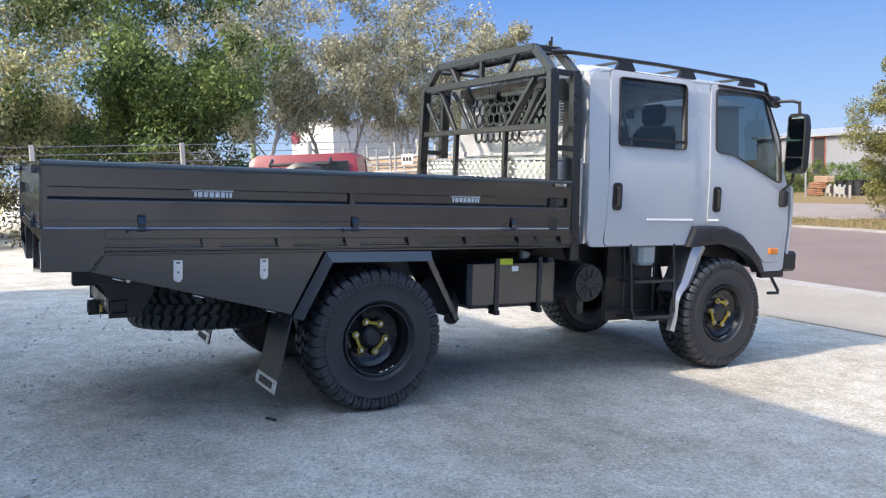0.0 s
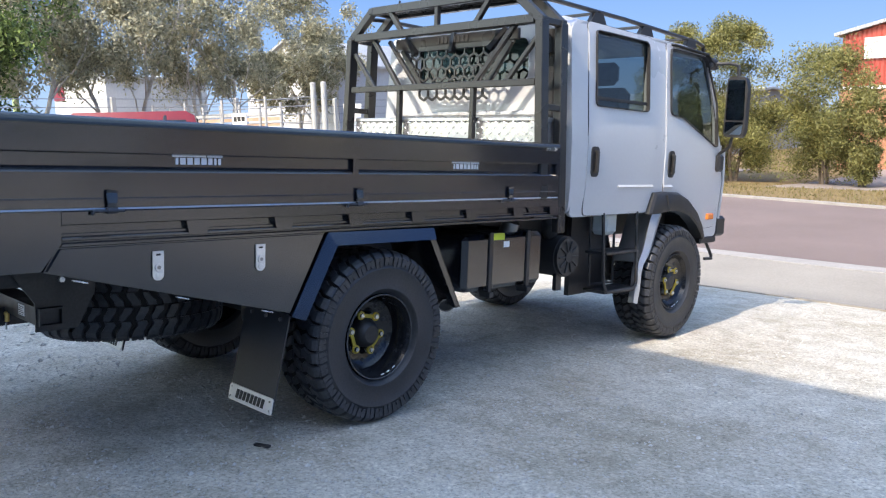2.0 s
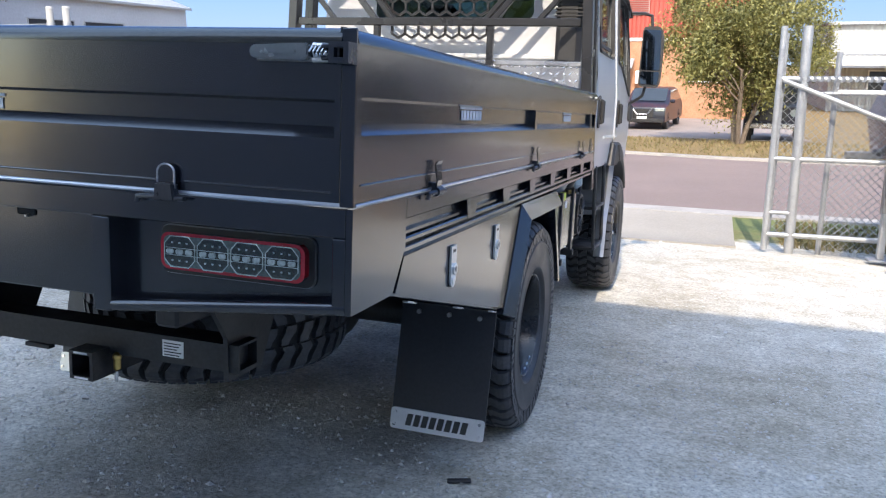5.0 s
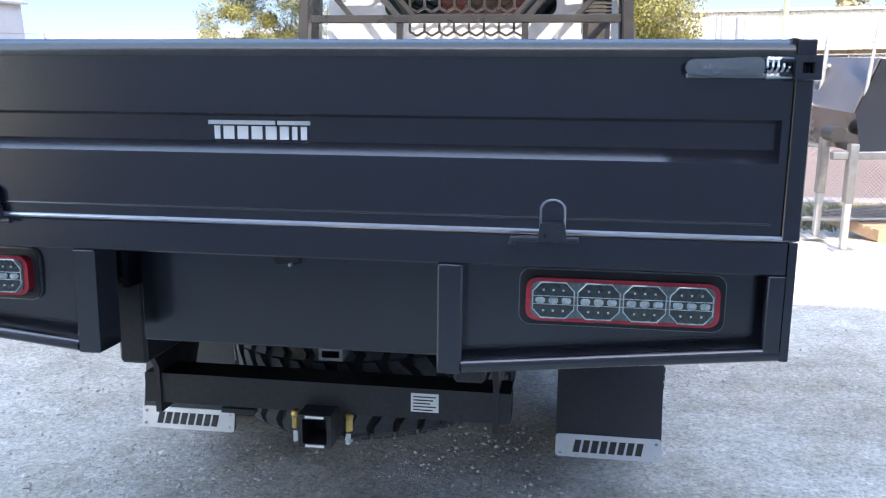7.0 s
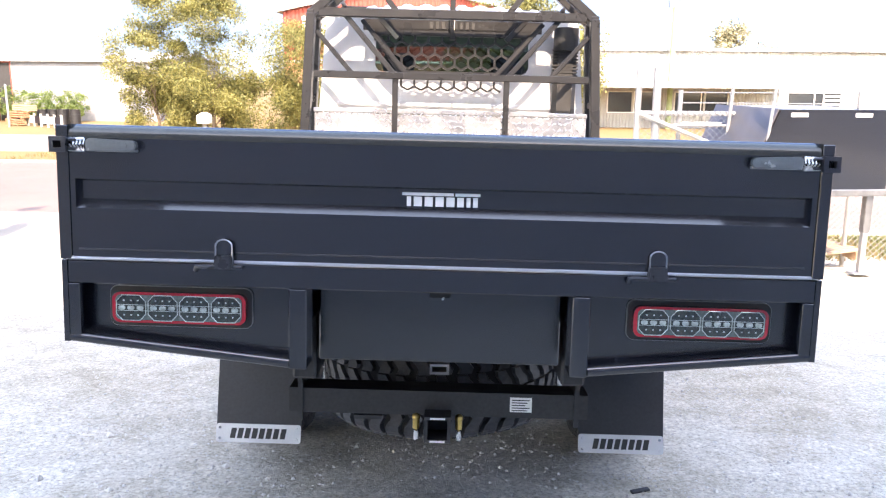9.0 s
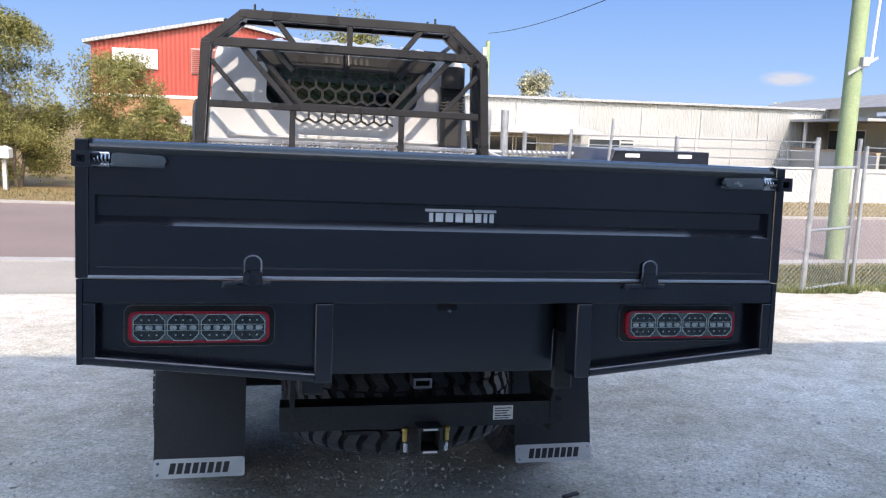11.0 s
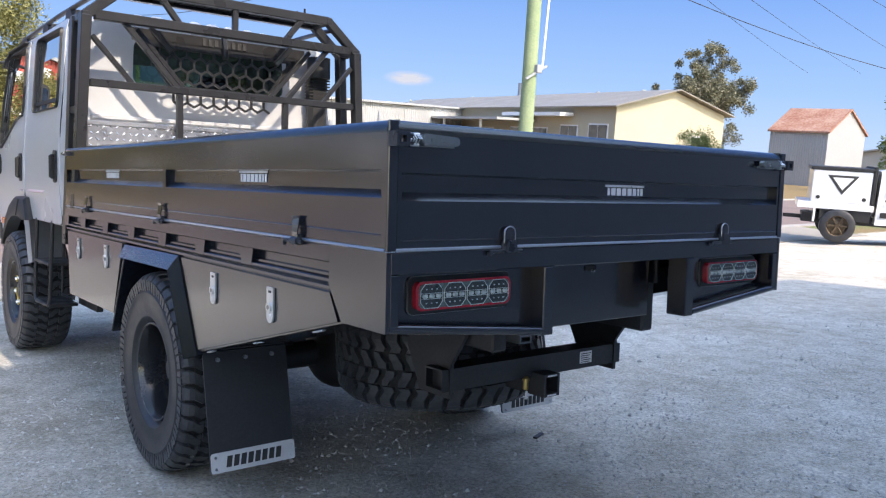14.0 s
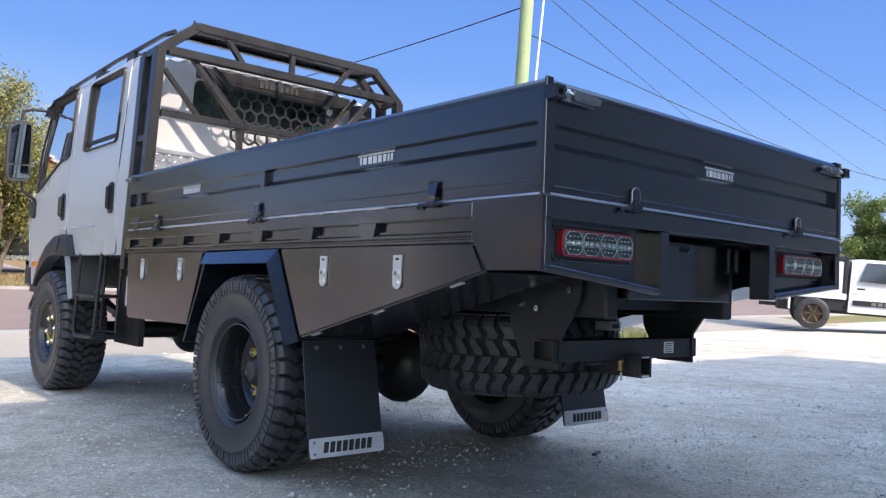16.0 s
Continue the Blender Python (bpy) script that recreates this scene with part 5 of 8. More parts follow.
        for (ya, za), (yb, zb) in (((5.02, 2.35), (5.6, 2.335)), ((5.6, 2.335), (5.76, 2.23))):
            bar(bm, (sx * (cab_x(za) + 0.02), ya, za), (sx * (cab_x(zb) + 0.025), yb, zb), 0.05, 0.014)
        part("door_visor", bm, PLASTIC, truck)
    # roof
    bm = bmesh.new()
    ny, nx = 14, 84
    grid = []
    for j in range(ny + 1):
        y = 3.66 + (5.60 - 3.66) * j / ny
        row = []
        for i in range(nx + 1):
            u = -1 + 2 * i / nx
            z = 2.358 + 0.075 * (1 - abs(u) ** 3.2)
            e = min(1, (y - 3.66) / 0.12)
            f = min(1, (5.60 - y) / 0.3)
            z -= 0.05 * (1 - e) ** 2 + 0.05 * (1 - f) ** 2
            if abs(u) < 0.82:
                z += 0.016 * smooth01(2.2 * math.sin(u * 21) ** 2 - 0.5) * min(1, f)
            row.append(bm.verts.new((u * 0.868, y, z)))
        grid.append(row)
    for j in range(ny):
        for i in range(nx):
            bm.faces.new((grid[j][i], grid[j][i + 1], grid[j + 1][i + 1], grid[j + 1][i]))
    thick(part("cab_roof", bm, WHITE, truck, "white painted cab roof", True), 0.03)
    # rear wall with its window
    bm = bmesh.new()

    def rear(u, v):
        return (u * cab_x(v) / 0.94, 3.655 - 0.03 * max(0, (2.0 - abs(v - 1.5) * 1.2)) * 0.4, v)
    sheet(bm, soften([(-0.94, 1.05), (0.94, 1.05), (0.94, 2.34), (-0.94, 2.34)], 0.06), [rounded(-0.56, 0.56, 1.96, 2.26, 0.06)], CUTS, rear)
    back = thick(part("cab_rear_wall", bm, WHITE, truck, "white painted cab rear wall", True), 0.03)
    bm = bmesh.new()
    sheet(bm, rounded(-0.555, 0.555, 1.965, 2.255, 0.06), [], (2.05, 2.15), lambda u, v: (u, 3.645, v))
    g = part("rear_window", bm, REARGLASS, back, "green tinted rear window")
    g.visible_shadow = False
    for k in range(7):
        z = 1.30 + 0.07 * k
        quick("pressed_rib", WHITE, back, box, -0.80, 0.80, 3.612, 3.640, z, z + 0.03, 0.006)
    # front, windscreen, bumper, floor, dash
    bm = bmesh.new()

    def front(u, v):
        lean = 5.97 + 0.05 * (1 - (u / 0.94) ** 2)
        return (u * cab_x(v) / 0.94, lean - max(0, v - 1.5) * 0.5, v)
    sheet(bm, [(-0.94 + 0.0, 0.80), (-0.4, 0.80), (0.0, 0.80), (0.4, 0.80), (0.94, 0.80), (0.94, 1.54), (0.4, 1.54), (0.0, 1.54), (-0.4, 1.54), (-0.94, 1.54)], [], CUTS, front)
    thick(part("cab_front", bm, WHITE, truck, "white painted cab front", True), 0.03)
    bm = bmesh.new()
    sheet(bm, [(-0.93, 1.54), (-0.4, 1.54), (0.0, 1.54), (0.4, 1.54), (0.93, 1.54), (0.93, 2.33), (0.4, 2.35), (0, 2.36), (-0.4, 2.35), (-0.93, 2.33)], [], (1.7, 1.9, 2.1, 2.25), front)
    g = part("windscreen", bm, BLUEGLASS, truck, "tinted windscreen")
    g.visible_shadow = False
    bm = bmesh.new()
    box(bm, -0.93, 0.93, 5.935, 6.13, 0.785, 0.965, 0.025)
    for sx in (1, -1):
        box(bm, min(sx * 0.86, sx * 0.925), max(sx * 0.86, sx * 0.925), 5.66, 5.96, 0.735, 0.792, 0.01)
    part("bumper", bm, PLASTIC, truck, "black front bumper", True)
    for sx in (1, -1):
        quick("lower_bracket", CHASSIS, truck, pipe, [(sx * 0.90, 5.80, 0.76), (sx * 0.925, 5.89, 0.62), (sx * 0.93, 5.88, 0.595), (sx * 0.93, 5.75, 0.60)], 0.014, 8)
    bm = bmesh.new()
    box(bm, -0.88, 0.88, 3.70, 5.85, 1.06, 1.12)
    box(bm, -0.88, 0.88, 5.50, 5.92, 1.12, 1.53, 0.04)
    part("cab_floor", bm, TRIM, truck)
    bm = bmesh.new()
    box(bm, -0.80, 0.80, 3.80, 4.25, 1.12, 1.5, 0.04)
    box(bm, -0.80, 0.80, 3.72, 3.90, 1.45, 1.95, 0.05)
    part("rear_seat", bm, SEAT, truck, "grey cloth rear bench", True)
    for x in (-0.45, 0.45):
        bm = bmesh.new()
        box(bm, x - 0.24, x + 0.24, 4.72, 5.15, 1.2, 1.45, 0.05)
        box(bm, x - 0.23, x + 0.23, 4.68, 4.82, 1.42, 2.0, 0.05)
        box(bm, x - 0.13, x + 0.13, 4.69, 4.79, 2.02, 2.2, 0.04)
        part("front_seat", bm, SEAT, truck, "grey cloth front seat", True)
    bm = bmesh.new()
    m = pose(0.45, 5.40, 1.68, -35, 0, 0)
    bmesh.ops.create_circle(bm, segments=24, radius=0.21, matrix=m)
    pts = [v.co.copy() for v in bm.verts]
    bm.clear()
    pipe(bm, pts + [pts[0]], 0.016, 8)
    tube(bm, (0.45, 5.40, 1.68), (0.45, 5.62, 1.4), 0.03)
    part("steering_wheel", bm, PLASTIC, truck, "black steering wheel", True)
    quick("washer_bottle", BOTTLE, truck, box, 0.66, 0.80, 4.33, 4.51, 0.86, 1.04, 0.03, label="milky plastic fluid bottle", smooth=True)
    # roof rails
    for sx in (1, -1):
        bm = bmesh.new()
        pipe(bm, [(sx * 0.80, 3.34, 2.45), (sx * 0.805, 3.50, 2.462), (sx * 0.81, 4.4, 2.462), (sx * 0.81, 5.55, 2.44), (sx * 0.80, 5.70, 2.425), (sx * 0.795, 5.74, 2.36)], 0.016, 10)
        rail = part("roof_rail", bm, CAGE, truck, "black tubular roof rail", True)
        for y in (4.05, 4.72, 5.45):
            quick("foot", PLASTIC, rail, prism, [(y - 0.10, 2.385), (y + 0.10, 2.385), (y + 0.05, 2.455), (y - 0.05, 2.455)], "x", sx * 0.79, sx * 0.825)
    for y in (4.05, 4.72, 5.45):
        quick("roof_bar", CAGE, truck, bar, (-0.8, y, 2.452), (0.8, y, 2.452), 0.035, 0.02)


def mirror(sx):
    x0, x1 = sx * 1.02, sx * 1.205
    bm = bmesh.new()
    prism(bm, soften([(x0, 1.66), (x1 - sx * 0.02, 1.65), (x1, 1.72), (x1 + sx * 0.004, 2.06), (x1 - sx * 0.02, 2.16), (x0 + sx * 0.01, 2.16)], 0.04), "y", 5.735, 5.83)
    bmesh.ops.bevel(bm, geom=[e for e in bm.edges if min(v.co.y for v in e.verts) > 5.82], offset=0.03, segments=3, affect="EDGES")
    mr = part("door_mirror", bm, PLASTIC, truck, "black door mirror housing on tube arms")
    quick("glass", MIRROR, mr, prism, soften([(x0 + sx * 0.015, 1.80), (x1 - sx * 0.012, 1.795), (x1 - sx * 0.02, 2.13), (x0 + sx * 0.02, 2.135)], 0.02), "y", 5.731, 5.737)
    quick("lower_glass", MIRROR, mr, prism, soften([(x0 + sx * 0.015, 1.68), (x1 - sx * 0.025, 1.675), (x1 - sx * 0.012, 1.782), (x0 + sx * 0.015, 1.787)], 0.02), "y", 5.729, 5.737)
    quick("arm", PLASTIC, mr, pipe, [(sx * 0.88, 5.72, 2.27), (sx * 1.02, 5.79, 2.275), (sx * 1.09, 5.79, 2.255), (sx * 1.105, 5.785, 2.14)], 0.013, 8, smooth=True)
    quick("arm", PLASTIC, mr, pipe, [(sx * 0.93, 5.84, 1.50), (sx * 1.0, 5.82, 1.54), (sx * 1.06, 5.80, 1.58), (sx * 1.085, 5.785, 1.68)], 0.013, 8, smooth=True)
    bm = bmesh.new()
    box(bm, min(sx * 0.925, sx * 0.985), max(sx * 0.925, sx * 0.985), 5.79, 5.89, 1.36, 1.51, 0.02)
    part("arm_base", bm, PLASTIC, mr, smooth=True)
    bm = bmesh.new()
    box(bm, min(sx * 0.86, sx * 0.92), max(sx * 0.86, sx * 0.92), 5.66, 5.78, 2.22, 2.32, 0.02)
    part("upper_base", bm, PLASTIC, mr, smooth=True)


GUARDGREY = mat("grey splash guard metal", (0.46, 0.465, 0.475), 0.32, 0.7, var=0.1)


def build_cage():
    BY, TY = 2.29, 2.485
    yr, yf = 3.265, 3.475
    for y, base, nm in ((yr, SEAM, "rear_hoop"), (yf, 0.94, "front_hoop")):
        bm = bmesh.new()
        pts = [(-0.975, y, base), (-0.92, y, BY), (-0.69, y, TY), (0.69, y, TY), (0.92, y, BY), (0.975, y, base)]
        for a, b in zip(pts, pts[1:]):
            bar(bm, a, b, 0.058, 0.075 if a[2] < BY - 0.1 or b[2] < BY - 0.1 else 0.05, (0, 1, 0))
        for p in pts[1:-1]:
            box(bm, p[0] - 0.027, p[0] + 0.027, y - 0.029, y + 0.029, p[2] - 0.026, p[2] + 0.026, 0.008)
        part(nm, bm, CAGE, truck, "black square tube hoop of the load cage")
    for sx in (1, -1):
        for x, z, w in ((0.69, TY, 0.045), (0.92, BY, 0.04), (0.945, 1.75, 0.04)):
            quick("hoop_link", CAGE, truck, bar, (sx * x, yr, z), (sx * x, yf, z), w)
    quick("upper_bar", CAGE, truck, bar, (-0.87, yr, 2.30), (0.87, yr, 2.30), 0.05, 0.055)
    quick("middle_bar", CAGE, truck, bar, (-0.90, yr - 0.005, 1.905), (0.90, yr - 0.005, 1.905), 0.04, 0.045)
    for a, b in (((-0.50, TY), (-0.36, 2.31)), ((0.0, TY), (0.0, 2.31)), ((0.50, TY), (0.36, 2.31))):
        quick("strut", CAGE, truck, bar, (a[0], yr, a[1]), (b[0], yr, b[1]), 0.036)
        quick("strut", CAGE, truck, bar, (a[0] * 0.98, yf - 0.03, 2.30), (b[0], yf - 0.06, 2.16), 0.036)
    for sx in (1, -1):
        quick("brace", CAGE, truck, bar, (sx * 0.70, yr + 0.02, 2.29), (sx * 0.375, yr, 1.915), 0.034)
        quick("brace", CAGE, truck, bar, (sx * 0.60, yr + 0.10, 2.27), (sx * 0.30, yr + 0.10, 1.93), 0.03)
        quick("brace", CAGE, truck, bar, (sx * 0.885, yr, 2.18), (sx * 0.65, yr, 1.915), 0.03)
        quick("upright", CAGE, truck, bar, (sx * 0.365, yr, 1.90), (sx * 0.365, yr, 1.19), 0.038)
        quick("antenna_stub", CAGE, truck, tube, (sx * 0.62, yf, TY), (sx * 0.62, yf, TY + 0.11), 0.008, 8)
        quick("antenna_stub", CAGE, truck, tube, (sx * 0.57, yf + 0.02, TY), (sx * 0.57, yf + 0.02, TY + 0.09), 0.008, 8)
    for y in (3.31, 3.355, 3.40, 3.44):
        quick("roof_slat", CAGE, truck, box, -0.68, 0.68, y - 0.014, y + 0.014, TY - 0.008, TY + 0.012, 0.003)
    # hexagon mesh in a tapered frame
    yh = yf - 0.03
    top, bot, xt, xb = 2.21, 1.93, 0.53, 0.33
    bm = bmesh.new()
    bar(bm, (-xt, yh, top), (xt, yh, top), 0.03, 0.05)
    bar(bm, (-xb, yh, bot), (xb, yh, bot), 0.03, 0.05)
    for sx in (1, -1):
        bar(bm, (sx * xt, yh, top), (sx * xb, yh, bot), 0.03, 0.05)
    box(bm, -0.60, 0.60, yh - 0.015, yh + 0.015, 2.215, 2.29, 0.004)
    mesh = part("mesh_frame", bm, CAGE, truck, "black frame of the hexagon mesh")

    def hexes(z0, z1, half):
        bm = bmesh.new()
        r = 0.052
        dx, dz = r * math.sqrt(3), r * 1.5
        k = 0
        z = z0
        done = set()
        while z <= z1 + 0.01:
            x = -0.7 + (dx / 2 if k % 2 else 0)
            while x < 0.7:
                pts = [(x + r * math.sin(radians(60 * j)), z + r * math.cos(radians(60 * j))) for j in range(6)]
                for a, b in zip(pts, pts[1:] + pts[:1]):
                    key = tuple(sorted(((round(a[0], 3), round(a[1], 3)), (round(b[0], 3), round(b[1], 3)))))
                    lim = half((a[1] + b[1]) / 2)
                    if key in done or max(abs(a[0]), abs(b[0])) > lim or not (z0 - 0.02 <= min(a[1], b[1]) and max(a[1], b[1]) <= z1 + 0.03):
                        continue
                    done.add(key)
                    bar(bm, (a[0], yh, a[1]), (b[0], yh, b[1]), 0.014, 0.014, (0, 1, 0), 0)
                x += dx
            z += dz
            k += 1
        return bm
    part("hexagon_mesh", hexes(1.94, 2.20, lambda z: xb + (xt - xb) * (z - bot) / (top - bot) + 0.03), CAGE, mesh, "black hexagon steel mesh")
    part("hexagon_mesh", hexes(1.80, 1.90, lambda z: 0.36), CAGE, mesh, "black hexagon steel mesh")
    for k in range(8):
        c = (k - 3.5) * 0.04
        quick("cut_mark", PRINT, mesh, box, c - 0.014, c + 0.012, yh - 0.022, yh - 0.014, 2.23, 2.275, 0.002)
    # tread plate box across the front of the tray
    bm = bmesh.new()
    box(bm, -0.905, 0.905, 3.305, 3.60, SEAM, 1.66, 0.006)
    tb = part("tread_plate_box", bm, ALU, truck, "aluminium tread plate box across the tray")
    bm = bmesh.new()
    box(bm, -0.91, 0.91, 3.298, 3.60, 1.66, 1.69, 0.006)
    part("lid", bm, ALU, tb)
    bm = bmesh.new()
    for j in range(13):
        for i in range(47):
            x, z = -0.885 + 0.0385 * i, SEAM + 0.025 + 0.0385 * j
            a = 0.65 if (i + j) % 2 else -0.65
            m = Matrix.Translation((x, 3.3045, z)) @ Matrix.Rotation(a, 4, "Y")
            vs = [bm.verts.new(m @ Vector(p)) for p in ((-0.019, 0, 0), (0, 0, -0.0055), (0.019, 0, 0), (0, 0, 0.0055), (-0.007, -0.003, 0), (0.007, -0.003, 0))]
            for f in ((0, 1, 4), (1, 5, 4), (1, 2, 5), (2, 3, 5), (3, 4, 5), (3, 0, 4)):
                bm.faces.new([vs[q] for q in f])
    part("raised_tread", bm, TREADGLINT, tb)
    # intake stack behind the cab
    bm = bmesh.new()
    box(bm, 0.70, 0.86, 3.53, 3.62, 1.0, 2.16, 0.03)
    tube(bm, (0.78, 3.545, 2.12), (0.78, 3.545, 2.27), 0.085, 20)
    st = part("air_intake", bm, PLASTIC, truck, "black plastic air intake stack", True)
    for k in range(9):
        z = 1.95 + k * 0.022
        quick("louvre", PLASTIC, st, box, 0.695, 0.865, 3.525, 3.6, z, z + 0.01)
    bm = bmesh.new()
    pts = [(0.82, 3.55, 1.1), (0.84, 3.56, 1.0), (0.80, 3.62, 0.93), (0.74, 3.72, 0.86)]
    pipe(bm, pts, 0.05, 14)
    part("hose", bm, PLASTIC, st, smooth=True)


build_cab()
build_cage()

# ---- the street and what stands round it ----


def shed(name, x0, x1, y0, y1, base, eave, peak, wall, roof, label, ridge="y", overhang=0.3):
    """A gabled shed; ridge: the axis along which its ridge runs."""
    b = thing(name, pose(0, 0, 0), label, "building", "buildings")
    bm = bmesh.new()
    if ridge == "y":
        prism(bm, [(x0, base), (x1, base), (x1, eave), ((x0 + x1) / 2, peak), (x0, eave)], "y", y0, y1)
    else:
        prism(bm, [(y0, base), (y1, base), (y1, eave), ((y0 + y1) / 2, peak), (y0, eave)], "x", x0, x1)
    part("wall", bm, wall, b)
    bm = bmesh.new()
    o = overhang
    lo0, hi0 = (x0, x1) if ridge == "y" else (y0, y1)
    ax = "y" if ridge == "y" else "x"
    a0, a1 = (y0, y1) if ridge == "y" else (x0, x1)
    mid = (lo0 + hi0) / 2
    s = (peak - eave) / (mid - lo0)
    prism(bm, [(lo0 - o, eave - o * s + 0.02), (mid, peak + 0.02), (hi0 + o, eave - o * s + 0.02), (hi0 + o, eave - o * s + 0.17), (mid, peak + 0.17), (lo0 - o, eave - o * s + 0.17)], ax, a0 - o, a1 + o)
    part("roof", bm, roof, b)
    return b


def opening(parent, name, x0, x1, y, z0, z1, glassy=True, face=-1, axis="y"):
    """A framed window or door standing in a wall that faces along an axis."""
    def b3(bm, a0, a1, d0, d1, c0, c1):
        d0, d1 = sorted((y + face * d0, y + face * d1))
        if axis == "y":
            box(bm, a0, a1, d0, d1, c0, c1)
        else:
            box(bm, d0, d1, a0, a1, c0, c1)
    bm = bmesh.new()
    for r in ((x0 - 0.06, x1 + 0.06, 0, 0.06, z1, z1 + 0.06), (x0 - 0.06, x1 + 0.06, 0, 0.08, z0 - 0.06, z0), (x0 - 0.06, x0, 0, 0.06, z0, z1), (x1, x1 + 0.06, 0, 0.06, z0, z1)):
        b3(bm, *r)
    if glassy:
        m = (x0 + x1) / 2
        b3(bm, m - 0.03, m + 0.03, 0.01, 0.05, z0, z1)
    w = part(name, bm, FRAMEW if glassy else FASCIA, parent)
    bm = bmesh.new()
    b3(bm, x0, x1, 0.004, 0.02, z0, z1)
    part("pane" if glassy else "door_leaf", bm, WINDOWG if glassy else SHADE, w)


def street_buildings():
    # red and brick workshop over the street
    y0 = 38.5
    FARZ = FARSIDE - 0.5
    b = shed("red_brick_workshop", -8.4, 3.4, y0, 62, FARZ, 4.85, 6.1, REDWALL, ROOFMETAL, "red ribbed metal workshop over an orange brick ground floor")
    quick("white_band", FRAMEW, b, box, -8.45, 3.45, y0 - 0.10, y0, 2.42, 2.56)
    quick("brick_wall", BRICK, b, box, -8.4, 3.4, y0 - 0.06, y0, FARZ, 2.42)
    d = quick("sign", PAPER, b, box, -7.45, -5.45, y0 - 0.14, y0 - 0.06, 3.75, 4.65, label="white sign board with grey marks")
    bm = bmesh.new()
    for k in range(5):
        box(bm, -6.6 + 0.2 * k, -6.47 + 0.2 * k, y0 - 0.155, y0 - 0.14, 4.13, 4.45)
    part("sign_mark", bm, FASCIA, d)
    bm = bmesh.new()
    for k in range(6):
        a0, a1 = radians(70 + 37 * k), radians(70 + 37 * (k + 1))
        bar(bm, (-6.95 + 0.26 * math.cos(a0), y0 - 0.15, 4.2 + 0.26 * math.sin(a0)), (-6.95 + 0.26 * math.cos(a1), y0 - 0.15, 4.2 + 0.26 * math.sin(a1)), 0.08, 0.02, (0, 1, 0), 0)
    part("sign_swirl", bm, FASCIA, d)
    v = quick("vent", FASCIA, b, box, -3.95, -1.55, y0 - 0.06, y0 - 0.02, 3.6, 4.8)
    for k in range(12):
        quick("louvre", REDDARK, v, box, -3.92, -1.58, y0 - 0.14, y0 - 0.05, 3.66 + 0.094 * k, 3.71 + 0.094 * k)
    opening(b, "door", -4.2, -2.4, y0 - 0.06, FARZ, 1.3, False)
    bm = bmesh.new()
    prism(bm, [(y0 - 1.1, 1.22), (y0 - 0.06, 1.62), (y0 - 0.06, 1.56), (y0 - 1.1, 1.16)], "x", -4.5, -2.1)
    part("awning", bm, ROOFMETAL, b)
    quick("air_conditioner", FRAMEW, b, box, -2.0, -1.05, y0 - 0.4, y0 - 0.06, 0.45, 1.05, 0.03)
    opening(b, "window", 0.4, 1.8, y0 - 0.06, 0.6, 1.7)
    # white warehouse farther along the far side
    b = shed("white_warehouse", 7.5, 42.0, 48.0, 62.0, FARSIDE - 0.5, 3.45, 3.75, WHITEWALL, ROOFMETAL, "long white metal warehouse with a low zinc roof", "x")
    for k in range(8):
        quick("wall_joint", FASCIA, b, box, 11.0 + 4.4 * k - 0.06, 11.0 + 4.4 * k + 0.06, 47.93, 48.0, FARSIDE - 0.5, 3.1)
    bm = bmesh.new()
    prism(bm, [(44.5, 1.45), (48.0, 1.75), (48.0, 1.6), (44.5, 1.3)], "x", 7.0, 20.0)
    part("verandah", bm, FASCIA, b)
    for x in (9.5, 13.6, 20.5):
        opening(b, "window", x, x + 3.2, 48.0, -0.2, 1.0)
    bm = bmesh.new()
    for k in range(10):
        box(bm, 20.4, 30.4, 43.0, 43.04, STREET + 0.1 + 0.22 * k, STREET + 0.22 + 0.22 * k)
    for k in range(5):
        box(bm, 20.4 + 2.5 * k - 0.04, 20.4 + 2.5 * k + 0.04, 42.95, 43.0, FARSIDE - 0.5, 1.75)
    tagged(part("slat_screen", bm, FASCIA), "grey slatted screen before a warehouse", "fence")
    # cream building with verandah
    y0, x0, x1 = 27.5, 24.5, 33.6
    b = thing("cream_office_building", pose(0, 0, 0), "cream rendered building with a low zinc roof and verandah", "building")
    e, pk = 3.6, 4.75
    bm = bmesh.new()
    # gable wall faces the street corner; the long side runs back to the left
    L, Rr = Vector((43.0, 66.0)), Vector((33.8, 28.4))
    G = Vector((43.6, 27.8))
    n1 = (Rr - L).normalized()
    n2 = (G - Rr).normalized()
    far = L + (G - Rr)
    lo = [bm.verts.new((p.x, p.y, FARSIDE - 0.5)) for p in (L, Rr, G, far)]
    hi = [bm.verts.new((p.x, p.y, e)) for p in (L, Rr, G, far)]
    mid1, mid2 = (Rr + G) / 2, (L + far) / 2
    r1, r2 = bm.verts.new((mid1.x, mid1.y, pk)), bm.verts.new((mid2.x, mid2.y, pk))
    bm.faces.new((lo[0], lo[1], hi[1], hi[0]))
    bm.faces.new((lo[1], lo[2], hi[2], r1, hi[1]))
    bm.faces.new((lo[2], lo[3], hi[3], hi[2]))
    bm.faces.new((lo[3], lo[0], hi[0], r2, hi[3]))
    bmesh.ops.recalc_face_normals(bm, faces=bm.faces)
    part("wall", bm, BEIGE, b)
    bm = bmesh.new()
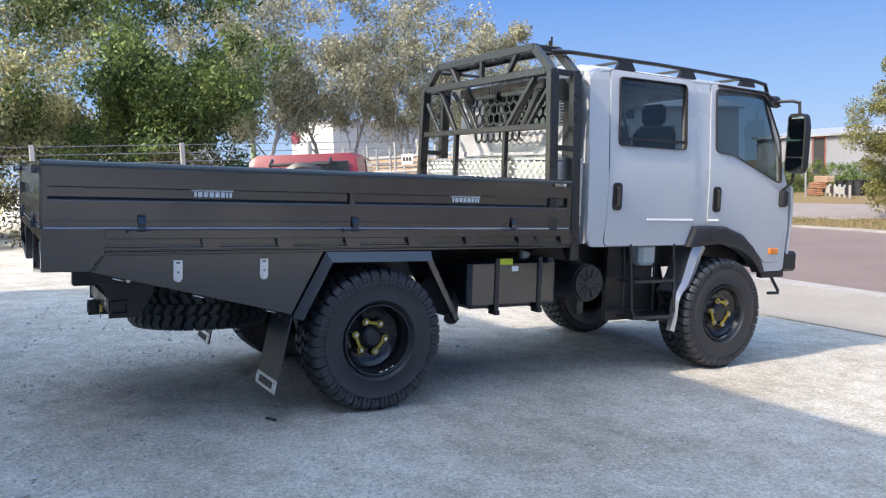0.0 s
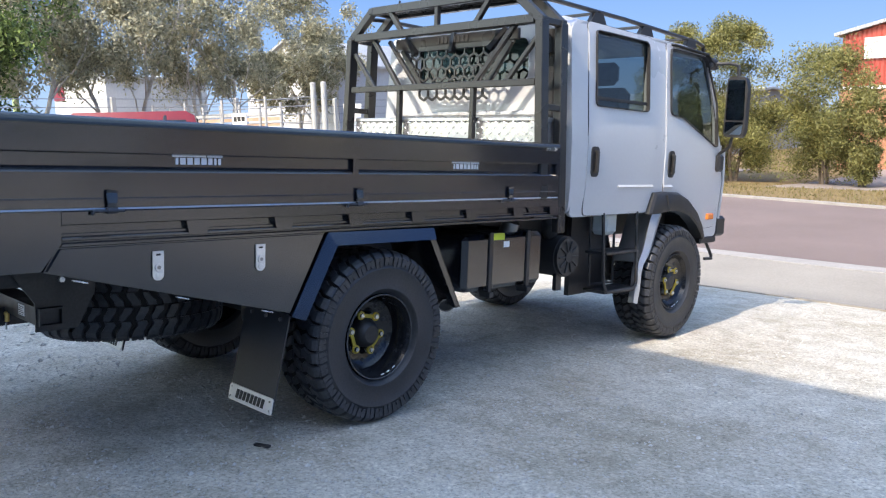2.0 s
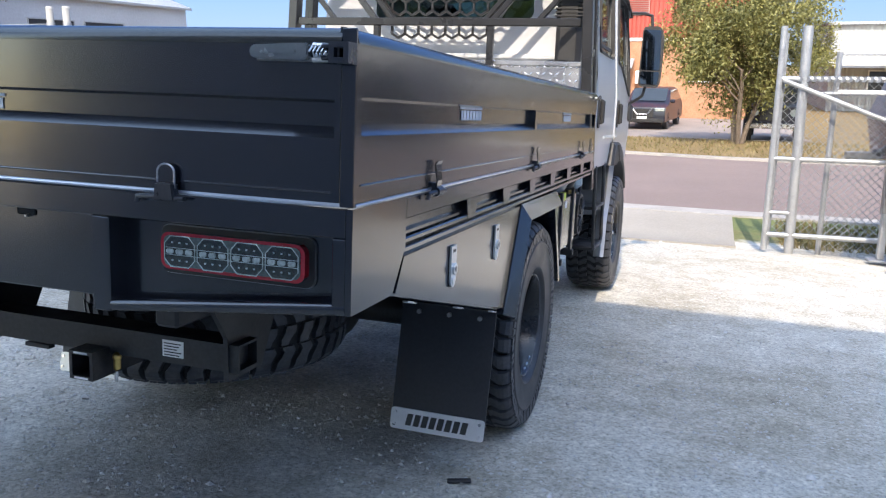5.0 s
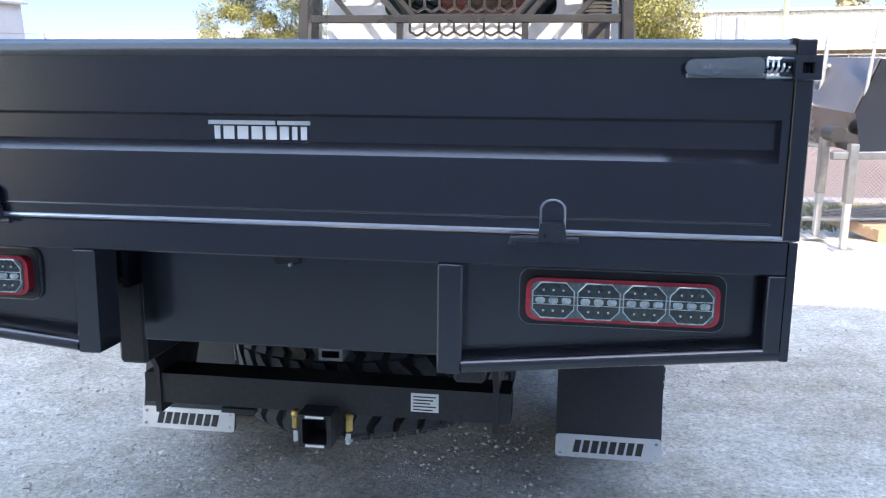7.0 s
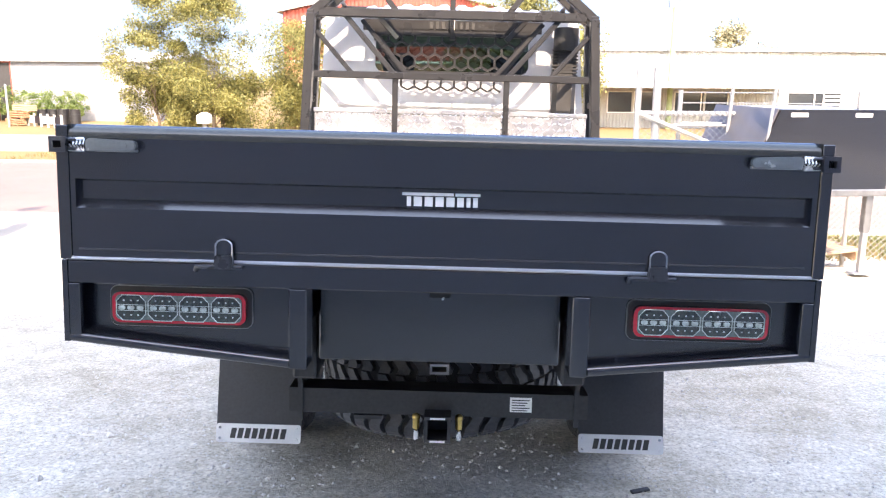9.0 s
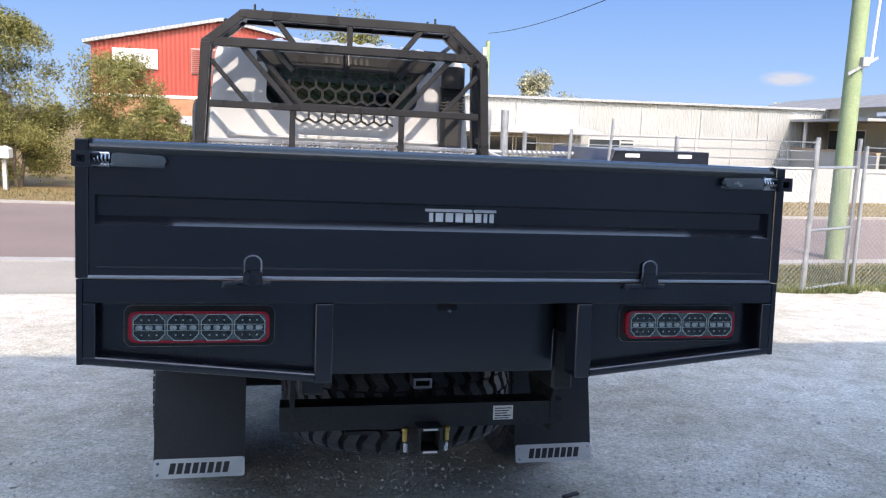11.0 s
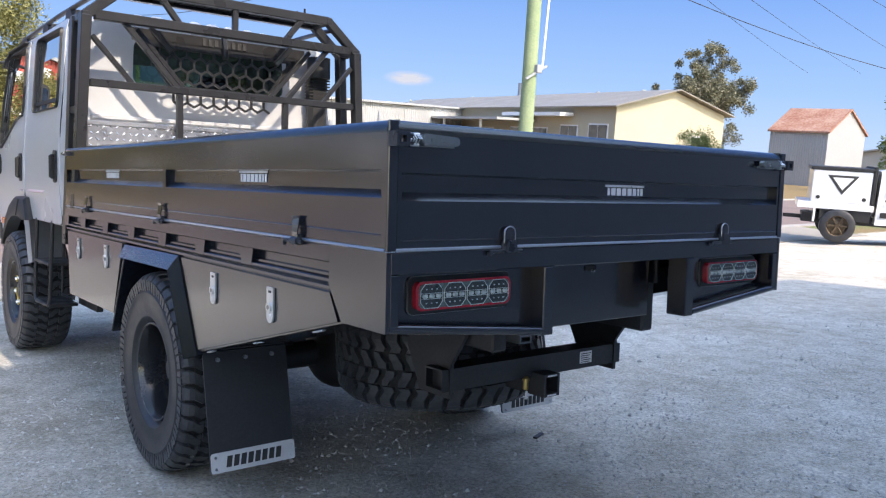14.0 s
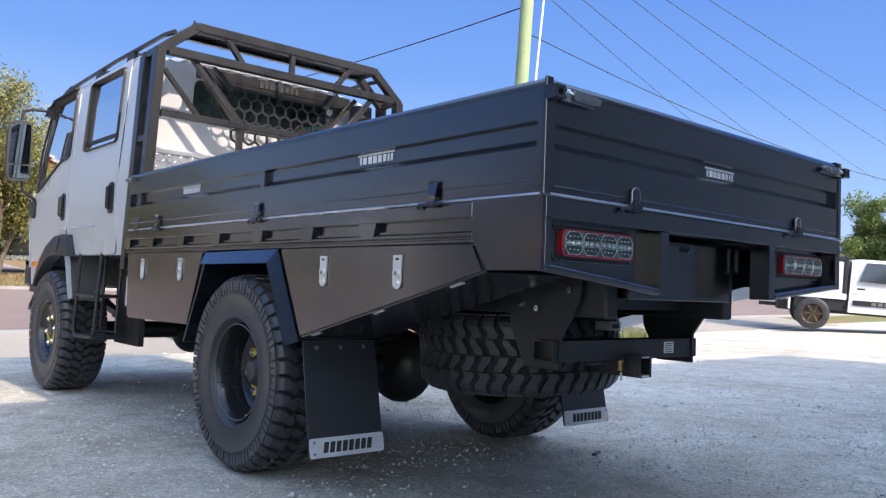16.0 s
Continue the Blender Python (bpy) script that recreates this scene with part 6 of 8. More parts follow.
    for A, B in ((L, Rr), (far, G)):
        out = (A - (mid2 if A == L else mid2)).normalized() * 0.5
        a, c = A + out - n1 * 0.5, B + out + n1 * 0.5
        p = [(a.x, a.y, e - 0.08), (c.x, c.y, e - 0.08), (mid1.x + n1.x * 0.5, mid1.y + n1.y * 0.5, pk + 0.06), (mid2.x - n1.x * 0.5, mid2.y - n1.y * 0.5, pk + 0.06)]
        v0 = [bm.verts.new(q) for q in p]
        v1 = [bm.verts.new((q[0], q[1], q[2] + 0.07)) for q in p]
        bm.faces.new(v0), bm.faces.new(v1)
        for i in range(4):
            bm.faces.new((v0[i], v0[(i + 1) % 4], v1[(i + 1) % 4], v1[i]))
    bmesh.ops.recalc_face_normals(bm, faces=bm.faces)
    part("roof", bm, ROOFCREAM, b)
    back = Vector((n1.y, -n1.x))

    def on_wall(nm, a, w, z0, z1, mtl, d0=0.0, d1=0.05, parent=b):
        p, q = L + n1 * a, L + n1 * (a + w)
        bm = bmesh.new()
        P = [p + back * d0, q + back * d0, q + back * d1, p + back * d1]
        prism(bm, [(v.x, v.y) for v in P], "z", z0, z1)
        return part(nm, bm, mtl, parent)
    on_wall("verandah_roof", -9.0, 39.0, 2.62, 2.78, FASCIA, 0.0, 3.0)
    on_wall("window_hood", 27.0, 7.4, 2.98, 3.2, FRAMEW, 0.0, 1.0)
    # flat dark sheet on the wall, painted as the verandah's shade
    on_wall("painted_recess_shade", 2.0, 13.0, 0.4, 2.5, SHADE, 0.0, 0.03)
    on_wall("low_wall", 1.0, 30.0, FARSIDE - 0.5, 0.75, PALE, 2.6, 2.75)
    on_wall("sill_line", 1.0, 30.0, 0.75, 0.85, TIMBER, 2.55, 2.8)
    w2 = quick("low_boundary_wall", PALE, None, box, 15.5, 27.5, 25.2, 25.4, STREET - 0.3, 0.42)
    tagged(w2, "low pale rendered wall along the far verge", "wall")
    for a in (3.0, 9.0, 15.0, 21.0, 27.0):
        on_wall("verandah_post", a, 0.14, 0.75, 2.62, FRAMEW, 2.6, 2.75)
    for a, w, z0, z1 in ((18.9, 5.0, 0.8, 2.1), (26.6, 4.8, 0.95, 2.2), (33.1, 1.8, 1.65, 2.4), (36.2, 1.8, 1.72, 2.5)):
        f = on_wall("window", a - 0.08, w + 0.16, z0 - 0.08, z1 + 0.08, FRAMEW, 0.0, 0.04)
        for k in range(2):
            on_wall("pane", a + k * (w / 2 + 0.03), w / 2 - 0.03, z0, z1, WINDOWG, 0.04, 0.06, f)
    p, q = Rr + n2 * 6.6, Rr + n2 * 7.6
    o2 = Vector((n2.y, -n2.x)) * 0.05
    bm = bmesh.new()
    prism(bm, [(v.x, v.y) for v in (p, q, q + o2, p + o2)], "z", 1.1, 2.2)
    w = part("gable_window", bm, FRAMEW, b)
    bm = bmesh.new()
    p, q = p + n2 * 0.08 + o2, q - n2 * 0.08 + o2
    prism(bm, [(v.x, v.y) for v in (p, q, q + o2 * 0.3, p + o2 * 0.3)], "z", 1.18, 2.12)
    part("pane", bm, WINDOWG, w)
    for a in (18.5,):
        c = L + n1 * a + (far - L).normalized() * 6
        quick("roof_flue", GALV, b, tube, (c.x, c.y, 3.9), (c.x, c.y, 6.0), 0.34, 14, smooth=True)
    for a in (10.0, 30.0, 35.0):
        c = L + n1 * a + (far - L).normalized() * 5.5
        quick("roof_vent", GALV, b, tube, (c.x, c.y, 4.3), (c.x, c.y, 5.0), 0.14, 10, smooth=True)
    # rusty roofed house
    shed("rusty_roofed_shed", 62.2, 68.6, 30.2, 35.2, FARSIDE - 0.5, 3.3, 5.2, GREYWALL, RUSTROOF, "grey shed with a rusty red metal roof", "y", 0.18)
    shed("far_grey_shed", 74, 88, 27, 34, FARSIDE - 0.5, 1.6, 2.3, PALE, ROOFMETAL, "low grey shed in the distance", "x")
    # warehouses behind the trees, past the cab
    b = shed("pale_warehouse", -43.8, -34, 30, 48, FARSIDE - 0.5, 4.95, 6.75, WALLGREY, ROOFMETAL, "white painted warehouse with dark roller doors", "y", 0.3)
    for a in (34.0, 38.2):
        opening(b, "roller_door", a, a + 3.3, -34.0, FARSIDE - 0.5, 3.65, False, 1, "x")
    b = shed("grey_warehouse", -59.0, -50, 23.0, 30.5, FARSIDE - 0.5, 5.0, 5.4, WALLGREY, ROOFMETAL, "low white warehouse behind gum trees", "y")
    quick("red_sign", CARRED, b, box, -58.8, -57.0, 22.9, 23.0, 3.8, 4.8)
    b = shed("far_white_shed", -34, -19, 50, 64, FARSIDE - 0.5, 2.6, 3.2, FARSHADED, ROOFMETAL, "low white shed across the street behind trees", "x")
    opening(b, "door", -29.35, -28.45, 50.0, FARSIDE - 0.5, 2.5, False)
    for x in (-29.4, -28.44):
        quick("door_jamb", REDDARK, b, box, x - 0.03, x + 0.03, 49.9, 50.0, FARSIDE - 0.5, 2.55)
    quick("door_head", REDDARK, b, box, -29.45, -28.39, 49.9, 50.0, 2.5, 2.62)
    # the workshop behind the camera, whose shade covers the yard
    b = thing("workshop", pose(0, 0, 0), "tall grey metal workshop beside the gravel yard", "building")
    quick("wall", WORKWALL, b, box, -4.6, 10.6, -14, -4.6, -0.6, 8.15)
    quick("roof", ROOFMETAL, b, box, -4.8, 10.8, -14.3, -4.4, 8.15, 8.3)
    # doors are added, unseen, and kept pale to bounce light on to the tail
    for x in (-3.8, 3.6):
        d = quick("roller_door", BOUNCEDOOR, b, box, x, x + 6.2, -4.6, -4.55, -0.2, 5.2)
        for k in range(27):
            quick("door_slat", BOUNCEDOOR, d, box, x + 0.05, x + 6.15, -4.55, -4.535, -0.15 + 0.198 * k, 0.02 + 0.198 * k)
    # added, unseen block that dims the horizon's reflection in the truck's right side
    quick("unseen_reflection_block", WORKWALL, b, box, 12.5, 20.0, -14, -2.0, -0.8, 4.0)
    quick("unseen_block_roof", ROOFMETAL, b, box, 12.3, 20.2, -14.2, -1.8, 4.0, 4.12)


REDDARK = mat("red louvre", (0.33, 0.07, 0.05), 0.6)
# White wall whose shade is put into a bluish grey base.
FARSHADED = mat("white wall, shade painted in", (0.24, 0.245, 0.265), 0.8, var=0.08, scale=0.4, fine=8)
WALLGREY = mat("grey white painted wall", (0.44, 0.447, 0.465), 0.8, var=0.08, scale=0.4, fine=8)
# Unseen workshop cladding and doors, set pale to bounce light on the tail.
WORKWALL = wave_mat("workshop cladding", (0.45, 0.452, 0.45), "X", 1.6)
BOUNCEDOOR = mat("grey bounce door", (0.36, 0.365, 0.37), 0.5, var=0.08, scale=1.0, fine=30)
ROOFCREAM = wave_mat("cream roof sheeting", (0.225, 0.21, 0.185), "X", 1.4, 0.5)
street_buildings()


# ---- trees ----


def tree(name, x, y, h, spread, material, bark, label, seed, leaves=6000, leaf=0.16, trunk=0.16, bare=0.3, clumps=40, stems=1, droop=0.0, tight=1.0):
    rnd = random.Random(seed)
    t = thing(name, pose(x, y, gz(x, y)), label, "tree" if h > 2.6 else "bush", name.replace("_", " ") + "s")
    bm = bmesh.new()
    tips = []

    def limb(p, d, ln, r, depth):
        steps = 4
        for k in range(steps):
            d = (d + Vector((rnd.uniform(-.2, .2), rnd.uniform(-.2, .2), rnd.uniform(-0.05, .16)))).normalized()
            q = p + d * ln / steps
            r2 = r * (0.86 if depth else 0.9)
            tube(bm, p, q, r, 7 if depth < 2 else 5, r2)
            p, r = q, r2
            if depth > 0 or k > 0:
                tips.append(p.copy())
        if depth < 3:
            for k in range(3 if depth else 5):
                a = rnd.uniform(0, 6.28)
                out = Vector((math.cos(a), math.sin(a), rnd.uniform(0.25, 0.9))).normalized()
                limb(p.lerp(p - d * ln * 0.5, rnd.random()), (d * 0.5 + out).normalized(), ln * rnd.uniform(0.5, 0.75), r * 0.62, depth + 1)
    for s in range(stems):
        a = 2 * math.pi * s / stems + rnd.random()
        lean = 0.28 if stems > 1 else 0.06
        limb(Vector((0.12 * math.cos(a) * (stems > 1), 0.12 * math.sin(a) * (stems > 1), -0.1)), Vector((lean * math.cos(a), lean * math.sin(a), 1)), h * (0.42 if bare > 0.15 else 0.3), trunk / (1 if stems == 1 else 1.5), 0)
    part("trunk", bm, bark, t)
    # crown: leaves in many ragged clumps
    cs = []
    for k in range(clumps):
        if tips and rnd.random() < 0.5:
            c = rnd.choice(tips).copy()
            c = Vector((c.x * 1.05, c.y * 1.05, c.z))
        else:
            a, u = rnd.uniform(0, 6.28), rnd.random() ** 0.5
            zz = rnd.uniform(bare, 1.0)
            prof = math.sin(math.pi * min(1, max(0.0, (zz - bare) / (1.02 - bare))) ** 0.75) ** 0.6 if bare < 0.95 else 1
            c = Vector((spread * u * prof * math.cos(a), spread * u * prof * math.sin(a), zz * h))
        if c.z < bare * h * 0.9 or math.hypot(c.x, c.y) > spread * 1.1 or c.z > h:
            a = rnd.uniform(0, 6.28)
            c = Vector((spread * 0.5 * rnd.random() * math.cos(a), spread * 0.5 * rnd.random() * math.sin(a), rnd.uniform(bare + 0.1, 0.92) * h))
        cs.append((c, spread * tight * rnd.uniform(0.16, 0.34)))
    rs = np.random.RandomState(seed)
    k = np.arange(leaves) % len(cs)
    ctr, rad = np.array([tuple(c) for c, _ in cs])[k], np.array([r for _, r in cs])[k]
    v = rs.normal(size=(leaves, 3)) * (1, 1, 0.75)
    v *= (rad * rs.random_sample(leaves) ** 0.45 / np.linalg.norm(v, axis=1))[:, None]
    p = ctr + v
    p[:, 2] -= droop * rad * rs.random_sample(leaves)
    a, b2 = rs.uniform(0, 6.28, leaves), rs.uniform(-1.2, 1.2, leaves)
    u = np.stack((np.cos(a) * np.cos(b2), np.sin(a) * np.cos(b2), np.sin(b2) - droop * 0.6), 1)
    u /= np.linalg.norm(u, axis=1)[:, None]
    w = np.cross(u, rs.uniform(-1, 1, (leaves, 3)))
    w /= np.linalg.norm(w, axis=1)[:, None] + 1e-6
    s = (leaf * rs.uniform(0.6, 1.3, leaves))[:, None]
    quad = np.stack((p, p + u * s * 0.5 + w * s * 0.2, p + u * s, p + u * s * 0.5 - w * s * 0.2), 1)[p[:, 2] > 0.05]
    vs, fs = quad.reshape(-1, 3).tolist(), np.arange(4 * len(quad)).reshape(-1, 4).tolist()
    me = bpy.data.meshes.new("crown")
    me.from_pydata(vs, [], fs)
    me.materials.append(material)
    c = new("crown", me)
    c.parent = t
    return t


GUMLABEL = "tall grey-barked gum tree with thin olive foliage"
tree("gum_tree", -27.5, 9.5, 10.8, 4.4, GUM, BARK, GUMLABEL, 11, 34000, 0.18, 0.16, 0.38, 170, 2, 0.8, 0.52)
tree("gum_tree", -30.0, 14.8, 11.8, 4.6, GUM, BARK, GUMLABEL, 12, 28000, 0.18, 0.16, 0.42, 160, 2, 0.8, 0.52)
tree("gum_tree", -30.0, 19.6, 11.5, 4.8, GUM, BARK, GUMLABEL, 13, 26000, 0.18, 0.14, 0.42, 150, 3, 0.8, 0.52)
tree("gum_tree", -33.0, 27.0, 10.5, 4.2, GUM, BARK, GUMLABEL, 14, 36000, 0.2, 0.2, 0.34, 120, 2, 0.8, 0.55)
DARKLABEL = "dense dark green tree behind the boundary fence"
tree("dark_tree", -19.3, 4.6, 10.0, 3.9, DARKGREEN, DARKBARK, DARKLABEL, 21, 80000, 0.15, 0.2, 0.10, 170, 2, 0.4, 0.75)
tree("scrub_tree", -19.5, -0.8, 9.0, 3.6, SCRUB, DARKBARK, "tangled olive scrub tree behind the fence", 22, 42000, 0.14, 0.14, 0.05, 170, 5, 0.4, 0.6)
tree("scrub_tree", -18.5, -5.5, 9.0, 3.8, SCRUB, DARKBARK, "tangled olive scrub tree behind the fence", 23, 40000, 0.14, 0.14, 0.05, 170, 5, 0.4, 0.6)
tree("scrub_tree", -24.0, 2.5, 8.0, 4.0, SCRUB, DARKBARK, "tangled olive scrub tree behind the fence", 24, 34000, 0.15, 0.14, 0.05, 150, 5, 0.4, 0.6)
OLABEL = "dense olive street tree on the far verge"
tree("street_tree", -5.7, 28.6, 4.6, 2.5, OLIVE, DARKBARK, OLABEL, 31, 46000, 0.1, 0.1, 0.08, 80, 3)
tree("street_tree", -9.2, 29.1, 5.9, 2.05, OLIVE, DARKBARK, OLABEL, 32, 60000, 0.105, 0.12, 0.08, 90, 3)
tree("street_tree", -11.3, 29.8, 5.9, 2.05, OLIVE, DARKBARK, OLABEL, 33, 60000, 0.105, 0.12, 0.08, 90, 3)
tree("street_tree", -4.1, 27.3, 3.1, 1.3, OLIVE, DARKBARK, OLABEL, 37, 22000, 0.1, 0.07, 0.08, 50, 3, 0.5)
tree("street_tree", 2.4, 24.0, 5.6, 2.35, OLIVE, DARKBARK, OLABEL, 34, 60000, 0.11, 0.12, 0.2, 130, 3, 0.8)
tree("small_tree", -1.9, 27.9, 2.4, 0.62, BUSHGREEN, DARKBARK, "small multi-stemmed tree on the dry verge", 35, 1500, 0.10, 0.035, 0.5, 30, 4)
tree("round_bush", 33.6, 23.0, 3.3, 1.75, BUSHGREEN, DARKBARK, "round dark bush before the cream building", 36, 30000, 0.1, 0.07, 0.05, 70, 3)
tree("gum_tree", 62.0, 42.0, 12.0, 4.2, DISTANTGUM, BARK, "tall gum tree beyond the cream building", 41, 52000, 0.22, 0.3, 0.22, 190, 2, 0.7, 0.5)
tree("green_tree", 53.6, 19.9, 6.6, 2.9, FRESHGREEN, DARKBARK, "broad green tree beyond the parked ute", 42, 40000, 0.22, 0.2, 0.2, 60, 3)
tree("gum_tree", 24.0, 70.0, 7.0, 4.0, GUM, BARK, "distant gum tree over a warehouse roof", 43, 16000, 0.36, 0.3, 0.3, 40, 2)
tree("gum_tree", 52.0, 74.0, 6.0, 2.4, GUM, BARK, "distant gum tree over a warehouse roof", 44, 8000, 0.36, 0.3, 0.3, 30, 2)

for k, y in enumerate((-9.5, -6.6, -3.9, -1.2, 1.6, 4.4, 7.2)):
    tree("undergrowth_bush", -15.2 - 0.5 * (k % 2), y, 1.5 + 0.25 * (k % 3), 1.7, UNDER, DARKBARK, "low dark undergrowth bush behind the wire fence", 60 + k, 9000, 0.11, 0.05, 0.0, 60, 4)


def driveway_gate():
    """A tall gate leaf hung on a heavy post beside the driveway, braced and clad in wire mesh."""
    g = thing("driveway_gate", pose(2.33, 8.14, -0.6), "tall galvanised pipe gate leaf with a diagonal brace and wire mesh", "gate", "gates")

    def rod(nm, a, b, r, n=12):
        quick(nm, GALV, g, tube, (a[0], a[2], a[1]), (b[0], b[2], b[1]), r, n, smooth=True)
    rod("stile", (0, -0.02, 0), (0, 2.42, 0), 0.034)
    rod("stile", (0.04, 0.02, 0.06), (0.04, 2.35, 0.06), 0.02)
    rod("hinge_post", (0.265, -0.05, 0.02), (0.235, 2.42, 0.02), 0.052)
    for z, r in ((0.16, 0.03), (1.01, 0.027), (1.87, 0.03)):
        rod("rail", (0, z, 0), (2.2, z, 0.0), r)
    rod("short_rail", (0, 0.41, 0), (0.25, 0.41, 0), 0.024)
    rod("short_rail", (0.4, 1.72, 0.03), (1.3, 1.72, 0.03), 0.02)
    rod("brace", (0.03, 1.86, -0.04), (1.12, 1.43, -0.04), 0.026)
    rod("upright", (1.12, 1.40, -0.03), (1.16, 2.2, -0.03), 0.024)
    bm = bmesh.new()
    for a in range(-22, 27):
        for sg in (1, -1):
            ends = []
            for z in (0.18, 1.85):
                ends.append((0.085 * a + (z - 0.18 if sg > 0 else 1.85 - z), z))
            (xa, za), (xb, zb) = ends
            lo, hi = (0.02, 2.18)
            t0, t1 = sorted(((lo - xa) / (xb - xa), (hi - xa) / (xb - xa)))
            t0, t1 = max(0.0, t0), min(1.0, t1)
            if t1 - t0 > 0.03:
                p = [(xa + (xb - xa) * t, 0.0, za + (zb - za) * t) for t in (t0, t1)]
                tube(bm, p[0], p[1], 0.0024, 4)
    part("wire_mesh", bm, WIRE, g)
    bm = bmesh.new()
    for k in range(30):
        x = 0.2 + 0.068 * k
        tube(bm, (x, -0.03, 1.87), (x + 0.03, 0.03, 1.87), 0.034, 6)
    part("mesh_tie", bm, WIRE, g)


def fences():
    """Chain-link fence on pipe posts with barbed strands, and gates standing open."""
    y = 8.9

    def panel(x0, x1, yy, nm, label, top=1.85, strands=3, gate=False, y1=None):
        y1 = yy if y1 is None else y1
        f = thing(nm, pose(0, 0, 0), label, "gate" if gate else "fence", "gates" if gate else "fence lengths")
        zb = gz((x0 + x1) / 2, yy) if gz(x0, yy) > STREET else STREET
        A, B = Vector((x0, yy, 0)), Vector((x1, y1, 0))
        ln = (B - A).length
        d = (B - A).normalized()

        def P(a, z):
            p = A + d * a
            return (p.x, p.y, zb + z)
        n = max(1, round(ln / 2.6)) if not gate else 1
        for k in range(n + 1):
            bm = bmesh.new()
            tube(bm, P(ln * k / n, 0), P(ln * k / n, top + (0.42 if not gate else 0.45)), 0.03 if not gate else 0.034, 10)
            part("post", bm, GALV, f, smooth=True)
        for z in ((0.05, top / 2, top) if gate else (top,)):
            quick("rail", GALV, f, tube, P(0, z), P(ln, z), 0.022, 8, smooth=True)
        for k in range(strands):
            z = top + 0.13 * (k + 1)
            quick("barbed_strand", WIRE, f, tube, P(0, z), P(ln, z), 0.008, 5)
        bm = bmesh.new()
        s, zz = 0.085, top - 0.03
        vs, fs = [], []

        def wire(a0, z0, a1, z1):
            q0, q1 = Vector(P(a0, z0)), Vector(P(a1, z1))
            u = Vector((0, 0, 1)).cross(q1 - q0).normalized() * 0.0022
            w = (q1 - q0).cross(u).normalized() * 0.0022
            c = len(vs)
            for q in (q0, q1):
                vs.extend((q + u, q + w, q - u - w))
            fs.extend(((c, c + 1, c + 4, c + 3), (c + 1, c + 2, c + 5, c + 4), (c + 2, c, c + 3, c + 5)))
        a = -zz
        while a < ln:
            for sg in (1, -1):
                a0, a1 = (a, a + zz) if sg > 0 else (a + zz, a)
                z0, z1 = 0.03, zz
                c0, c1 = max(0.0, min(ln, a0)), max(0.0, min(ln, a1))
                if abs(c1 - c0) > 0.02:
                    t0, t1 = (c0 - a0) / (a1 - a0), (c1 - a0) / (a1 - a0)
                    wire(c0, z0 + (z1 - z0) * t0, c1, z0 + (z1 - z0) * t1)
            a += s
        me = bpy.data.meshes.new("chain_link")
        me.from_pydata(vs, [], fs)
        me.materials.append(WIRE)
        o = new("chain_link", me)
        o.parent = f
        bm.free()
        return f
    FL = "galvanised chain-link fence with barbed strands along the street"
    panel(2.92, 7.45, 8.36, "chain_link_fence", FL)
    panel(8.65, 12.68, 8.75, "chain_link_fence", FL)
    panel(7.5, 8.6, 8.4, "pipe_gate", "galvanised pipe gate leaf in the fence", 1.9, 0, True, 8.85)
    driveway_gate()
    panel(12.82, 13.7, 8.78, "open_gate", "galvanised pipe gate standing open beside the second driveway", 1.85, 0, True, 9.42)
    f = thing("boundary_fence", pose(0, 0, 0), "barbed wire fence on pale posts before dark trees", "fence")
    pts = [(-13.5, -11.5 + 3.1 * k) for k in range(11)]
    for x, y2 in pts:
        z = gz(x, y2)
        quick("post", PALE, f, box, x - 0.05, x + 0.05, y2 - 0.05, y2 + 0.05, z, 2.17, 0.01)
    for z in (1.25, 1.5, 1.75, 1.95, 2.13):
        quick("barbed_strand", WIRE, f, tube, (pts[0][0], pts[0][1], z), (pts[-1][0], pts[-1][1], z), 0.009, 5)
    # timber and pipe fence far down the side boundary
    f = thing("yard_fence", pose(0, 0, 0), "white posts with brown timber rails beside the verge", "fence")
    for k in range(9):
        x, y2 = -18 + 0.85 * k, 9.9
        quick("post", PALE, f, tube, (x, y2, STREET), (x, y2, 1.98), 0.035, 8)
    for k in range(7):
        z = 0.95 + 0.125 * k
        quick("rail", TIMBER if k < 6 else PALE, f, box, -18, -11.2, 9.93, 9.96, z, z + 0.085)


fences()


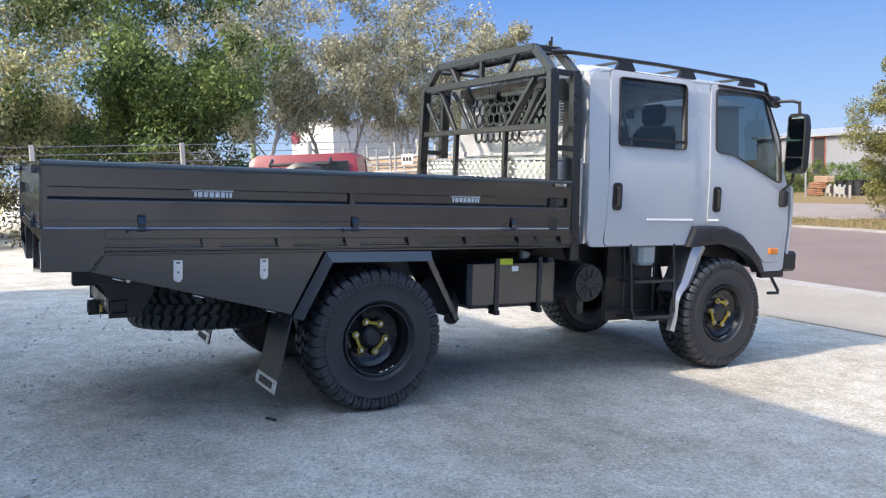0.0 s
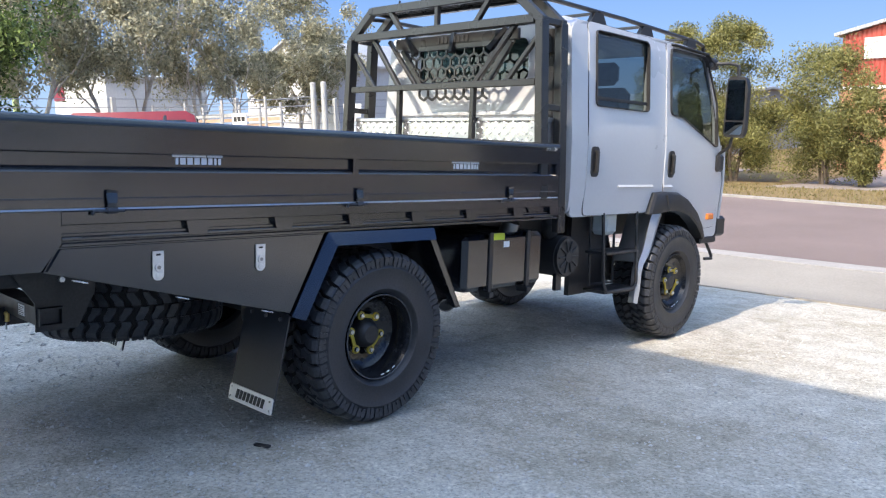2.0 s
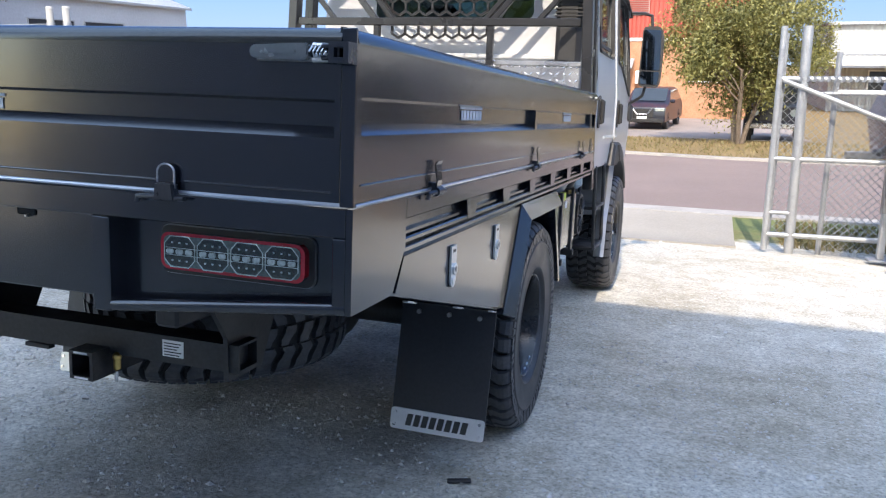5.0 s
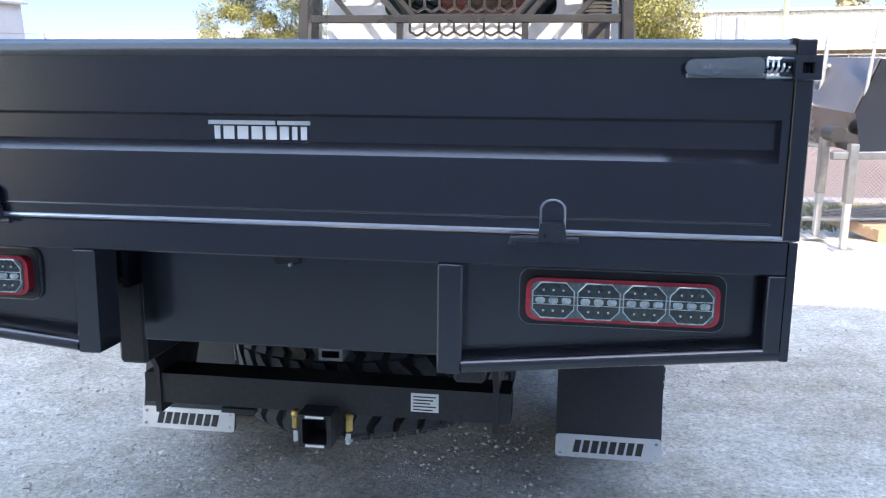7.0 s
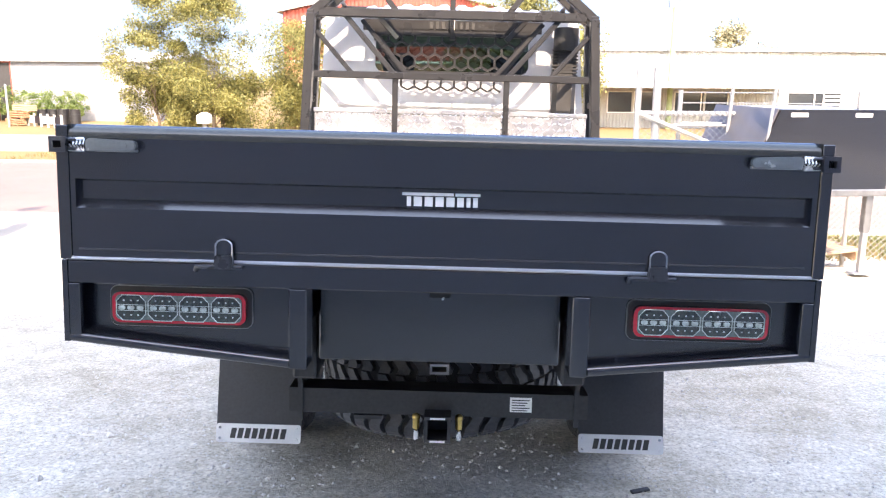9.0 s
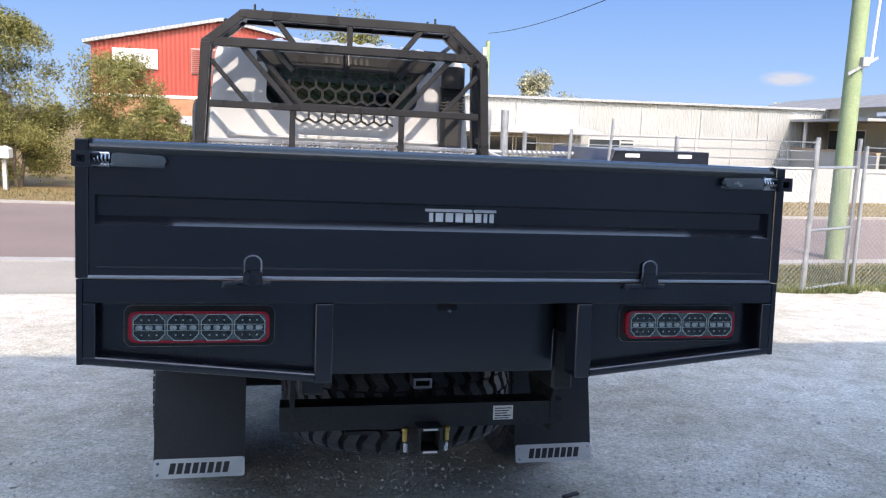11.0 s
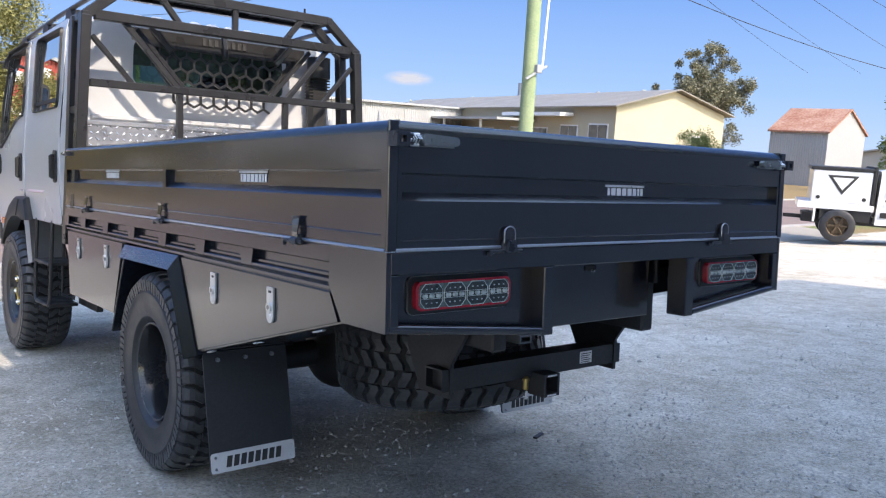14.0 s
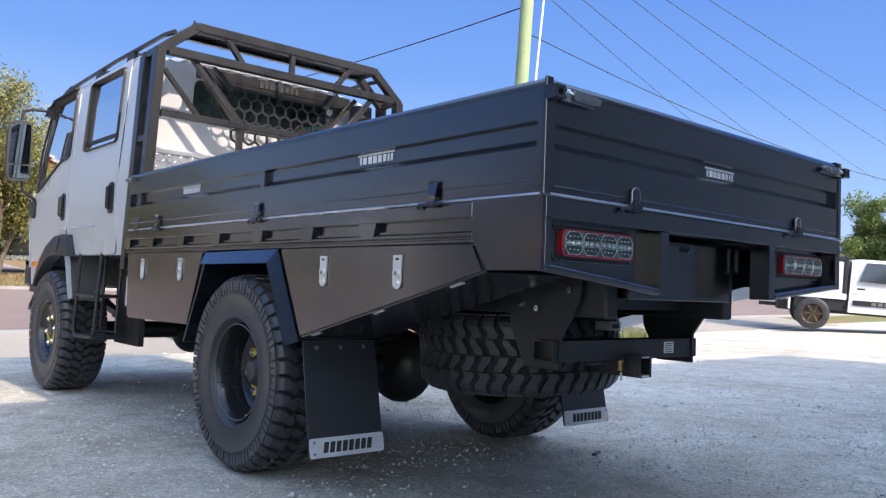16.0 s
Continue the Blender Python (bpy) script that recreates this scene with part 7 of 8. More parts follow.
def side_gate():
    """The white posts and wire fence beside the street, seen past the cab."""
    for x, y in ((-6.97, 7.62), (-6.72, 7.65)):
        z = gz(x, y)
        p = thing("gate_post", pose(x, y, z), "white painted steel gate post beside the yard entrance", "post", "white gate posts")
        quick("shaft", PALE, p, tube, (0, 0, 0), (0, 0, 2.12 - z), 0.048, 16, smooth=True)
        quick("cap", PALE, p, tube, (0, 0, 2.12 - z), (0, 0, 2.15 - z), 0.054, 16, 0.04, smooth=True)
        quick("hinge_collar", GALV, p, tube, (0, 0, 1.88 - z), (0, 0, 1.94 - z), 0.054, 16, smooth=True)
    f = thing("wire_fence", pose(0, 0, 0), "wire fence on thin white posts running from the gate posts", "fence")
    for k in range(4):
        x, y = -8.6 - 1.7 * k, 7.75 + 0.12 * k
        quick("post", PALE, f, tube, (x, y, gz(x, y)), (x, y, 1.99), 0.026, 10, smooth=True)
    for z in (1.50, 1.64, 1.78, 1.92):
        quick("strand", WIRE, f, tube, (-7.07, 7.67, z), (-13.6, 8.1, z), 0.009, 5)
    quick("rail", PALE, f, tube, (-7.07, 7.67, 1.34), (-13.6, 8.1, 1.34), 0.022, 8, smooth=True)
    b = quick("board", PAPER, f, box, -9.75, -9.25, 7.74, 7.76, 1.48, 1.7, label="white board with dark marks")
    for k in range(3):
        quick("mark", PRINT, f, box, -9.68 + 0.14 * k, -9.58 + 0.14 * k, 7.732, 7.74, 1.55, 1.64)
    s = thing("pavement_sign", pose(-6.81, 8.24, gz(-6.81, 8.24), 0, 0, 30), "white and pink folding sign standing on the gravel", "sign")
    for sy, tilt in ((0.0, 8), (0.1, -8)):
        bm = bmesh.new()
        box(bm, -0.12, 0.12, -0.012, 0.012, 0.0, 2.38, 0.006)
        bmesh.ops.transform(bm, verts=bm.verts, matrix=Matrix.Translation((0, sy * 4, 0)) @ Matrix.Rotation(radians(-tilt), 4, "X"))
        part("panel", bm, PAPER, s)
    bm = bmesh.new()
    box(bm, -0.10, 0.10, -0.016, -0.0125, 1.9, 2.04)
    bmesh.ops.transform(bm, verts=bm.verts, matrix=Matrix.Rotation(radians(-8), 4, "X"))
    part("pink_band", bm, PINK, s)
    bm = bmesh.new()
    box(bm, -0.05, 0.05, -0.016, -0.0125, 2.12, 2.26)
    bmesh.ops.transform(bm, verts=bm.verts, matrix=Matrix.Rotation(radians(-8), 4, "X"))
    part("dark_mark", bm, PRINT, s)
    s = thing("board_sign", pose(-7.7, 10.55, STREET, 0, 0, 40), "square white sign board with a grey swirl", "sign")
    quick("post", GALV, s, tube, (0, 0.03, 0), (0, 0.03, 2.2), 0.025, 8)
    pl = quick("plate", PAPER, s, box, -0.22, 0.22, -0.01, 0.01, 1.9, 2.33, 0.004)
    bm = bmesh.new()
    for k in range(5):
        a0, a1 = radians(80 + 42 * k), radians(80 + 42 * (k + 1))
        bar(bm, (0.11 * math.cos(a0), -0.012, 2.12 + 0.11 * math.sin(a0)), (0.11 * math.cos(a1), -0.012, 2.12 + 0.11 * math.sin(a1)), 0.03, 0.004, (0, 1, 0), 0)
    part("swirl", bm, FASCIA, pl)


PINK = mat("pink print", (0.62, 0.18, 0.22), 0.6)
side_gate()


def poles():
    GP = "green treated timber power pole"
    for x, y, h, r in ((10.45, 11.45, 12.0, 0.17), (13.0, 47.0, 8.0, 0.17), (-36.0, 12.6, 9.0, 0.16)):
        t = thing("power_pole", pose(x, y, gz(x, y)), GP + " beside the street", "pole", "power poles")
        quick("shaft", GREENPOLE, t, tube, (0, 0, 0), (0, 0, h), r, 16, r * 0.8, smooth=True)
        if x == 10.45:
            bm = bmesh.new()
            bar(bm, (-0.28, -0.19, 3.57), (0.34, -0.19, 3.9), 0.04, 0.05)
            part("bracket", bm, GALV, t, "galvanised bracket")
            bm = bmesh.new()
            box(bm, -0.02, 0.13, -0.26, -0.16, 3.72, 3.9, 0.01)
            part("junction_box", bm, FASCIA, t)
            quick("conduit", PAPER, t, tube, (0.26, -0.12, 3.85), (0.5, -0.1, 9.0), 0.025, 8, label="white cable conduit")
        else:
            quick("insulator_box", FASCIA, t, box, -0.35, -0.1, -0.15, 0.15, h - 0.9, h - 0.4)
    w = thing("overhead_wires", pose(0, 0, 0), "black overhead power wires along the street", "wire")
    spans = [((10.45, 11.45, 6.5), (13.0, 47, 7.3), 0.6, 0.016), ((10.45, 11.45, 5.9), (50, 11.0, 5.6), 1.2, 0.012), ((10.45, 11.45, 9.2), (-40, 12.5, 9.2), 0.8, 0.012)]
    for (x0, y0), (x1, y1) in (((16.1, 14.4), (45.6, 24.2)), ((17.6, 12.4), (49.2, 18.1)), ((18.2, 11.4), (37.2, 13.7)), ((17.0, 13.2), (47.0, 21.0)), ((15.6, 15.2), (44.0, 26.5))):
        d = Vector((x1 - x0, y1 - y0)).normalized()
        spans.append(((x0 - 40 * d.x, y0 - 40 * d.y, 9.0), (x0 + 60 * d.x, y0 + 60 * d.y, 9.0), 0.6, 0.011))
    for a, b, sag, wr in spans:
        bm = bmesh.new()
        steps = [i / 24 for i in range(25)]
        pipe(bm, [Vector(a).lerp(Vector(b), t) - Vector((0, 0, 4 * sag * t * (1 - t))) for t in steps], wr, 5)
        part("wire", bm, CABLE, w)


poles()


# ---- vehicles ----


def simple_wheel(parent, x, y, z, r, w, rim=RIM):
    bm = bmesh.new()
    lathe(bm, [(-w / 2, r * 0.62), (-w / 2, r * 0.9), (-w * 0.4, r), (w * 0.4, r), (w / 2, r * 0.9), (w / 2, r * 0.62)], 28, "x")
    bmesh.ops.transform(bm, verts=bm.verts, matrix=Matrix.Translation((x, y, z)))
    wh = part("wheel", bm, RUBBER, parent, smooth=True)
    bm = bmesh.new()
    s = 1 if x > 0 else -1
    lathe(bm, [(s * w * 0.47, r * 0.64), (s * w * 0.42, r * 0.58), (s * w * 0.2, r * 0.52), (s * w * 0.25, r * 0.2), (s * w * 0.35, r * 0.12), (s * w * 0.35, 0)], 24, "x")
    for k in range(6):
        a = k * math.pi / 3
        bar(bm, (s * w * 0.3, 0.15 * r * math.cos(a), 0.15 * r * math.sin(a)), (s * w * 0.4, 0.56 * r * math.cos(a), 0.56 * r * math.sin(a)), 0.05)
    bmesh.ops.transform(bm, verts=bm.verts, matrix=Matrix.Translation((x, y, z)))
    part("rim", bm, rim, wh, smooth=True)


def car_shell(parent, profile, half, paint, name="body", taper=0.12, belt=0.95, roof=1.6):
    """A body from its side outline: narrower above the belt line."""
    bm = bmesh.new()
    rows = []
    for f, wd in ((-1, 1.0), (-0.86, 1.0), (0.86, 1.0), (1, 1.0)):
        row = []
        for y, z in profile:
            lean = max(0.0, (z - belt) / (roof - belt))
            x = f * half * (1 - taper * lean)
            zz = z - (0.05 if abs(f) == 1 and z > belt else 0) - (0.02 if abs(f) == 1 else 0)
            row.append(bm.verts.new((x, y, zz)))
        rows.append(row)
    n = len(profile)
    for a, b in zip(rows, rows[1:]):
        for i in range(n):
            bm.faces.new((a[i], a[(i + 1) % n], b[(i + 1) % n], b[i]))
    bm.faces.new(rows[0]), bm.faces.new(rows[-1][::-1])
    bmesh.ops.recalc_face_normals(bm, faces=bm.faces)
    return part(name, bm, paint, parent, smooth=True)


def glass_side(parent, pts, half, taper=0.12, belt=0.95, roof=1.6):
    for sx in (1, -1):
        bm = bmesh.new()
        lo, hi = [], []
        for y, z in pts:
            x = half * (1 - taper * max(0.0, (z - belt) / (roof - belt))) + 0.004
            lo.append(bm.verts.new((sx * (x - 0.02), y, z)))
            hi.append(bm.verts.new((sx * (x + 0.004), y, z)))
        bm.faces.new(hi), bm.faces.new(lo)
        for i in range(len(pts)):
            bm.faces.new((lo[i], lo[(i + 1) % len(pts)], hi[(i + 1) % len(pts)], hi[i]))
        bmesh.ops.recalc_face_normals(bm, faces=bm.faces)
        part("side_window", bm, WINDOWG, parent)


def dark_suv(x, y, rz):
    c = thing("parked_suv", pose(x, y, gz(x, y) + 0.03, 0, 0, rz) @ Matrix.Scale(0.95, 4), "dark blue parked car facing the street", "car")
    prof = [(2.25, 0.35), (2.3, 0.6), (2.2, 0.92), (1.2, 1.08), (0.45, 1.62), (-1.4, 1.66), (-2.1, 1.2), (-2.25, 0.9), (-2.25, 0.35)]
    body = car_shell(c, prof, 0.92, CARDARK, taper=0.18, belt=1.0, roof=1.66)
    glass_side(c, [(1.05, 1.1), (0.42, 1.55), (-1.4, 1.58), (-1.9, 1.15)], 0.92, 0.18, 1.0, 1.66)
    bm = bmesh.new()
    prism(bm, [(1.13, 1.13), (1.17, 1.14), (0.50, 1.63), (0.46, 1.60)], "x", -0.72, 0.72)
    part("windscreen", bm, WINDOWG, c)
    for sx in (1, -1):
        quick("headlight", CLEARLENS, c, box, min(sx * 0.5, sx * 0.88), max(sx * 0.5, sx * 0.88), 2.17, 2.27, 0.76, 0.90, 0.02)
        quick("mirror", CARDARK, c, box, min(sx * 0.9, sx * 1.08), max(sx * 0.9, sx * 1.08), 0.75, 0.95, 1.05, 1.2, 0.03)
        for yy in (1.4, -1.4):
            simple_wheel(c, sx * 0.82, yy, 0.35, 0.35, 0.22)
    g = quick("grille", PLASTIC, c, box, -0.45, 0.45, 2.25, 2.31, 0.5, 0.85, 0.01)
    bm = bmesh.new()
    pipe(bm, [(-0.4, 2.32, 0.86), (-0.2, 2.33, 0.64), (0.2, 2.33, 0.64), (0.4, 2.32, 0.86)], 0.03, 8)
    part("grille_chrome", bm, STEEL, g)
    quick("plate_bar", PAPER, c, box, -0.2, 0.2, 2.30, 2.325, 0.45, 0.55)
    quick("bumper", PLASTIC, c, box, -0.88, 0.88, 2.2, 2.32, 0.3, 0.48, 0.03)


dark_suv(-0.75, 33.0, 174)


def white_ute(x, y, rz):
    """A white dual cab utility with a tray and canopy box."""
    c = thing("parked_ute", pose(x, y, gz(x, y), 0, 0, rz) @ Matrix.Scale(0.95, 4), "white dual cab utility with a black tray and white canopy", "ute")
    prof = [(2.75, 0.55), (2.8, 0.8), (2.72, 1.2), (1.55, 1.32), (1.0, 1.92), (-0.55, 1.95), (-0.85, 1.9), (-0.9, 0.55)]
    car_shell(c, prof, 0.97, CARWHITE, taper=0.16, belt=1.25, roof=1.95)
    glass_side(c, [(1.38, 1.36), (0.98, 1.84), (0.36, 1.86), (0.36, 1.34)], 0.97, 0.16, 1.25, 1.95)
    glass_side(c, [(0.26, 1.34), (0.26, 1.86), (-0.5, 1.86), (-0.66, 1.36)], 0.97, 0.16, 1.25, 1.95)
    for sx in (1, -1):
        for yy in (1.95, -1.75):
            simple_wheel(c, sx * 0.88, yy, 0.43, 0.43, 0.29, BRONZE)
        for yy in (1.95,):
            quick("wheel_flare", PLASTIC, c, bar, (sx * 0.96, yy - 0.55, 0.9), (sx * 0.96, yy + 0.55, 0.9), 0.05, 0.12)
        for yy in (0.15, -0.62):
            quick("door_handle", PLASTIC, c, box, min(sx * 0.97, sx * 0.99), max(sx * 0.97, sx * 0.99), yy - 0.1, yy + 0.1, 1.14, 1.19, 0.008)
        d = quick("side_decal", PLASTIC, c, prism, [(-0.8, 0.72), (1.3, 0.72), (1.2, 0.86), (-0.8, 0.86)], "x", sx * 0.972, sx * 0.978, label="black side stripe with a white block mark")
        bm = bmesh.new()
        for k in range(8):
            box(bm, min(sx * 0.978, sx * 0.981), max(sx * 0.978, sx * 0.981), -0.35 + 0.15 * k, -0.24 + 0.15 * k, 0.745, 0.835)
        part("mark", bm, DARKSTEEL, d)
        quick("canopy_mark", PRINT, c, prism, [(-2.10, 1.74), (-1.36, 1.74), (-1.73, 1.24)], "x", sx * 0.936, sx * 0.942)
        quick("canopy_mark_inner", CARWHITE, c, prism, [(-1.98, 1.68), (-1.48, 1.68), (-1.73, 1.36)], "x", sx * 0.94, sx * 0.945)
        quick("canopy_latch", PLASTIC, c, tube, (sx * 0.935, -1.2, 1.15), (sx * 0.95, -1.2, 1.15), 0.05, 12)
        quick("canopy_latch", PLASTIC, c, tube, (sx * 0.935, -2.28, 1.15), (sx * 0.95, -2.28, 1.15), 0.05, 12)
    quick("tray", CARWHITE, c, box, -0.95, 0.95, -2.75, -0.95, 0.85, 1.02, 0.01)
    quick("canopy", CARWHITE, c, box, -0.935, 0.935, -2.45, -1.05, 1.02, 1.86, 0.02)
    quick("canopy_roof", PLASTIC, c, box, -0.95, 0.95, -2.5, -1.0, 1.86, 1.95, 0.01)
    quick("headboard", PLASTIC, c, box, -0.95, 0.95, -1.04, -0.95, 1.0, 2.0, 0.01)
    quick("under_tray_box", PLASTIC, c, box, -0.9, 0.9, -2.2, -1.0, 0.55, 0.85, 0.02)
    quick("tow_hitch", PLASTIC, c, box, -0.06, 0.06, -3.05, -2.6, 0.5, 0.6)
    quick("mud_guard", CARWHITE, c, box, -0.95, 0.95, -2.35, -2.3, 0.5, 0.86)
    quick("bull_bar", PLASTIC, c, box, -0.9, 0.9, 2.75, 2.95, 0.5, 0.95, 0.04)
    quick("chassis", CHASSIS, c, box, -0.5, 0.5, -2.6, 2.6, 0.45, 0.7)


BRONZE = mat("bronze wheel", (0.10, 0.075, 0.05), 0.4, 0.6)
white_ute(19.3, 6.7, -150)


def red_ute(x, y, rz):
    c = thing("red_offroader", pose(x, y, gz(x, y), 0, 0, rz), "dusty red off-roader with a spare tyre on its tail", "car")
    c.matrix_basis = c.matrix_basis @ Matrix.Scale(1.11, 4)
    prof = [(2.1, 0.5), (2.1, 1.1), (0.9, 1.2), (0.55, 1.72), (-0.7, 1.76), (-1.95, 1.74), (-2.08, 1.5), (-2.1, 0.5)]
    car_shell(c, prof, 0.92, CARRED, taper=0.1, belt=1.15, roof=1.75)
    glass_side(c, [(0.75, 1.24), (0.52, 1.62), (-0.62, 1.65), (-0.66, 1.24)], 0.92, 0.1, 1.15, 1.75)
    for sx in (1, -1):
        for yy in (1.4, -1.3):
            simple_wheel(c, sx * 0.75, yy, 0.4, 0.4, 0.28)
    bm = bmesh.new()
    for sx in (1, -1):
        pipe(bm, [(sx * 0.45, -2.12, 1.1), (sx * 0.45, -2.3, 1.58), (sx * 0.45, -2.12, 1.66)], 0.025, 8)
    pipe(bm, [(-0.45, -2.3, 1.58), (0.45, -2.3, 1.58)], 0.025, 8)
    part("tyre_carrier", bm, PLASTIC, c)
    bm = bmesh.new()
    lathe(bm, [(-0.12, 0.22), (-0.13, 0.33), (-0.09, 0.40), (0.09, 0.40), (0.13, 0.33), (0.12, 0.22)], 30, "y")
    bmesh.ops.transform(bm, verts=bm.verts, matrix=Matrix.Translation((0.05, -2.25, 1.22)))
    sp = part("spare_wheel", bm, RUBBER, c, "spare tyre on the tail", True)
    quick("spare_rim", DARKSTEEL, sp, tube, (0.05, -2.16, 1.22), (0.05, -2.3, 1.22), 0.22, 24)
    quick("rear_window", WINDOWG, c, box, 0.15, 0.72, -2.115, -2.07, 1.28, 1.62, 0.01)


red_ute(-9.6, 5.85, 60)


def black_4x4(x, y, rz):
    c = thing("parked_offroader", pose(x, y, gz(x, y), 0, 0, rz), "dark boxy off-roader parked on the grass verge", "car")
    prof = [(2.0, 0.5), (2.05, 1.15), (0.75, 1.22), (0.5, 1.85), (-1.9, 1.88), (-1.95, 0.5)]
    car_shell(c, prof, 0.82, CARDARK, taper=0.08, belt=1.2, roof=1.88)
    glass_side(c, [(0.6, 1.28), (0.46, 1.76), (-1.75, 1.78), (-1.78, 1.28)], 0.82, 0.08, 1.2, 1.88)
    quick("windscreen", WINDOWG, c, prism, [(0.74, 1.27), (0.78, 1.28), (0.56, 1.80), (0.52, 1.79)], "x", -0.68, 0.68)
    for sx in (1, -1):
        quick("headlight", CLEARLENS, c, tube, (sx * 0.55, 2.02, 0.98), (sx * 0.55, 2.09, 0.98), 0.11, 16)
        for yy in (1.3, -1.3):
            simple_wheel(c, sx * 0.75, yy, 0.4, 0.4, 0.26)
    quick("bumper", STEEL, c, box, -0.8, 0.8, 2.05, 2.15, 0.5, 0.66, 0.02)
    quick("grille", PLASTIC, c, box, -0.38, 0.38, 2.03, 2.08, 0.75, 1.1)


black_4x4(3.55, 27.0, 176)


def trailer(x, y, rz):
    """A black trailer with raked front, on legs beside the fence."""
    c = thing("black_trailer", pose(x, y, gz(x, y), 0, 0, rz), "black box trailer on galvanised legs beside the fence", "trailer")
    prof = [(-0.08, 1.0), (1.38, 1.0), (1.38, 1.92), (0.04, 1.92), (-0.16, 1.40)]
    quick("box", BLACK, c, prism, prof, "y", 0.0, 1.7)
    quick("raked_front", GLOSSPANEL, c, prism, [(-0.165, 1.40), (0.035, 1.925), (0.02, 1.93), (-0.18, 1.405)], "y", 0.03, 1.67)
    quick("frame", DARKSTEEL, c, box, -0.35, 1.4, -0.02, 0.06, 0.94, 1.02, 0.01)
    quick("frame", DARKSTEEL, c, box, -0.35, 1.4, 1.64, 1.72, 0.94, 1.02, 0.01)
    for xx, yy in ((-0.15, 0.0), (-0.17, 0.62), (1.25, 0.1), (1.25, 1.5)):
        lg = quick("leg", DARKSTEEL, c, box, xx - 0.045, xx + 0.045, yy - 0.045, yy + 0.045, 0.5, 1.1, 0.008)
        quick("leg_tube", GALV, lg, box, xx - 0.033, xx + 0.033, yy - 0.033, yy + 0.033, 0.02, 0.55, 0.006)
        quick("foot", GALV, lg, box, xx - 0.12, xx + 0.12, yy - 0.09, yy + 0.09, 0.0, 0.02, 0.004)
    quick("winch", PLASTIC, c, tube, (-0.26, 0.1, 1.18), (-0.26, 0.35, 1.18), 0.08, 16)
    quick("label", PAPER, c, box, 0.16, 0.36, -0.006, 0.0, 1.84, 1.885)
    quick("label", PAPER, c, box, 0.92, 1.12, -0.006, 0.0, 1.84, 1.885)
    quick("light_post", GALV, c, tube, (-0.1, 0.02, 1.3), (-0.02, 0.02, 2.3), 0.018, 8)


GLOSSPANEL = mat("gloss grey panel", (0.09, 0.09, 0.10), 0.3, var=0.2, scale=3)
trailer(3.66, 7.1, 6)


def pallet(x, y, rz):
    c = thing("pallet", pose(x, y, gz(x, y), 2, -2, rz), "weathered timber pallet lying on the gravel", "pallet")
    for k in range(8):
        quick("slat", TIMBER, c, box, 0.0, 1.3, 0.13 * k, 0.13 * k + 0.1, 0.11, 0.135, 0.003)
    for xx in (0.0, 0.6, 1.2):
        quick("bearer", TIMBER, c, box, xx, xx + 0.1, 0.0, 1.01, 0.0, 0.11, 0.004)


pallet(4.1, 7.75, 18)


def letterbox(x, y):
    c = thing("letterbox", pose(x, y, gz(x, y)) @ Matrix.Scale(1.25, 4), "white letterbox on a post in the verge", "letterbox")
    quick("post", PALE, c, box, -0.05, 0.05, -0.05, 0.05, 0, 0.85)
    quick("box", FRAMEW, c, prism, [(-0.16, 0.85), (0.16, 0.85), (0.16, 1.08), (0, 1.16), (-0.16, 1.08)], "y", -0.2, 0.2)


letterbox(-8.9, 26.8)


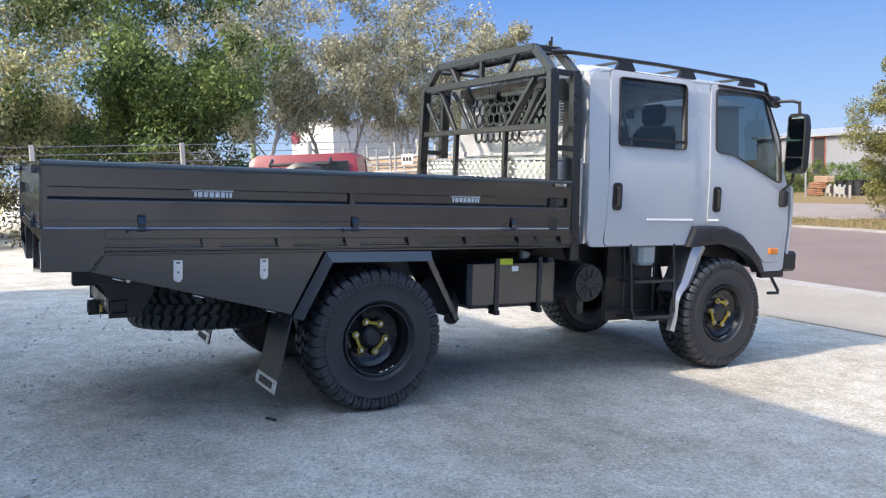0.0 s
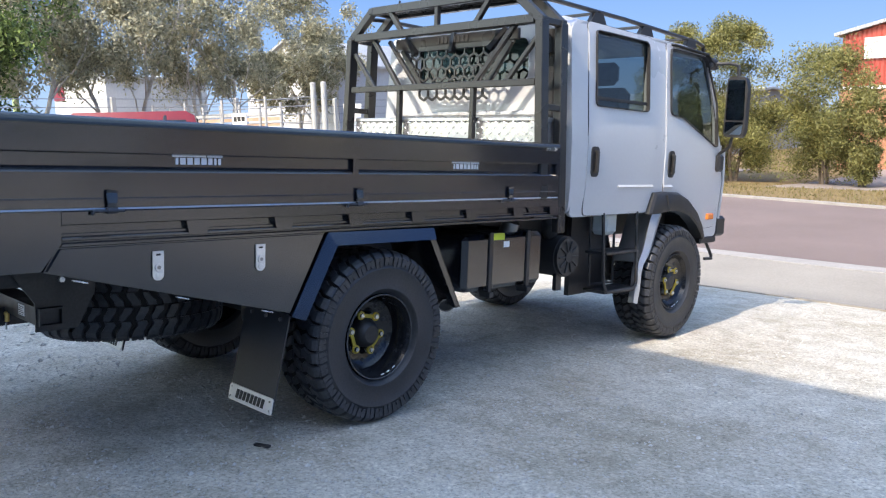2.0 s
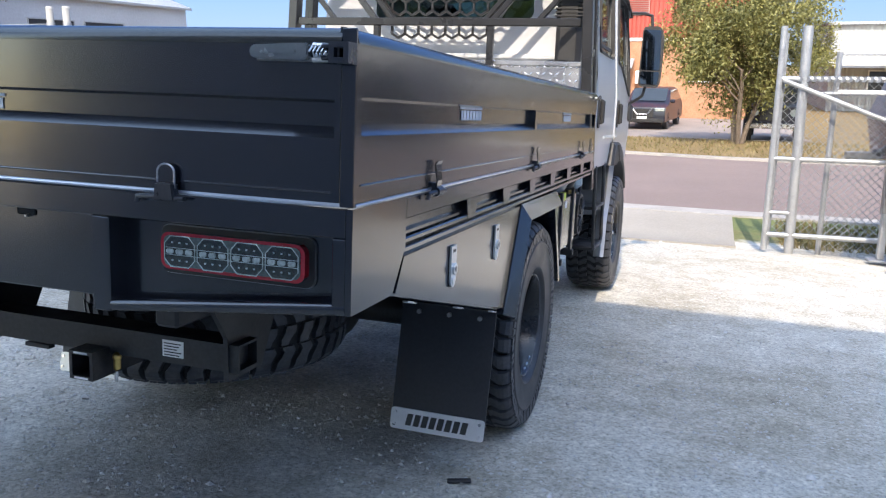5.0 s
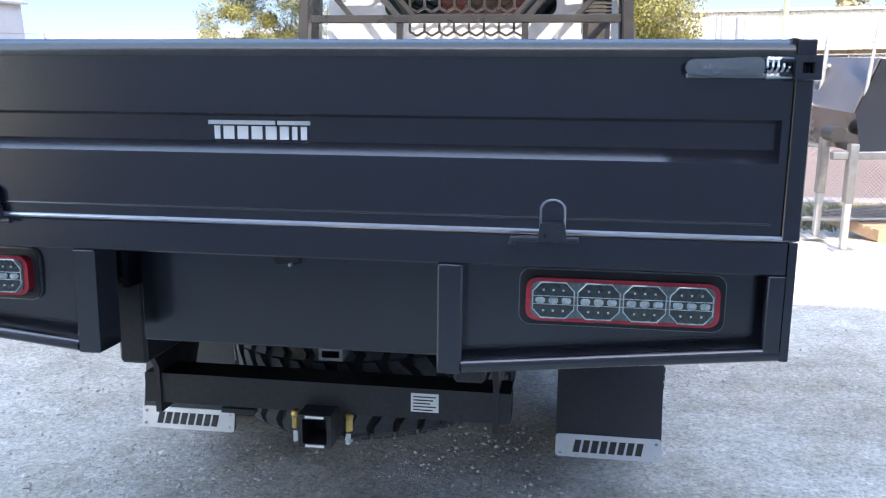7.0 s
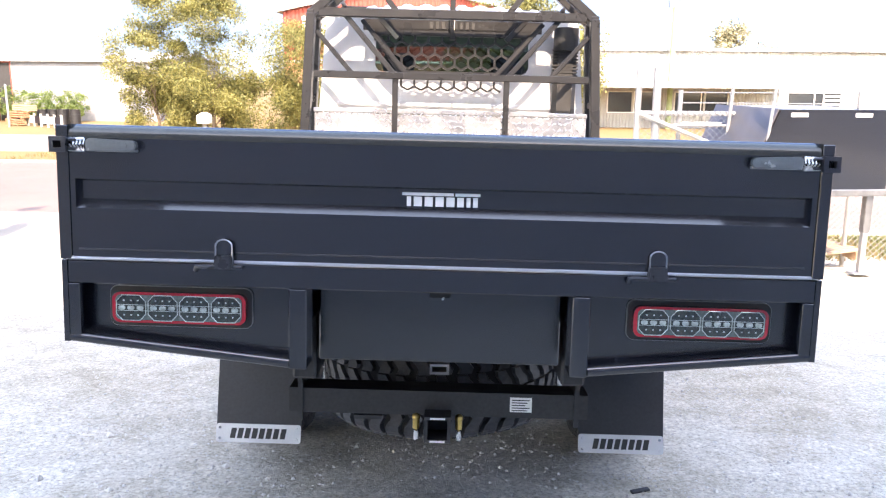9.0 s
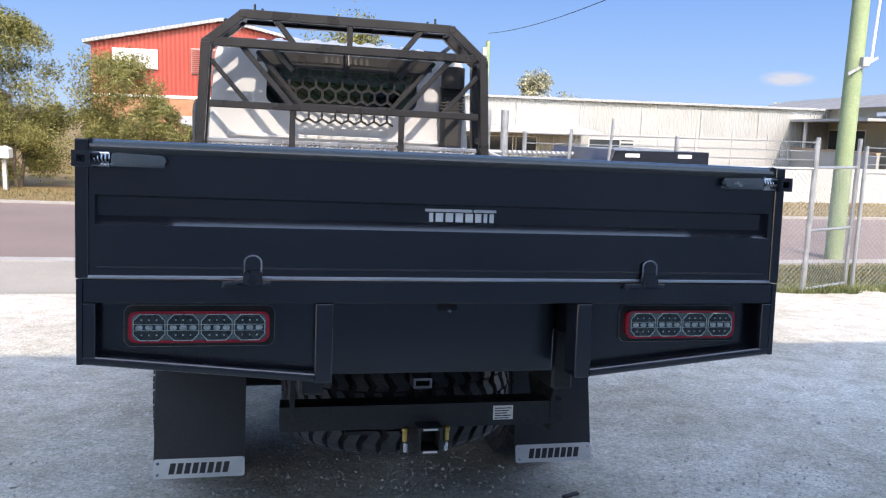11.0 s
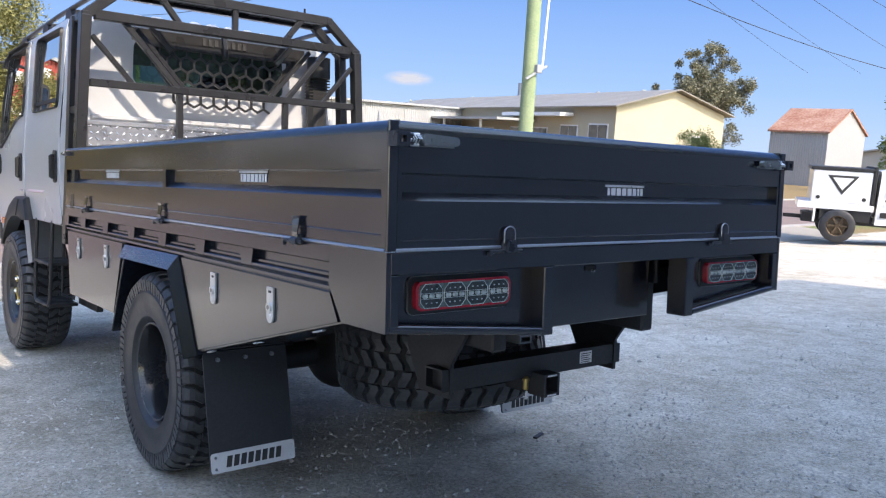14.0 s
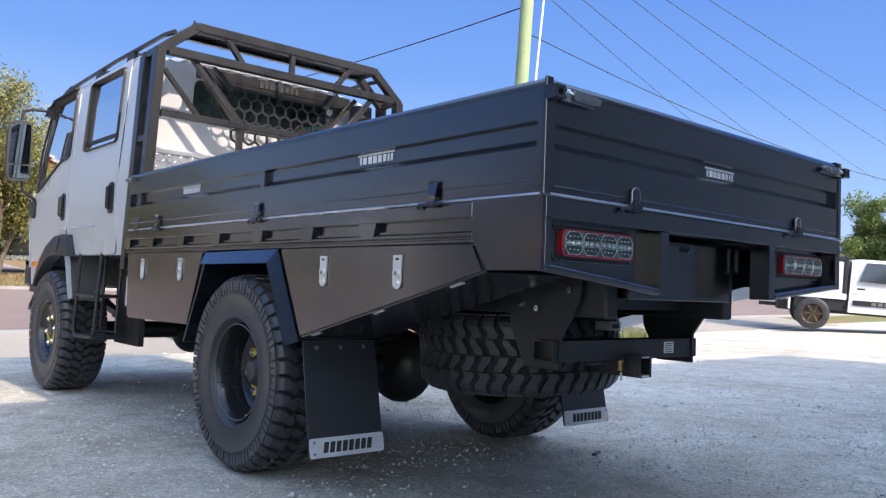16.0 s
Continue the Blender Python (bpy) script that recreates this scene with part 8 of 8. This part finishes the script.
def far_yard():
    """Boards, drums and pallets stacked before the hedge of the shed across the street."""
    ground = gz(-23.5, 44)
    for k, (x, z, m) in enumerate(((-25.5, 0.0, BRICK), (-25.3, 0.42, BRICK), (-24.9, 0.80, TIMBER))):
        t = thing("board_stack", pose(x, 44.6, ground + z, 0, 0, -38 + 4 * k), "stack of orange boards in the far yard", "boards", "board stacks")
        for j in range(3):
            quick("board", m, t, box, -0.9, 0.9, -0.2, 0.2, 0.12 * j + 0.06, 0.12 * j + 0.15, 0.01)
        for xx in (-0.6, 0.6):
            quick("bearer", TIMBER, t, box, xx - 0.05, xx + 0.05, -0.2, 0.2, 0, 0.06)
    drums = ((-24.2, 45.2), (-23.6, 45.3), (-23.0, 45.2), (-22.4, 45.5), (-23.3, 46.0))
    for x, y in drums:
        t = thing("drum", pose(x, y, gz(x, y)), "dark steel drum standing in the far yard", "drum", "drums")
        bm = bmesh.new()
        lathe(bm, [(0, 0), (0, 0.3), (0.3, 0.3), (0.31, 0.315), (0.33, 0.3), (0.62, 0.3), (0.63, 0.315), (0.65, 0.3), (0.92, 0.3), (0.92, 0.285), (0.90, 0.28), (0.90, 0)], 20, "z")
        part("shell", bm, CHASSIS, t, smooth=True)
        quick("bung", DARKSTEEL, t, tube, (0.15, 0, 0.895), (0.15, 0, 0.93), 0.04, 10)
    t = thing("yard_barrier", pose(-23.6, 43.6, gz(-23.6, 43.6), 0, 0, -38), "low pale post and board barrier before the stacks", "barrier")
    for k in range(8):
        quick("post", PALE, t, box, -3.0 + 0.8 * k, -2.9 + 0.8 * k, -0.05, 0.05, 0, 0.75)
    for k in range(7):
        quick("board", PALE if k % 3 else CARDARK, t, box, -2.86 + 0.8 * k, -2.24 + 0.8 * k, -0.03, 0.02, 0.2, 0.62)
    t = thing("yard_post", pose(-25.0, 43.0, gz(-25.0, 43.0)), "grey steel post beside the far yard", "post")
    quick("shaft", GALV, t, tube, (0, 0, 0), (0, 0, 2.3), 0.06, 10)
    quick("cap", GALV, t, tube, (0, 0, 2.3), (0, 0, 2.36), 0.07, 10, 0.03)
    for k in range(6):
        tree("hedge_bush", -30.6 + 1.35 * k, 48.4, 2.05, 1.05, FRESHGREEN, DARKBARK, "clipped green hedge bush before the white shed", 80 + k, 3500, 0.14, 0.04, 0.0, 40, 4)


far_yard()


def tufts():
    """Grass blades along the fence and the verges."""
    rnd = random.Random(9)
    vs, fs = [], []
    for k in range(26000):
        if k % 2:
            x, y = rnd.uniform(2.6, 13), rnd.gauss(9.7, 0.6)
        else:
            x = rnd.uniform(-14, 34)
            y = far_edge(x) + rnd.uniform(0.25, 6.0)
        if 8.9 > y or near_edge(x) - 0.5 < y < far_edge(x) + 0.24 or (x > -6.5 and x < 4.6 and y > 25.6):
            continue
        z, a, h = gz(x, y), rnd.uniform(0, 6.28), rnd.uniform(0.03, 0.11)
        n = len(vs)
        dx, dy = math.cos(a) * 0.012 * (1.8 if y > 15 else 1), math.sin(a) * 0.012
        vs += [(x - dx, y - dy, z), (x + dx, y + dy, z), (x + rnd.uniform(-.05, .05), y + rnd.uniform(-.05, .05), z + h)]
        fs.append((n, n + 1, n + 2))
    me = bpy.data.meshes.new("grass_tufts")
    me.from_pydata(vs, [], fs)
    me.materials.append(leaf_mat("grass blades", (0.11, 0.10, 0.035), (0.28, 0.215, 0.10)))
    tagged(new("grass_tufts", me), "short green and dry grass blades on the verges", "grass", kind="stuff")
    vs, fs = [], []
    for k in range(15000):
        x, y = rnd.uniform(6.2, 12.6), 8.15 + 2.4 * rnd.random() ** 1.2
        edge = 8.2 + 0.12 * math.sin(3.1 * x) + 0.09 * math.sin(7.3 * x + 1)
        if y < edge or rnd.random() < 0.35 * (x - 6.2) / 6.4:
            continue
        z, a, h = gz(x, y) - 0.005, rnd.uniform(0, 6.28), rnd.uniform(0.03, 0.12)
        n = len(vs)
        dx, dy = math.cos(a) * 0.016, math.sin(a) * 0.016
        vs += [(x - dx, y - dy, z), (x + dx, y + dy, z), (x + rnd.uniform(-.07, .07), y + rnd.uniform(-.07, .07), z + h)]
        fs.append((n, n + 1, n + 2))
    me = bpy.data.meshes.new("green_grass")
    me.from_pydata(vs, [], fs)
    me.materials.append(leaf_mat("green grass blades", (0.095, 0.115, 0.04), (0.23, 0.25, 0.095)))
    tagged(new("green_grass", me), "short green grass along the wire fence", "grass", kind="stuff")


tufts()


def gravel_bits():
    """The dark offcut that lies behind the truck."""
    p = TILT @ Vector((0.885, 1.255, 0))
    c = quick("dark_offcut", PLASTIC, None, box, -0.045, 0.045, -0.012, 0.012, 0, 0.012, 0.003)
    c.matrix_basis = pose(p.x, p.y, gz(p.x, p.y), 0, 0, 20)
    tagged(c, "small dark plastic offcut lying on the gravel", "debris")


gravel_bits()
